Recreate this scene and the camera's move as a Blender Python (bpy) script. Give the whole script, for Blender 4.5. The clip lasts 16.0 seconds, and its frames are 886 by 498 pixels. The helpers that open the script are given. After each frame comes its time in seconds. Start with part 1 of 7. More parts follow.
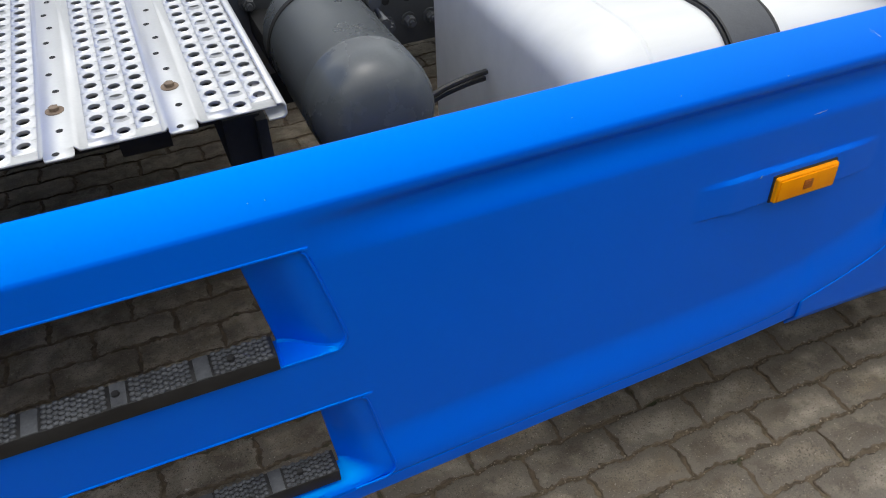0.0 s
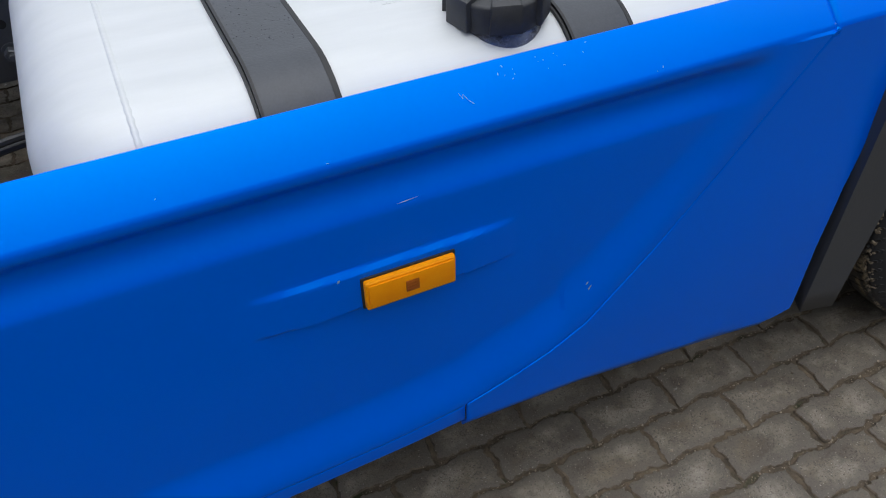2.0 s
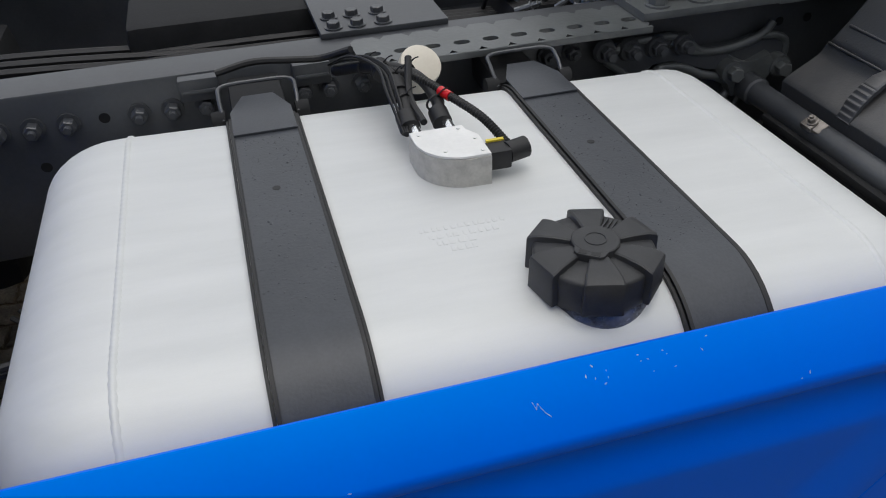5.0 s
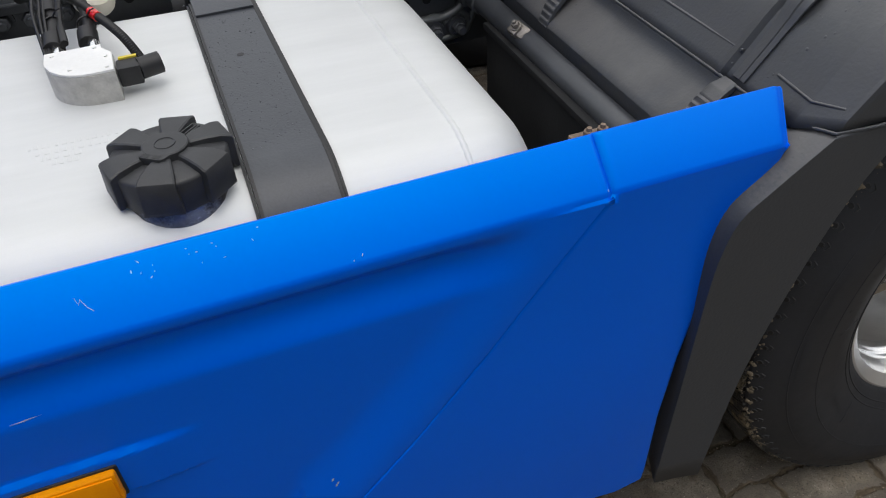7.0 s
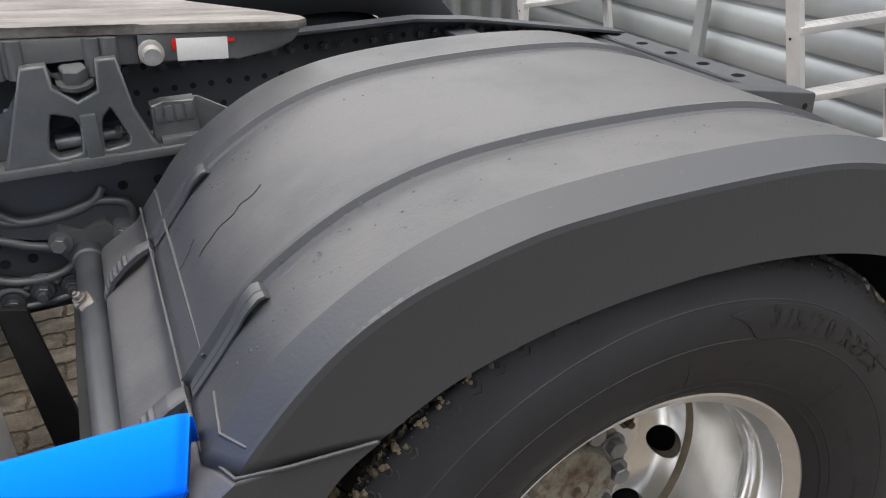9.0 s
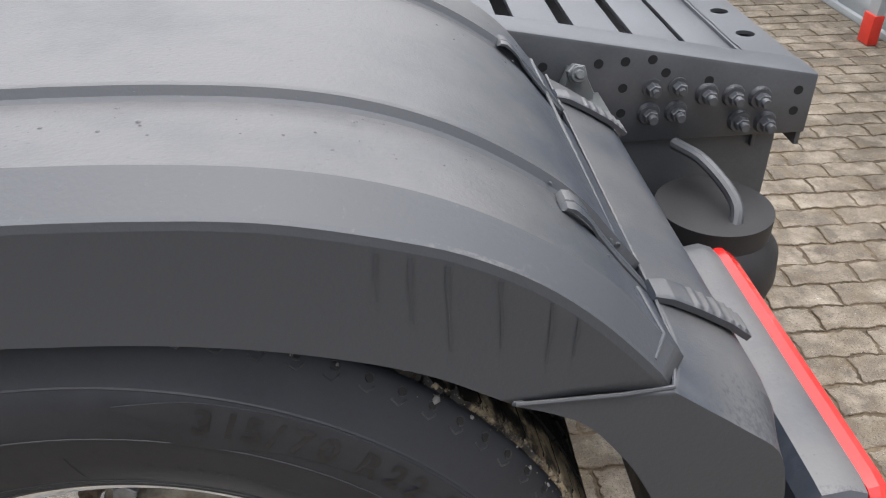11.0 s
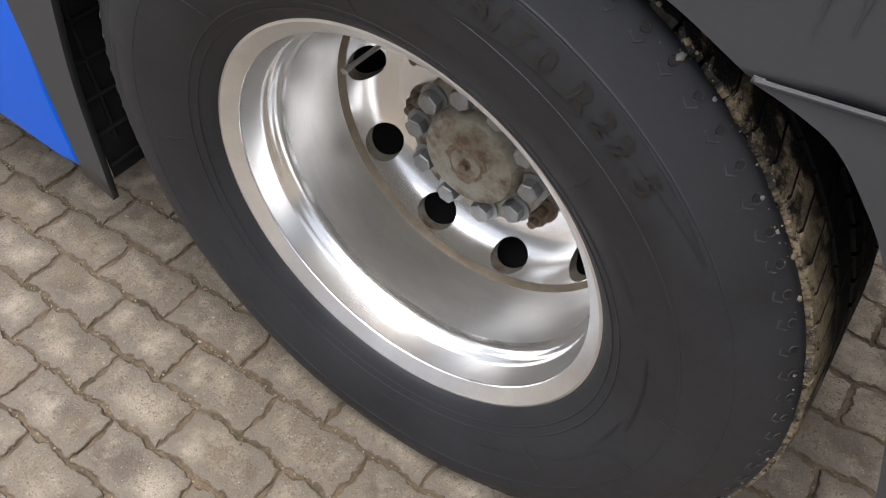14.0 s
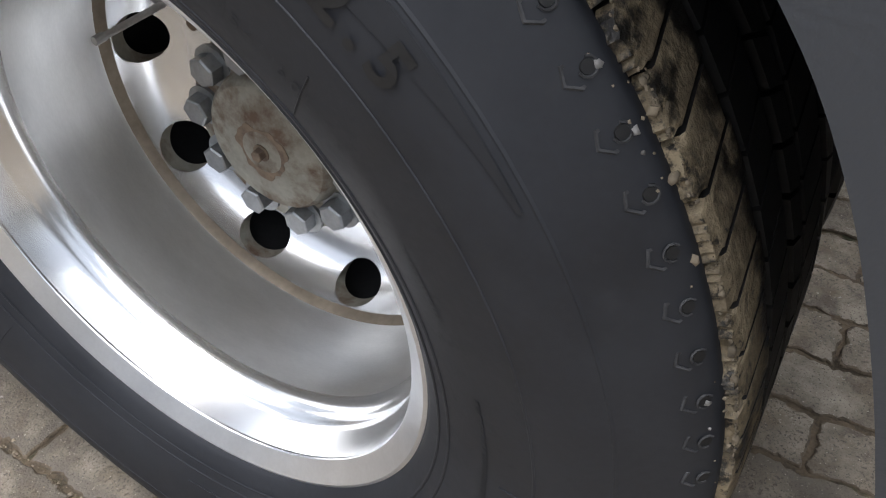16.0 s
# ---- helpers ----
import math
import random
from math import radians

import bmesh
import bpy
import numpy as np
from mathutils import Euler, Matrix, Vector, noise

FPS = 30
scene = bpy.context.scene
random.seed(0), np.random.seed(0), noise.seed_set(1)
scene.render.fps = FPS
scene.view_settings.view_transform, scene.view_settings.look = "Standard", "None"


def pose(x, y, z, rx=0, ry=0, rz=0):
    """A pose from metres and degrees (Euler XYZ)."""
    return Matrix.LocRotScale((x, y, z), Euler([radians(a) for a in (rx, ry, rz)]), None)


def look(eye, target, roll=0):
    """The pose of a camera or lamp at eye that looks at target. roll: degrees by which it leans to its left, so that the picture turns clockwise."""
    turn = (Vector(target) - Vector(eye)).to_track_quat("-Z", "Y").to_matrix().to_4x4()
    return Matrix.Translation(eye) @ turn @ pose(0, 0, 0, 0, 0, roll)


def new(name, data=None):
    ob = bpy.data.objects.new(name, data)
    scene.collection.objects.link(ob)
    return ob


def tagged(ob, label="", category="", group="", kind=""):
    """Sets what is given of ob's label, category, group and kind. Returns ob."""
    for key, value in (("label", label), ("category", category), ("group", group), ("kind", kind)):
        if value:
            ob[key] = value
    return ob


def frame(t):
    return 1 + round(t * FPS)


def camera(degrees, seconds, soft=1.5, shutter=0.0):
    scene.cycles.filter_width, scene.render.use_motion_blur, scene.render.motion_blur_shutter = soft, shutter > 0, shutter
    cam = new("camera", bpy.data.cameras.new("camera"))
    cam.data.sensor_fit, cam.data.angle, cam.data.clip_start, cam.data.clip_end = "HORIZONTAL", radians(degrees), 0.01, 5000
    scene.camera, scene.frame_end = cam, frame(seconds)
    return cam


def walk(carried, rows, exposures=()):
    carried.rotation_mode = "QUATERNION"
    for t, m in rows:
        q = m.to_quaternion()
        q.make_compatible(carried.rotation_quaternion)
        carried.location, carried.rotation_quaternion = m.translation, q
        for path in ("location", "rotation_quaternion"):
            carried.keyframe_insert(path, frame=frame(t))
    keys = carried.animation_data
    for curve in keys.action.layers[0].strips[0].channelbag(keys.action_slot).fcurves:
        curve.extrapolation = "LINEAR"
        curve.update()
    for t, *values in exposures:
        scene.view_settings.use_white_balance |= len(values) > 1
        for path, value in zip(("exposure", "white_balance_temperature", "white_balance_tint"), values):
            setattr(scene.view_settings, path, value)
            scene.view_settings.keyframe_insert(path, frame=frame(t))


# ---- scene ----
cam = camera(58.06, 16.0, soft=1.1)
PATH = [
    (0, pose(-2.3679, -0.7894, 1.4200, 50.550, 1.974, -23.094)),
    (0.5, pose(-2.1544, -0.7650, 1.3798, 50.926, 1.093, -25.624)),
    (1, pose(-1.9949, -0.7458, 1.3766, 50.969, 1.248, -25.483)),
    (1.5, pose(-1.8224, -0.6804, 1.3727, 50.250, 1.173, -25.182)),
    (2, pose(-1.6931, -0.7096, 1.3706, 48.031, 1.127, -24.865)),
    (2.5, pose(-1.6179, -0.6552, 1.3919, 48.194, 0.625, -23.911)),
    (3, pose(-1.5959, -0.4886, 1.4118, 48.520, 0.851, -19.882)),
    (3.5, pose(-1.5513, -0.4236, 1.4393, 49.091, 0.957, -17.627)),
    (3.7, pose(-1.5515, -0.4196, 1.4421, 51.197, 1.020, -17.352)),
    (5.8, pose(-1.5300, -0.4913, 1.3989, 54.294, 1.938, -15.907)),
    (6, pose(-1.4952, -0.5101, 1.4031, 53.637, 2.376, -17.451)),
    (6.5, pose(-1.3480, -0.5728, 1.3971, 49.781, 2.611, -20.605)),
    (7, pose(-1.2024, -0.6202, 1.3918, 49.640, 2.533, -21.120)),
    (7.5, pose(-1.0538, -0.5733, 1.3920, 49.724, 2.568, -21.573)),
    (8, pose(-0.9038, -0.5352, 1.3945, 51.123, 2.114, -22.271)),
    (8.5, pose(-0.7273, -0.6231, 1.3939, 59.288, 1.652, -23.188)),
    (9, pose(-0.5493, -0.6328, 1.3981, 62.612, 1.590, -23.562)),
    (9.5, pose(-0.3070, -0.5819, 1.3949, 62.867, 1.779, -22.963)),
    (9.7, pose(-0.2128, -0.5753, 1.3881, 61.181, 1.863, -22.627)),
    (11.8, pose(0.4182, -0.4793, 1.3187, 54.709, 0.313, 12.975)),
    (12, pose(0.4242, -0.4761, 1.3021, 54.554, 0.701, 17.337)),
    (12.5, pose(0.4499, -0.5294, 1.2319, 55.119, 0.973, 28.577)),
    (13, pose(0.4608, -0.5446, 1.1915, 47.971, 1.309, 33.740)),
    (13.5, pose(0.4759, -0.5275, 1.1870, 42.956, 1.858, 34.791)),
    (14, pose(0.4738, -0.5216, 1.1927, 42.872, 1.676, 35.323)),
    (14.5, pose(0.4477, -0.4900, 1.2145, 42.902, 1.561, 35.436)),
    (15, pose(0.4824, -0.4246, 1.1624, 42.841, 3.015, 32.171)),
    (15.5, pose(0.5301, -0.3588, 1.0278, 43.410, 3.077, 31.306)),
    (16, pose(0.5060, -0.2975, 0.9242, 47.597, 2.548, 30.537)),
]
LIGHT = [(0, 0.33, 6450, 8), (1, 0.09, 6250, 8), (2, 0.0, 6000, 9), (3.5, -0.40, 6250, 9), (6.0, -0.27, 6380, 9), (7.5, 0.02, 6400, 10), (8.3, 0.27, 6420, 10), (9.0, 0.82, 6650, 11), (9.7, 1.0, 6650, 11), (11.8, 1.28, 6200, 12), (13, 1.36, 6600, 12), (14.5, 1.12, 6480, 12), (15.5, 1.08, 6150, 11), (16, 1.12, 6150, 11)]
walk(cam, PATH, LIGHT)

# ---------------------------------------------------------------- light
world = bpy.data.worlds.new("overcast_sky")
scene.world = world
world.use_nodes = True
wn = world.node_tree
for n in list(wn.nodes):
    wn.nodes.remove(n)
SUN_UP, SUN_TURN = radians(86), radians(190)
sky = wn.nodes.new("ShaderNodeTexSky")
sky.sky_type = "NISHITA"
sky.sun_disc = False
sky.sun_elevation = SUN_UP
sky.sun_rotation = SUN_TURN
sky.dust_density = 6.0
sky.air_density = 1.2
grey = wn.nodes.new("ShaderNodeHueSaturation")
grey.inputs["Saturation"].default_value = 0.38
back = wn.nodes.new("ShaderNodeBackground")
back.inputs["Strength"].default_value = 0.105
wout = wn.nodes.new("ShaderNodeOutputWorld")
wn.links.new(sky.outputs["Color"], grey.inputs["Color"])
wn.links.new(grey.outputs["Color"], back.inputs["Color"])
wn.links.new(back.outputs["Background"], wout.inputs["Surface"])

sun = new("sun", bpy.data.lights.new("sun", "SUN"))
sun.data.energy = 1.95
sun.data.angle = radians(125)
sun.data.color = (1.0, 0.99, 0.975)
sun.matrix_world = look((0.10, 1.5, 6.0), (0, 0, 0))


# ---------------------------------------------------------------- materials
def material(name, dark, light, rough=0.5, metal=0.0, scale=8.0, fine=120.0, bump=0.1, depth=0.002,
             rough_var=0.1, coat=0.0, stretch=(1, 1, 1), per_object=0.0, specular=0.5, island=0.0, placed=False):
    """Two-scale procedural surface in object space: broad stains and fine grain."""
    m = bpy.data.materials.new(name)
    m.use_nodes = True
    t = m.node_tree
    b = t.nodes["Principled BSDF"]
    co = t.nodes.new("ShaderNodeTexCoord")
    mp = t.nodes.new("ShaderNodeMapping")
    mp.inputs["Scale"].default_value = stretch
    here = t.nodes.new("ShaderNodeNewGeometry").outputs["Position"] if placed else co.outputs["Object"]
    t.links.new(here, mp.inputs["Vector"])
    broad = t.nodes.new("ShaderNodeTexNoise")
    broad.inputs["Scale"].default_value = scale
    broad.inputs["Detail"].default_value = 6
    broad.inputs["Roughness"].default_value = 0.62
    grain = t.nodes.new("ShaderNodeTexNoise")
    grain.inputs["Scale"].default_value = fine
    grain.inputs["Detail"].default_value = 3
    for n in (broad, grain):
        t.links.new(mp.outputs["Vector"], n.inputs["Vector"])
    mix = t.nodes.new("ShaderNodeMath")
    mix.operation = "MULTIPLY_ADD"
    mix.inputs[1].default_value = 0.35
    t.links.new(grain.outputs["Fac"], mix.inputs[0])
    sc = t.nodes.new("ShaderNodeMath")
    sc.operation = "MULTIPLY_ADD"
    sc.inputs[1].default_value = 1.3
    sc.inputs[2].default_value = -0.33
    t.links.new(broad.outputs["Fac"], sc.inputs[0])
    t.links.new(sc.outputs[0], mix.inputs[2])
    fac = mix.outputs[0]
    if per_object:
        info = t.nodes.new("ShaderNodeObjectInfo")
        ad = t.nodes.new("ShaderNodeMath")
        ad.operation = "MULTIPLY_ADD"
        ad.inputs[1].default_value = per_object
        t.links.new(info.outputs["Random"], ad.inputs[0])
        t.links.new(fac, ad.inputs[2])
        fac = ad.outputs[0]
    if island:
        geo = t.nodes.new("ShaderNodeNewGeometry")
        ad = t.nodes.new("ShaderNodeMath")
        ad.operation = "MULTIPLY_ADD"
        ad.inputs[1].default_value = island
        t.links.new(geo.outputs["Random Per Island"], ad.inputs[0])
        t.links.new(fac, ad.inputs[2])
        fac = ad.outputs[0]
    ramp = t.nodes.new("ShaderNodeValToRGB")
    ramp.color_ramp.elements[0].position = 0.25
    ramp.color_ramp.elements[1].position = 0.85 + per_object + island
    ramp.color_ramp.elements[0].color = (*dark, 1)
    ramp.color_ramp.elements[1].color = (*light, 1)
    t.links.new(fac, ramp.inputs["Fac"])
    t.links.new(ramp.outputs["Color"], b.inputs["Base Color"])
    rr = t.nodes.new("ShaderNodeMapRange")
    rr.inputs["To Min"].default_value = max(0.02, rough - rough_var)
    rr.inputs["To Max"].default_value = min(1.0, rough + rough_var)
    t.links.new(broad.outputs["Fac"], rr.inputs["Value"])
    t.links.new(rr.outputs["Result"], b.inputs["Roughness"])
    b.inputs["Metallic"].default_value = metal
    b.inputs["Coat Weight"].default_value = coat
    b.inputs["Specular IOR Level"].default_value = specular
    if bump:
        bp = t.nodes.new("ShaderNodeBump")
        bp.inputs["Strength"].default_value = bump
        bp.inputs["Distance"].default_value = depth
        t.links.new(fac, bp.inputs["Height"])
        t.links.new(bp.outputs["Normal"], b.inputs["Normal"])
    return m


def add_layer(m, colour, rough, cover, scale, sharp=0.06, metal=0.0, stretch=(1, 1, 1), detail=8.0, placed=False, runs=None):
    """Splotches of a second colour (mud, dust, rust) or a tint by facing, laid over a material where noise passes a
    level.
    """
    t = m.node_tree
    b = t.nodes["Principled BSDF"]
    co = t.nodes.new("ShaderNodeTexCoord")
    mp = t.nodes.new("ShaderNodeMapping")
    mp.inputs["Scale"].default_value = stretch
    here = t.nodes.new("ShaderNodeNewGeometry").outputs["Position"] if placed else co.outputs["Object"]
    t.links.new(here, mp.inputs["Vector"])
    nz = t.nodes.new("ShaderNodeTexNoise")
    nz.inputs["Scale"].default_value = scale
    nz.inputs["Detail"].default_value = detail
    nz.inputs["Roughness"].default_value = 0.65
    t.links.new(mp.outputs["Vector"], nz.inputs["Vector"])
    level = nz.outputs["Fac"]
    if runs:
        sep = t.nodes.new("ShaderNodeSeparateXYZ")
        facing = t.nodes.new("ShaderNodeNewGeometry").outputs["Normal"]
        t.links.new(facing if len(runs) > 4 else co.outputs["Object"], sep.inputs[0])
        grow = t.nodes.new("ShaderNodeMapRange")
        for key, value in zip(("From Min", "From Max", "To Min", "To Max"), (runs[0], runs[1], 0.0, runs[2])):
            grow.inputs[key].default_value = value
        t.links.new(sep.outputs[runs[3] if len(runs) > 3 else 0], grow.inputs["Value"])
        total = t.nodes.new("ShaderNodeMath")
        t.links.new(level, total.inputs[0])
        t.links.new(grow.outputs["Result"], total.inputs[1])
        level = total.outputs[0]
    mr = t.nodes.new("ShaderNodeMapRange")
    mr.inputs["From Min"].default_value = cover - sharp
    mr.inputs["From Max"].default_value = cover + sharp
    t.links.new(level, mr.inputs["Value"])
    for key, value in (("Base Color", (*colour, 1)), ("Roughness", rough), ("Metallic", metal)):
        sock = b.inputs[key]
        mx = t.nodes.new("ShaderNodeMix")
        mx.data_type = "RGBA" if key == "Base Color" else "FLOAT"
        i, j, o = (6, 7, 2) if key == "Base Color" else (2, 3, 0)
        t.links.new(mr.outputs["Result"], mx.inputs[0])
        if sock.is_linked:
            t.links.new(sock.links[0].from_socket, mx.inputs[i])
        else:
            mx.inputs[i].default_value = sock.default_value
        mx.inputs[j].default_value = value
        t.links.new(mx.outputs[o], sock)
    return m


BLUE = material("blue_paint", (0.0, 0.104, 0.80), (0.0, 0.114, 0.86), 0.42, 0, 3, 300, 0.03, 0.0005, 0.05, specular=0.9)
BLUE.node_tree.nodes["Principled BSDF"].inputs["Specular Tint"].default_value = (0.0, 0.95, 0.85, 1)
GUARD = material("mudguard_plastic", (0.029, 0.033, 0.038), (0.046, 0.050, 0.056), 0.47, 0, 4, 230, 0.5, 0.0022, 0.08, specular=0.72)
add_layer(GUARD, (0.060, 0.063, 0.067), 0.55, 0.70, 90, 0.12)
add_layer(GUARD, (0.040, 0.043, 0.049), 0.4, 0.675, 3, 0.05, stretch=(13, 13, 0.9), detail=2.0)
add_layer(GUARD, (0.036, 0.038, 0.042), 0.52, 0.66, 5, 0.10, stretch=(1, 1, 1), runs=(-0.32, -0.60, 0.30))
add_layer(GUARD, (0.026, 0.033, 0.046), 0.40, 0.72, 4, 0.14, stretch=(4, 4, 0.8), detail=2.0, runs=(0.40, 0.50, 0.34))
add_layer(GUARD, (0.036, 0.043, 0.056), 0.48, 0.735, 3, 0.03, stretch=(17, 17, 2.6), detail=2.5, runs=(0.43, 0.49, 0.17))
# pale dust film on upward faces, with their stronger light put into the colour
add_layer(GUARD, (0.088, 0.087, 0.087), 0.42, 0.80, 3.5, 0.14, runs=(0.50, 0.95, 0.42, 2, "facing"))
# outward chamfer and sides darkened by facing: shade put into the grained plastic's colour
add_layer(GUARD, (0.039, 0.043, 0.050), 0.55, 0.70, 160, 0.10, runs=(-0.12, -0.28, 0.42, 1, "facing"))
WETMARK = material("wet_mark", (0.034, 0.037, 0.043), (0.049, 0.053, 0.060), 0.5, 0, 30, 300, 0.05, 0.0004)
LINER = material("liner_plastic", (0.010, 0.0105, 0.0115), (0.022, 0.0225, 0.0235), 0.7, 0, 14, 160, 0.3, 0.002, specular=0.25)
FRAME = material("frame_paint", (0.034, 0.037, 0.042), (0.068, 0.073, 0.081), 0.40, 0.0, 6, 150, 0.15, 0.001, 0.1, specular=0.8)
CAST = material("cast_paint", (0.064, 0.070, 0.071), (0.116, 0.124, 0.125), 0.38, 0, 9, 120, 0.35, 0.002, 0.1, specular=0.9)
TANK = material("brushed_aluminium", (0.60, 0.613, 0.607), (0.675, 0.686, 0.68), 0.56, 0.28, 4, 420, 0.05, 0.0004, 0.04, stretch=(1, 6, 6))
STRAP = material("strap_paint", (0.036, 0.040, 0.048), (0.064, 0.069, 0.079), 0.42, 0, 10, 320, 0.5, 0.0012, 0.14)
CAPMAT = material("cap_plastic", (0.022, 0.023, 0.025), (0.042, 0.043, 0.046), 0.5, 0, 40, 400, 0.3, 0.0008)
RUBBER = material("black_rubber", (0.008, 0.008, 0.009), (0.02, 0.02, 0.021), 0.55, 0, 20, 200, 0.15, 0.001)
TYRE = material("tyre_rubber", (0.0118, 0.0132, 0.0170), (0.0250, 0.0275, 0.0335), 0.56, 0, 7, 180, 0.25, 0.0012, 0.1, specular=0.5)
add_layer(TYRE, (0.025, 0.0268, 0.0315), 0.75, 0.60, 9, 0.14)
add_layer(TYRE, (0.030, 0.0310, 0.0345), 0.8, 0.68, 40, 0.08)
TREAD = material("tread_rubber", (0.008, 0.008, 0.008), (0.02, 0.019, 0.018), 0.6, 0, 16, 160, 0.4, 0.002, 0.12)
MUDDY = material("muddy_rubber", (0.11, 0.086, 0.054), (0.46, 0.37, 0.235), 0.75, 0, 30, 220, 0.9, 0.005, 0.12)
add_layer(MUDDY, (0.014, 0.013, 0.012), 0.5, 0.62, 22, 0.05, runs=(0.20, -0.05, 0.15), stretch=(1, 2, 1))
add_layer(MUDDY, (0.020, 0.0165, 0.013), 0.45, 0.70, 38, 0.06, runs=(0.018, 0.056, 0.40, 1))
add_layer(MUDDY, (0.030, 0.026, 0.020), 0.55, 0.64, 150, 0.05, runs=(0.004, -0.0075, 0.16, 1))
add_layer(MUDDY, (0.016, 0.0145, 0.0125), 0.5, 0.60, 26, 0.05, runs=(0.66, 0.92, 0.22, 2))
WORN = material("worn_rubber", (0.016, 0.0165, 0.018), (0.075, 0.075, 0.077), 0.7, 0, 60, 300, 0.5, 0.0012)
SCUFF = material("scuffed_rubber", (0.022, 0.022, 0.024), (0.05, 0.05, 0.052), 0.75, 0, 60, 300, 0.2, 0.0008)
LETTER = material("raised_rubber", (0.0125, 0.0136, 0.0165), (0.0225, 0.0242, 0.0285), 0.62, 0, 12, 200, 0.1)
POLISH = material("polished_alloy", (0.84, 0.85, 0.86), (0.92, 0.93, 0.94), 0.21, 0.96, 5, 60, 0.0, 0.0003, 0.04)
add_layer(POLISH, (0.80, 0.785, 0.755), 0.19, 0.60, 10, 0.25, 0.95, detail=3.0)
BARREL = material("dulled_alloy", (0.74, 0.735, 0.72), (0.90, 0.895, 0.88), 0.31, 0.92, 7, 180, 0.02, 0.0003, 0.07, stretch=(1, 3, 1))
NECK = material("oily_alloy", (0.10, 0.105, 0.11), (0.34, 0.35, 0.36), 0.26, 0.35, 18, 200, 0.03, 0.0003, 0.05)
add_layer(NECK, (0.035, 0.030, 0.024), 0.4, 0.53, 40, 0.06, 0.1, stretch=(1, 1, 1.6))
LIPMET = material("satin_alloy", (0.78, 0.785, 0.79), (0.92, 0.925, 0.93), 0.34, 0.85, 12, 260, 0.02, 0.0004, 0.06, stretch=(1, 1, 1))
GRIME = material("brown_grime", (0.17, 0.135, 0.095), (0.34, 0.285, 0.215), 0.55, 0.35, 16, 120, 0.1, 0.0006)
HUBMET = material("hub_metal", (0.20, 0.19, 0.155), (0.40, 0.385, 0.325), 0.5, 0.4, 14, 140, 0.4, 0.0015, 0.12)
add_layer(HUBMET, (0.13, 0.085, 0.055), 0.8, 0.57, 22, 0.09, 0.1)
BOLT = material("zinc_bolt", (0.22, 0.23, 0.235), (0.38, 0.39, 0.40), 0.42, 0.75, 30, 200, 0.2, 0.0006, 0.1)
RUST = material("rusty_nut", (0.13, 0.095, 0.07), (0.32, 0.24, 0.17), 0.75, 0.3, 60, 300, 0.5, 0.001)
BRIGHT = material("bright_zinc", (0.42, 0.41, 0.39), (0.62, 0.61, 0.58), 0.5, 0.6, 60, 300, 0.3, 0.0006)
PLATE = material("perforated_alloy", (0.54, 0.55, 0.565), (0.66, 0.67, 0.68), 0.45, 0.5, 6, 220, 0.08, 0.0006, 0.08)
ALLOY = material("ladder_alloy", (0.62, 0.62, 0.62), (0.80, 0.80, 0.79), 0.45, 0.5, 5, 200, 0.06, 0.0005)
GREASE = material("greasy_steel", (0.085, 0.072, 0.060), (0.38, 0.355, 0.33), 0.5, 0.6, 12, 160, 0.5, 0.0015, 0.15, stretch=(0.5, 2.5, 1))
AIRTANK = material("air_tank_paint", (0.058, 0.067, 0.075), (0.090, 0.100, 0.109), 0.27, 0, 5, 200, 0.08, 0.0006)
ORANGE = material("amber_lens", (0.93, 0.30, 0.0), (1.0, 0.38, 0.0), 0.3, 0, 20, 500, 0.05, 0.0005, 0.05, specular=0.12)
AMBERDARK = material("amber_cell", (0.30, 0.07, 0.003), (0.42, 0.11, 0.004), 0.3, 0, 40, 600, 0.1, 0.0006)
RED = material("red_lens", (0.62, 0.012, 0.01), (0.78, 0.02, 0.015), 0.25, 0, 12, 300, 0.05, coat=0.3)
REDPLASTIC = material("red_plastic", (0.55, 0.03, 0.015), (0.70, 0.05, 0.03), 0.45, 0, 12, 300, 0.1)
CREAM = material("cream_plastic", (0.60, 0.55, 0.46), (0.72, 0.68, 0.58), 0.5, 0, 12, 200, 0.1)
WHITE = material("white_label", (0.72, 0.72, 0.70), (0.84, 0.84, 0.82), 0.5, 0, 14, 200, 0.05)
CHIP = material("bare_chip", (0.30, 0.40, 0.55), (0.55, 0.62, 0.72), 0.6, 0, 60, 300, 0.1)
BARECHIP = material("torn_edge", (0.07, 0.065, 0.06), (0.34, 0.33, 0.31), 0.8, 0, 90, 300, 0.4, 0.001, island=0.3)
YELLOW = material("yellow_clip", (0.65, 0.50, 0.03), (0.75, 0.6, 0.06), 0.45, 0, 20, 200, 0.05)
FENCE = material("fence_sheet", (0.36, 0.39, 0.395), (0.47, 0.495, 0.50), 0.5, 0.25, 3, 150, 0.06, 0.001, 0.1)
CONTAINER = material("container_paint", (0.56, 0.62, 0.65), (0.68, 0.74, 0.77), 0.5, 0.0, 3, 150, 0.06, 0.001, 0.1)
PAVER = material("paver_concrete", (0.106, 0.086, 0.062), (0.300, 0.259, 0.201), 0.84, 0, 14, 330, 0.9, 0.006, 0.12, per_object=0.3, placed=True)
PAVERFAR = material("paver_concrete_far", (0.106, 0.086, 0.062), (0.300, 0.259, 0.201), 0.84, 0, 14, 330, 0.9, 0.006, 0.12, island=0.3, placed=True)
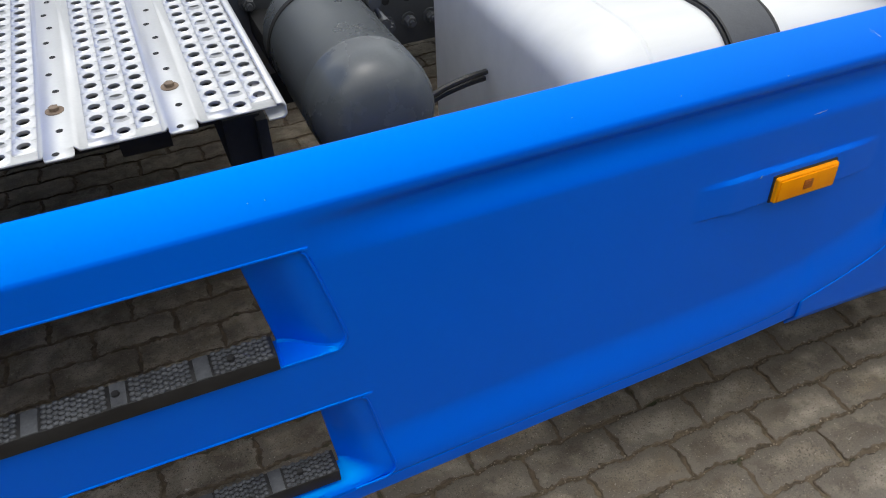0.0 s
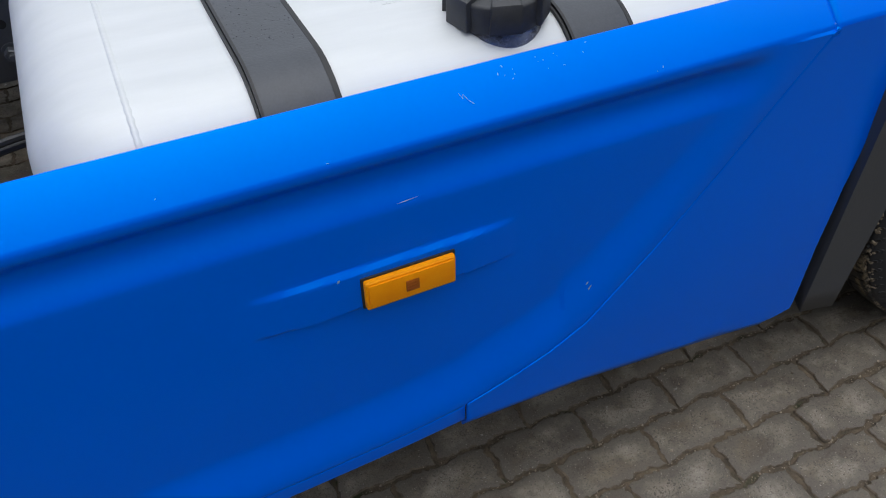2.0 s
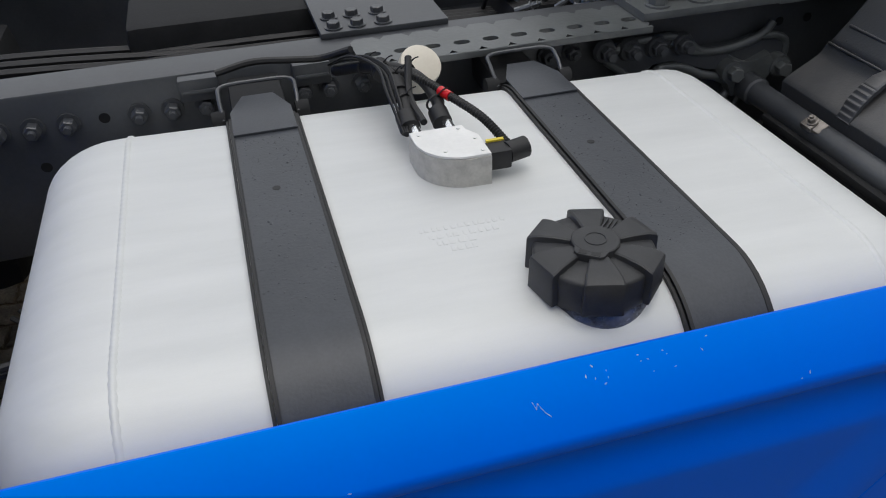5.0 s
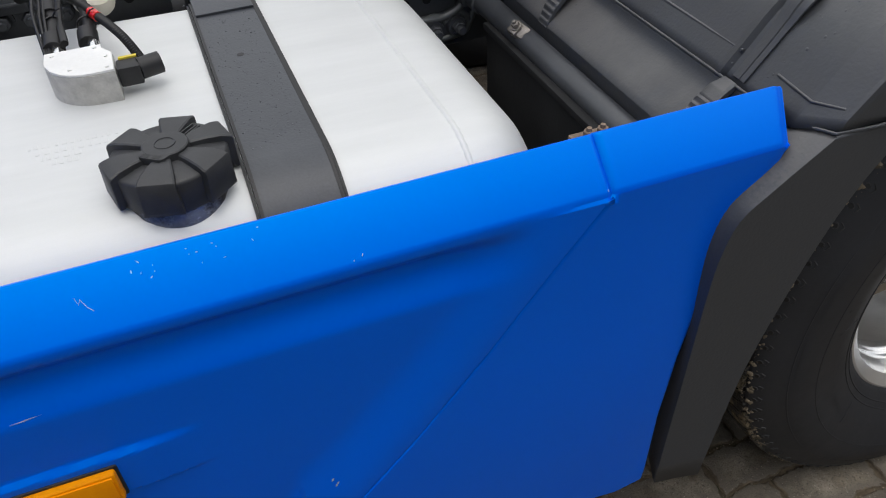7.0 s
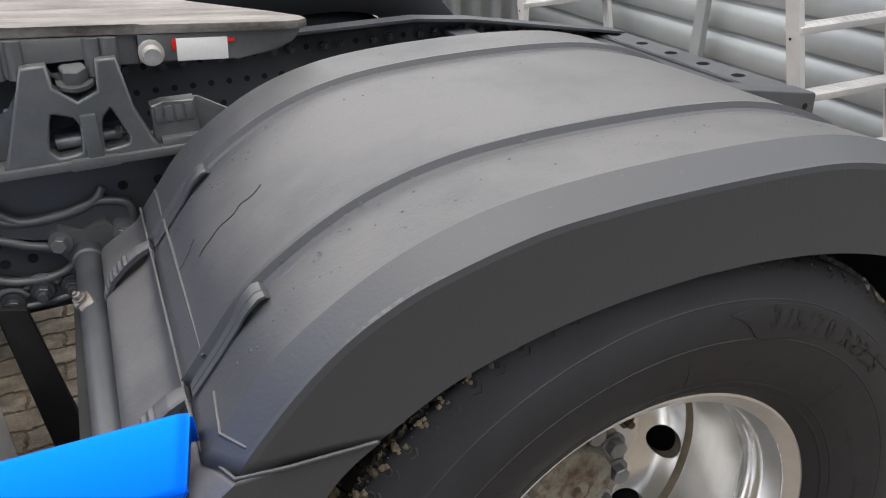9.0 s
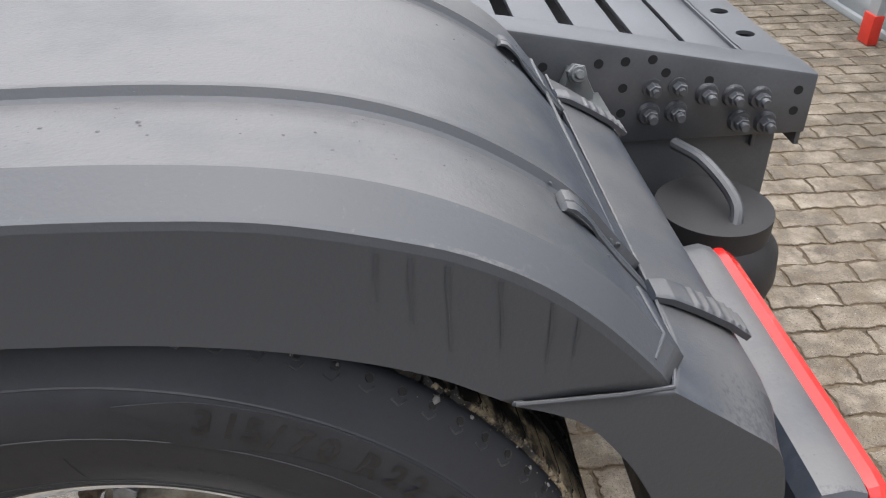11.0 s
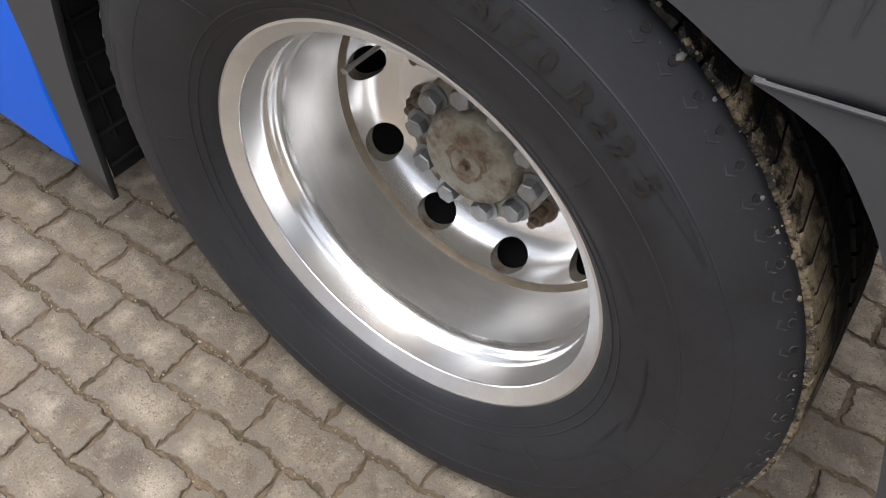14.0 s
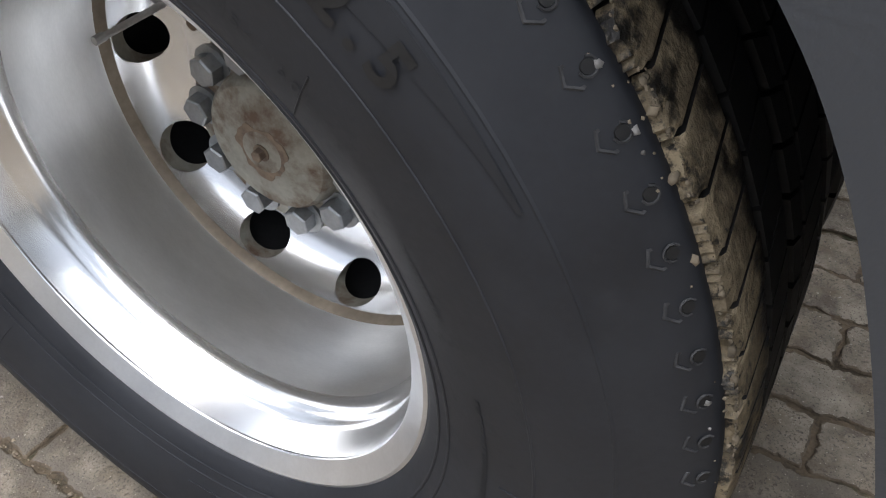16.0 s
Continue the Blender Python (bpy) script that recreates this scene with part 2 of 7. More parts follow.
for m in (PAVER, PAVERFAR):
    add_layer(m, (0.092, 0.074, 0.053), 0.6, 0.515, 7.5, 0.10, placed=True)
    add_layer(m, (0.060, 0.050, 0.040), 0.5, 0.66, 2.2, 0.08, placed=True)
    add_layer(m, (0.095, 0.078, 0.056), 0.85, 0.60, 190, 0.05, placed=True, detail=3.0)
    add_layer(m, (0.15, 0.115, 0.072), 0.85, 0.62, 11, 0.12, placed=True)
for m in (PAVER, PAVERFAR):
    add_layer(m, (0.315, 0.278, 0.220), 0.85, 0.585, 9.5, 0.10, placed=True)
    add_layer(m, (0.50, 0.475, 0.43), 0.7, 0.705, 26, 0.035, placed=True)
    add_layer(m, (0.07, 0.060, 0.048), 0.85, 0.63, 240, 0.04, placed=True, detail=3.0)


def damp_border(m, colour):
    """Blocks that have dried from the middle: a darker, damp margin with an uneven edge."""
    t = m.node_tree
    b = t.nodes["Principled BSDF"]
    co = t.nodes.new("ShaderNodeTexCoord")
    sep = t.nodes.new("ShaderNodeSeparateXYZ")
    t.links.new(co.outputs["Object"], sep.inputs[0])
    parts = []
    for axis, half in ((0, 0.098), (1, 0.046)):
        ab = t.nodes.new("ShaderNodeMath")
        ab.operation = "ABSOLUTE"
        t.links.new(sep.outputs[axis], ab.inputs[0])
        fall = t.nodes.new("ShaderNodeMapRange")
        for key, value in zip(("From Min", "From Max", "To Min", "To Max"), (half - 0.034, half, 0.0, 0.5)):
            fall.inputs[key].default_value = value
        t.links.new(ab.outputs[0], fall.inputs["Value"])
        parts.append(fall.outputs["Result"])
    near = t.nodes.new("ShaderNodeMath")
    near.operation = "MAXIMUM"
    t.links.new(parts[0], near.inputs[0])
    t.links.new(parts[1], near.inputs[1])
    nz = t.nodes.new("ShaderNodeTexNoise")
    nz.inputs["Scale"].default_value = 17
    nz.inputs["Detail"].default_value = 7
    nz.inputs["Roughness"].default_value = 0.68
    t.links.new(t.nodes.new("ShaderNodeNewGeometry").outputs["Position"], nz.inputs["Vector"])
    total = t.nodes.new("ShaderNodeMath")
    t.links.new(near.outputs[0], total.inputs[0])
    t.links.new(nz.outputs["Fac"], total.inputs[1])
    level = t.nodes.new("ShaderNodeMapRange")
    for key, value in zip(("From Min", "From Max", "To Min", "To Max"), (0.56, 0.86, 0.0, 0.82)):
        level.inputs[key].default_value = value
    t.links.new(total.outputs[0], level.inputs["Value"])
    mx = t.nodes.new("ShaderNodeMix")
    mx.data_type = "RGBA"
    t.links.new(level.outputs["Result"], mx.inputs[0])
    t.links.new(b.inputs["Base Color"].links[0].from_socket, mx.inputs[6])
    mx.inputs[7].default_value = (*colour, 1)
    t.links.new(mx.outputs[2], b.inputs["Base Color"])


damp_border(PAVER, (0.135, 0.115, 0.090))
for m in (PAVER, PAVERFAR):
    add_layer(m, (0.060, 0.050, 0.040), 0.85, 0.655, 420, 0.03, placed=True, detail=2.0)
    add_layer(m, (0.46, 0.42, 0.35), 0.8, 0.70, 300, 0.03, placed=True, detail=2.0)
STEPGREY = material("dusty_tread", (0.036, 0.039, 0.045), (0.105, 0.110, 0.120), 0.55, 0, 30, 260, 0.3, 0.001)
CRUMB = material("grit", (0.045, 0.036, 0.025), (0.34, 0.28, 0.20), 0.85, 0, 30, 300, 0.3, 0.001, island=0.5)
CLOD = material("dried_mud", (0.03, 0.025, 0.018), (0.30, 0.245, 0.17), 0.85, 0, 40, 300, 0.5, 0.001, island=0.4)
DIRT = material("dirty_edge", (0.046, 0.035, 0.022), (0.200, 0.157, 0.105), 0.9, 0, 34, 260, 1.0, 0.006, placed=True)
SAND = material("sandy_joint", (0.042, 0.031, 0.019), (0.190, 0.145, 0.092), 0.9, 0, 22, 240, 1.0, 0.006)
add_layer(SAND, (0.030, 0.034, 0.012), 0.95, 0.62, 14, 0.06)
SANDFAR = material("yard_surface", (0.12, 0.105, 0.085), (0.22, 0.195, 0.16), 0.95, 0, 1.5, 60, 0.8, 0.01)
PALEWALL = material("grey_render", (0.12, 0.125, 0.13), (0.17, 0.175, 0.18), 0.8, 0, 1.2, 80, 0.2, 0.003)
WOOD = material("pale_board", (0.45, 0.33, 0.18), (0.60, 0.47, 0.28), 0.7, 0, 5, 60, 0.3, 0.002, stretch=(1, 12, 12))


# ---------------------------------------------------------------- mesh helpers
def finish(bm, name, mat, sharp=32):
    bmesh.ops.remove_doubles(bm, verts=bm.verts, dist=1e-6)
    bmesh.ops.recalc_face_normals(bm, faces=bm.faces)
    for f in bm.faces:
        f.smooth = True
    lim = radians(sharp)
    for e in bm.edges:
        if len(e.link_faces) == 2 and e.calc_face_angle(0) > lim:
            e.smooth = False
    me = bpy.data.meshes.new(name)
    bm.to_mesh(me)
    bm.free()
    me.materials.append(mat)
    return me


def put(name, me, parent=None, m=None, label=""):
    ob = new(name, me)
    if m is not None:
        ob.matrix_basis = m
    if parent is not None:
        ob.parent = parent
    return tagged(ob, label)


def part(name, bm, mat, parent, label="", sharp=32, m=None):
    return put(name, finish(bm, name, mat, sharp), parent, m, label)


def box(bm, x0, x1, y0, y1, z0, z1, bevel=0.0, m=None, seg=2):
    r = bmesh.ops.create_cube(bm, size=1)
    vs = r["verts"]
    for v in vs:
        v.co = Vector((x0 + (v.co.x + 0.5) * (x1 - x0), y0 + (v.co.y + 0.5) * (y1 - y0), z0 + (v.co.z + 0.5) * (z1 - z0)))
        if m is not None:
            v.co = m @ v.co
    if bevel:
        es = list({e for v in vs for e in v.link_edges})
        bmesh.ops.bevel(bm, geom=es, offset=bevel, segments=seg, affect="EDGES", profile=0.6)
    return bm


def prism(bm, outline, depth, m, bevel=0.0):
    """Closed outline of (u, v) pushed along w; m maps (u, v, w) to the world."""
    a = [bm.verts.new(m @ Vector((u, v, 0))) for u, v in outline]
    b = [bm.verts.new(m @ Vector((u, v, depth))) for u, v in outline]
    n = len(a)
    fs = [bm.faces.new(a[::-1]), bm.faces.new(b)]
    for i in range(n):
        fs.append(bm.faces.new((a[i], a[(i + 1) % n], b[(i + 1) % n], b[i])))
    if bevel:
        es = list({e for f in fs[:2] for e in f.edges})
        bmesh.ops.bevel(bm, geom=es, offset=bevel, segments=2, affect="EDGES", profile=0.6)
    return bm


def rings(bm, loops, close=True, cap0=False, cap1=False):
    """Skin between loops of points."""
    vs = [[bm.verts.new(p) for p in lp] for lp in loops]
    for a, b in zip(vs, vs[1:]):
        n = len(a)
        for i in range(n if close else n - 1):
            j = (i + 1) % n
            bm.faces.new((a[i], a[j], b[j], b[i]))
    if cap0:
        bm.faces.new(vs[0][::-1])
    if cap1:
        bm.faces.new(vs[-1])
    return vs


def plate2d(name, outline, holes, depth, bevel, mat, y):
    """A flat casting in the xz plane with round-edged openings, thick along y."""
    cu = bpy.data.curves.new(name, "CURVE")
    cu.dimensions, cu.fill_mode, cu.extrude, cu.bevel_depth, cu.bevel_resolution = "2D", "BOTH", depth / 2, bevel, 2
    for k, pts in enumerate((outline, *holes)):
        sp = cu.splines.new("POLY")
        if k:
            q = []
            for i in range(len(pts)):
                a, b2, c2 = (Vector(pts[(i + s) % len(pts)]) for s in (-1, 0, 1))
                q += [tuple(b2.lerp(a, 0.25)), tuple(b2.lerp(a, 0.08).lerp(b2.lerp(c2, 0.08), 0.5)), tuple(b2.lerp(c2, 0.25))]
            pts = q
        sp.points.add(len(pts) - 1)
        for p, (u, v) in zip(sp.points, pts):
            p.co = (u, v, 0, 1)
        sp.use_cyclic_u = True
    tmp = new(name, cu)
    me = bpy.data.meshes.new_from_object(tmp)
    bpy.data.objects.remove(tmp)
    bpy.data.curves.remove(cu)
    me.transform(Matrix(((1, 0, 0, 0), (0, 0, 1, y), (0, 1, 0, 0), (0, 0, 0, 1))))
    me.materials.clear()
    me.materials.append(mat)
    return me


def axis_frame(d):
    d = Vector(d).normalized()
    u = d.orthogonal().normalized()
    return u, d.cross(u), d


def rod(bm, p0, p1, r, r1=None, seg=16, cap=True):
    p0, p1 = Vector(p0), Vector(p1)
    u, v, _ = axis_frame(p1 - p0)
    r1 = r if r1 is None else r1
    lp = [[p + (u * math.cos(a) + v * math.sin(a)) * q for a in (2 * math.pi * i / seg for i in range(seg))] for p, q in ((p0, r), (p1, r1))]
    rings(bm, lp, True, cap, cap)
    return bm


def spline(pts, n=8):
    """Catmull-Rom points through pts."""
    pts = [Vector(p) for p in pts]
    p = [pts[0] * 2 - pts[1], *pts, pts[-1] * 2 - pts[-2]]
    out = []
    for i in range(1, len(p) - 2):
        for k in range(n):
            t = k / n
            a, b, c, d = p[i - 1:i + 3]
            out.append(0.5 * (2 * b + (c - a) * t + (2 * a - 5 * b + 4 * c - d) * t * t + (3 * b - a - 3 * c + d) * t ** 3))
    return out + [pts[-1]]


def hose(bm, pts, r, seg=10, n=8, ridged=0.0):
    c = spline(pts, n)
    loops, u = [], None
    for i, p in enumerate(c):
        d = (c[min(i + 1, len(c) - 1)] - c[max(i - 1, 0)]).normalized()
        u = d.orthogonal().normalized() if u is None else (u - d * u.dot(d)).normalized()
        v = d.cross(u)
        q = r * (1 + (ridged if i % 2 else -ridged))
        loops.append([p + (u * math.cos(a) + v * math.sin(a)) * q for a in (2 * math.pi * k / seg for k in range(seg))])
    rings(bm, loops, True, True, True)
    return bm


def lathe(bm, profile, centre, seg=96, closed=False):
    """Profile of (radius, y) turned about an axis along y through centre (x, z)."""
    cx, cz = centre
    loops = []
    for i in range(seg):
        a = 2 * math.pi * i / seg
        loops.append([Vector((cx + r * math.cos(a), y, cz + r * math.sin(a))) for r, y in profile])
    vs = [[bm.verts.new(p) for p in lp] for lp in loops]
    n = len(profile)
    for i in range(seg):
        a, b = vs[i], vs[(i + 1) % seg]
        for k in range(n if closed else n - 1):
            j = (k + 1) % n
            bm.faces.new((a[k], b[k], b[j], a[j]))
    return bm


def hexbolt(bm, p, d, r, h, washer=True, stud=True):
    """A hex head or nut at p that points along d, with washer and stud end."""
    p, d = Vector(p), Vector(d).normalized()
    u, v, _ = axis_frame(d)
    if washer:
        rod(bm, p, p + d * h * 0.22, r * 1.38, seg=18)
    o = p + d * h * 0.2
    lp = []
    for q, k in ((0, 1.0), (0.72, 1.0), (0.8, 0.88)):
        lp.append([o + d * h * q + (u * math.cos(a) + v * math.sin(a)) * r * k for a in (math.pi / 3 * i for i in range(6))])
    rings(bm, lp, True, True, True)
    if stud:
        rod(bm, o + d * h * 0.75, o + d * h * 1.2, r * 0.52, r * 0.45, seg=10)
    return bm


def curve(xs, zs):
    """Smooth interpolation of a table."""
    xs, zs = np.array(xs, float), np.array(zs, float)
    return lambda x: float(np.interp(x, xs, zs))


def sstep(a, b, x):
    t = min(1.0, max(0.0, (x - a) / (b - a)))
    return t * t * (3 - 2 * t)


# ---------------------------------------------------------------- ground
ground = tagged(new("ground", None), "yard ground of sand-jointed concrete block paving", "ground", kind="structure")
bm = bmesh.new()
GX0, GX1, GY0, GY1 = -4.2, 3.4, -3.2, 4.6
xs = [-400, GX0, -1, 0, 1, GX1, 400]
ys = [-400, GY0, -1, 0, 1, 2, GY1, 400]
grid = [[bm.verts.new((x, y, -0.011 if GX0 <= x <= GX1 and GY0 <= y <= GY1 else -0.012)) for y in ys] for x in xs]
for i in range(len(xs) - 1):
    for j in range(len(ys) - 1):
        bm.faces.new((grid[i][j], grid[i + 1][j], grid[i + 1][j + 1], grid[i][j + 1]))
part("ground_sheet", bm, SANDFAR, ground)
bm = bmesh.new()
box(bm, GX0 - 0.05, GX1 + 0.05, GY0 - 0.05, GY1 + 0.05, -0.06, -0.0046)
part("joint_sand", bm, SAND, ground)

PL, PW = 0.2035, 0.098


def paver_outline():
    """Interlocking block: zigzag long sides, wavy ends; neighbours share the wave."""
    a = 0.0042
    wave = lambda u: a * (1 - 4 * abs((u / (PL / 2)) % 1 - 0.5))
    end = lambda v: 0.0032 * (1 - 4 * abs((v / PW) % 1 - 0.5))
    pts = []
    n = 28
    for i in range(n + 1):
        u = i / n
        pts.append((u * PL, wave(u * PL)))
    for v in [k / 12 for k in range(1, 12)]:
        pts.append((PL + end(v * PW), v * PW))
    for i in range(n, -1, -1):
        u = i / n
        pts.append((u * PL, PW + wave(u * PL)))
    for v in [k / 12 for k in range(11, 0, -1)]:
        pts.append((end(v * PW), v * PW))
    return [(u - PL / 2, v - PW / 2) for u, v in pts]


OUTL = paver_outline()


def paver_loops(rng):
    jit = [rng.uniform(-0.0022, 0.0034) for _ in OUTL]
    jit = [0.9 * a + 0.2 * c for a, c in zip(jit, jit[1:] + jit[:1])]
    def ring(inset, z):
        out = []
        for (u, v), j in zip(OUTL, jit):
            j *= 1 if z < -0.001 else 1.6
            su, sv = 1 - (inset + j) / (PL / 2), 1 - (inset + j) / (PW / 2)
            out.append(Vector((u * su, v * sv, z)))
        return out
    return [ring(0.0024, -0.03), ring(0.0027, -0.0050), ring(0.0036, -0.0020), ring(0.0050, -0.0006), ring(0.0068, 0.0)]


rng = random.Random(5)
shapes = []
for k in range(12):
    bm = bmesh.new()
    rings(bm, paver_loops(rng), True, False, True)
    for f in bm.faces:
        if len(f.verts) == 4 and min(v.co.z for v in f.verts) < -0.0015:
            f.material_index = 1
    me = finish(bm, "paver", PAVER, 50)
    me.materials.append(DIRT)
    shapes.append(me)
far_v, far_f, far_m = [], [], []
j0 = int((GY0 - 0.017) / PW) + 1
for j in range(j0, int((GY1 - 0.017) / PW)):
    yc = 0.017 - PW / 2 + j * PW
    shift = 0.0 if j % 2 == 0 else PL / 2
    for i in range(int((GX0 + 0.943) / PL) + 1, int((GX1 + 0.943) / PL)):
        xc = -0.943 + PL / 2 + i * PL + shift
        m = pose(xc, yc, rng.uniform(-0.0025, 0.0015), rng.uniform(-0.9, 0.9), rng.uniform(-0.6, 0.6), rng.uniform(-0.7, 0.7))
        if -2.45 < xc < 1.05 and -1.0 < yc < 0.40:
            put("paver", shapes[rng.randrange(12)], ground, m)
        else:
            lp = paver_loops(rng)
            off = len(far_v)
            n = len(OUTL)
            for ring in lp[1:]:
                far_v += [tuple(m @ p) for p in ring]
            for a in range(3):
                for b in range(n):
                    c = (b + 1) % n
                    far_f.append((off + a * n + b, off + a * n + c, off + (a + 1) * n + c, off + (a + 1) * n + b))
                    far_m.append(1 if a < 2 else 0)
            far_f.append(tuple(off + 3 * n + b for b in range(n)))
            far_m.append(0)
me = bpy.data.meshes.new("paving")
me.from_pydata(far_v, [], far_f)
me.materials.append(PAVERFAR)
me.materials.append(DIRT)
me.polygons.foreach_set("material_index", far_m)
put("paving", me, ground)["kind"] = "stuff"



def lumps(spots, squash, seed):
    """Small uneven stones or clods: (place, normal, size) for each."""
    rg = random.Random(seed)
    bm = bmesh.new()
    for c, n, s in spots:
        u, v, n = axis_frame(n)
        k = rg.randint(4, 6)
        t0 = rg.uniform(0, 6)
        low, mid = [], []
        for i in range(k):
            a = t0 + 2 * math.pi * i / k + rg.uniform(-0.3, 0.3)
            d = u * math.cos(a) + v * math.sin(a)
            low.append(bm.verts.new(c + d * s * rg.uniform(0.7, 1.2) - n * s * 0.3))
            mid.append(bm.verts.new(c + d * s * rg.uniform(0.5, 0.9) + n * s * squash * rg.uniform(0.3, 0.7)))
        top = bm.verts.new(c + n * s * squash + u * s * rg.uniform(-0.2, 0.2))
        for i in range(k):
            j = (i + 1) % k
            bm.faces.new((low[i], low[j], mid[j], mid[i]))
            bm.faces.new((mid[i], mid[j], top))
    return bm


rng = random.Random(77)
spots = []
for k in range(7000):
    x, y = rng.uniform(-2.2, 1.1), rng.uniform(-0.9, 0.3)
    s = abs(rng.gauss(0, 0.0011)) + 0.0006
    if k % 97 == 0:
        s = rng.uniform(0.0025, 0.0045)
    if k % 6:
        y = 0.017 + round((y - 0.017) / PW) * PW + rng.gauss(0, 0.0042)
        spots.append((Vector((x, y, -0.0040)), (0, 0, 1), s))
    else:
        spots.append((Vector((x, y, 0.0)), (0, 0, 1), s))
part("grit", lumps(spots, 0.9, 5), CRUMB, ground, "small stones and crumbs in the joints", 60)["kind"] = "stuff"

# ---------------------------------------------------------------- the truck
truck = tagged(new("tractor_truck", None), "blue and dark grey tractor truck, parked on block paving", "truck")

# side skirt -----------------------------------------------------------------
z_crease = curve([-3.2, -2.4, -1.9, -1.62, -1.46, -1.37, -1.29, -1.22, -1.16, -1.05, -0.952, -0.7965], [0.30, 0.31, 0.337, 0.349, 0.362, 0.376, 0.402, 0.43, 0.465, 0.572, 0.678, 0.8617])
z_bottom = curve([-3.2, -2.3, -1.74, -1.37, -1.14, -0.85, -0.74, -0.69], [0.24, 0.255, 0.288, 0.305, 0.297, 0.263, 0.246, 0.256])
x_rear = curve([0.25, 0.30, 0.438, 0.548, 0.65, 0.73, 0.784, 0.83, 0.8585, 0.95], [-0.692, -0.688, -0.683, -0.667, -0.6425, -0.618, -0.597, -0.574, -0.560, -0.559])
TOPLINE = [(-0.0197, 0.8590), (-0.0190, 0.8628), (-0.0165, 0.8668), (0.0285, 0.9085), (0.0315, 0.9105), (0.0345, 0.9095), (0.036, 0.905), (0.036, 0.875)]


def skirt_y(x, z):
    slope = 0.75 if x > -1.2 else (0.95 if x > -1.35 else 1.0)
    d = (z - z_crease(x)) * slope
    zc = z_crease(x)
    lift = 0.018 - 0.0145 * sstep(0.40, 0.86, zc)
    y = -0.0195 - lift * (1 - sstep(0.0, 0.10, d))
    y += 0.0175 * sstep(0.775, 0.822, z) * (1 - sstep(0.828, 0.853, z)) * sstep(-0.875, -1.02, x) * sstep(-2.3, -2.0, x)
    k = 1 - ((x + 1.463) / 0.182) ** 2
    if k > 0:
        y -= 0.0064 * min(1, 1.6 * k) * sstep(0.640, 0.6425, z) * (1 - sstep(0.700, 0.709, z))
    return y


def skirt_piece(name, cols, thick=0.004, parent=None, label=""):
    bm = bmesh.new()
    rings(bm, cols, False)
    me = finish(bm, name, BLUE, 24)
    ob = put(name, me, parent, None, label)
    sol = ob.modifiers.new("thickness", "SOLIDIFY")
    sol.thickness, sol.offset = thick, -1
    return ob


def slot_depth(x, z):
    """Recess round the two step openings: sunk towards the opening, soft at the outline."""
    d = 0.0
    for lo, hi, xb, zb, lean, wide in ((0.620, 0.804, -2.215, 0.66, 0.21, 0.095), (0.318, 0.508, -2.168, 0.335, 0.17, 0.085)):
        r = 0.022
        dx = xb - lean * (z - zb) - x
        dz = min(z - lo, hi - z)
        if dx <= 0 or dz <= 0:
            continue
        e = r - math.hypot(r - dx, r - dz) if dx < r and dz < r else min(dx, dz)
        if e > 0:
            d = max(d, 0.004 * sstep(0, 0.004, e) + 0.045 * sstep(0.0, wide, dx) ** 1.5 * sstep(0, 0.012, hi - z) * (sstep(0.322, 0.348, z) if lo < 0.4 else 1.0))
    return d


def slot_edge(z):
    """x of the opening's end at height z, the column that carries it, and how strongly it is pulled there."""
    if 0.55 < z < 0.85:
        return -2.324 - (z - 0.759) * 0.164, -2.3142, sstep(0.58, 0.622, z) * (1 - sstep(0.804, 0.83, z))
    return -2.261 - (z - 0.443) * 0.095, -2.2607, sstep(0.29, 0.32, z) * (1 - sstep(0.505, 0.53, z))


def in_slot(x, z):
    return (0.622 < z < 0.8035 and x < -2.3142) or (0.343 < z < 0.5065 and x < -2.2607)


xs_main = list(np.linspace(-3.1, -2.36, 12)) + [-2.3142 + 0.00315 * k for k in range(-12, 49)] + list(np.linspace(-2.155, -0.7965, 215))
bm = bmesh.new()
cols = []
for x in xs_main:
    x = float(x)
    zc = z_crease(x)
    zs = [zc + (0.8555 - zc) * (k / 170) for k in range(171)]
    col = []
    for z in zs:
        edge, ref, pull = slot_edge(z)
        xx = x + (edge - ref) * pull * max(0.0, 1 - abs(x - ref) / 0.06)
        col.append(bm.verts.new((xx, skirt_y(x, z) + slot_depth(xx, z), z)))
    cols.append(col + [bm.verts.new((x, y, z)) for y, z in TOPLINE])
for ci, (a, b) in enumerate(zip(cols, cols[1:])):
    for k in range(len(a) - 1):
        if not in_slot((xs_main[ci] + xs_main[ci + 1]) / 2, (a[k].co.z + b[k + 1].co.z) / 2):
            bm.faces.new((a[k], b[k], b[k + 1], a[k + 1]))
bmesh.ops.delete(bm, geom=[v for v in bm.verts if not v.link_faces], context="VERTS")
for f in bm.faces:
    f.normal_update()
skirt = part("side_skirt", bm, BLUE, truck, "satin blue plastic side skirt panel with paint chips", 24)
sol = skirt.modifiers.new("thickness", "SOLIDIFY")
sol.thickness, sol.offset = 0.004, -1

cols = []
for x in np.linspace(-3.1, -1.3655, 80):
    x = float(x)
    zb, zc = z_bottom(x), z_crease(x)
    cols.append([Vector((x, 0.012 - 0.049 * sstep(-0.2, 0.55, k / 14), zb + (zc - 0.0012 - zb) * k / 14)) for k in range(15)])
skirt_piece("lower_strip", cols[::-1], parent=skirt)


def corner_y(x, z):
    y = -0.0375 + 0.0185 * sstep(0.40, 0.86, z)
    zb = z_bottom(x)
    return y + 0.03 * (1 - sstep(0.0, 0.035, z - zb)) * 0.6


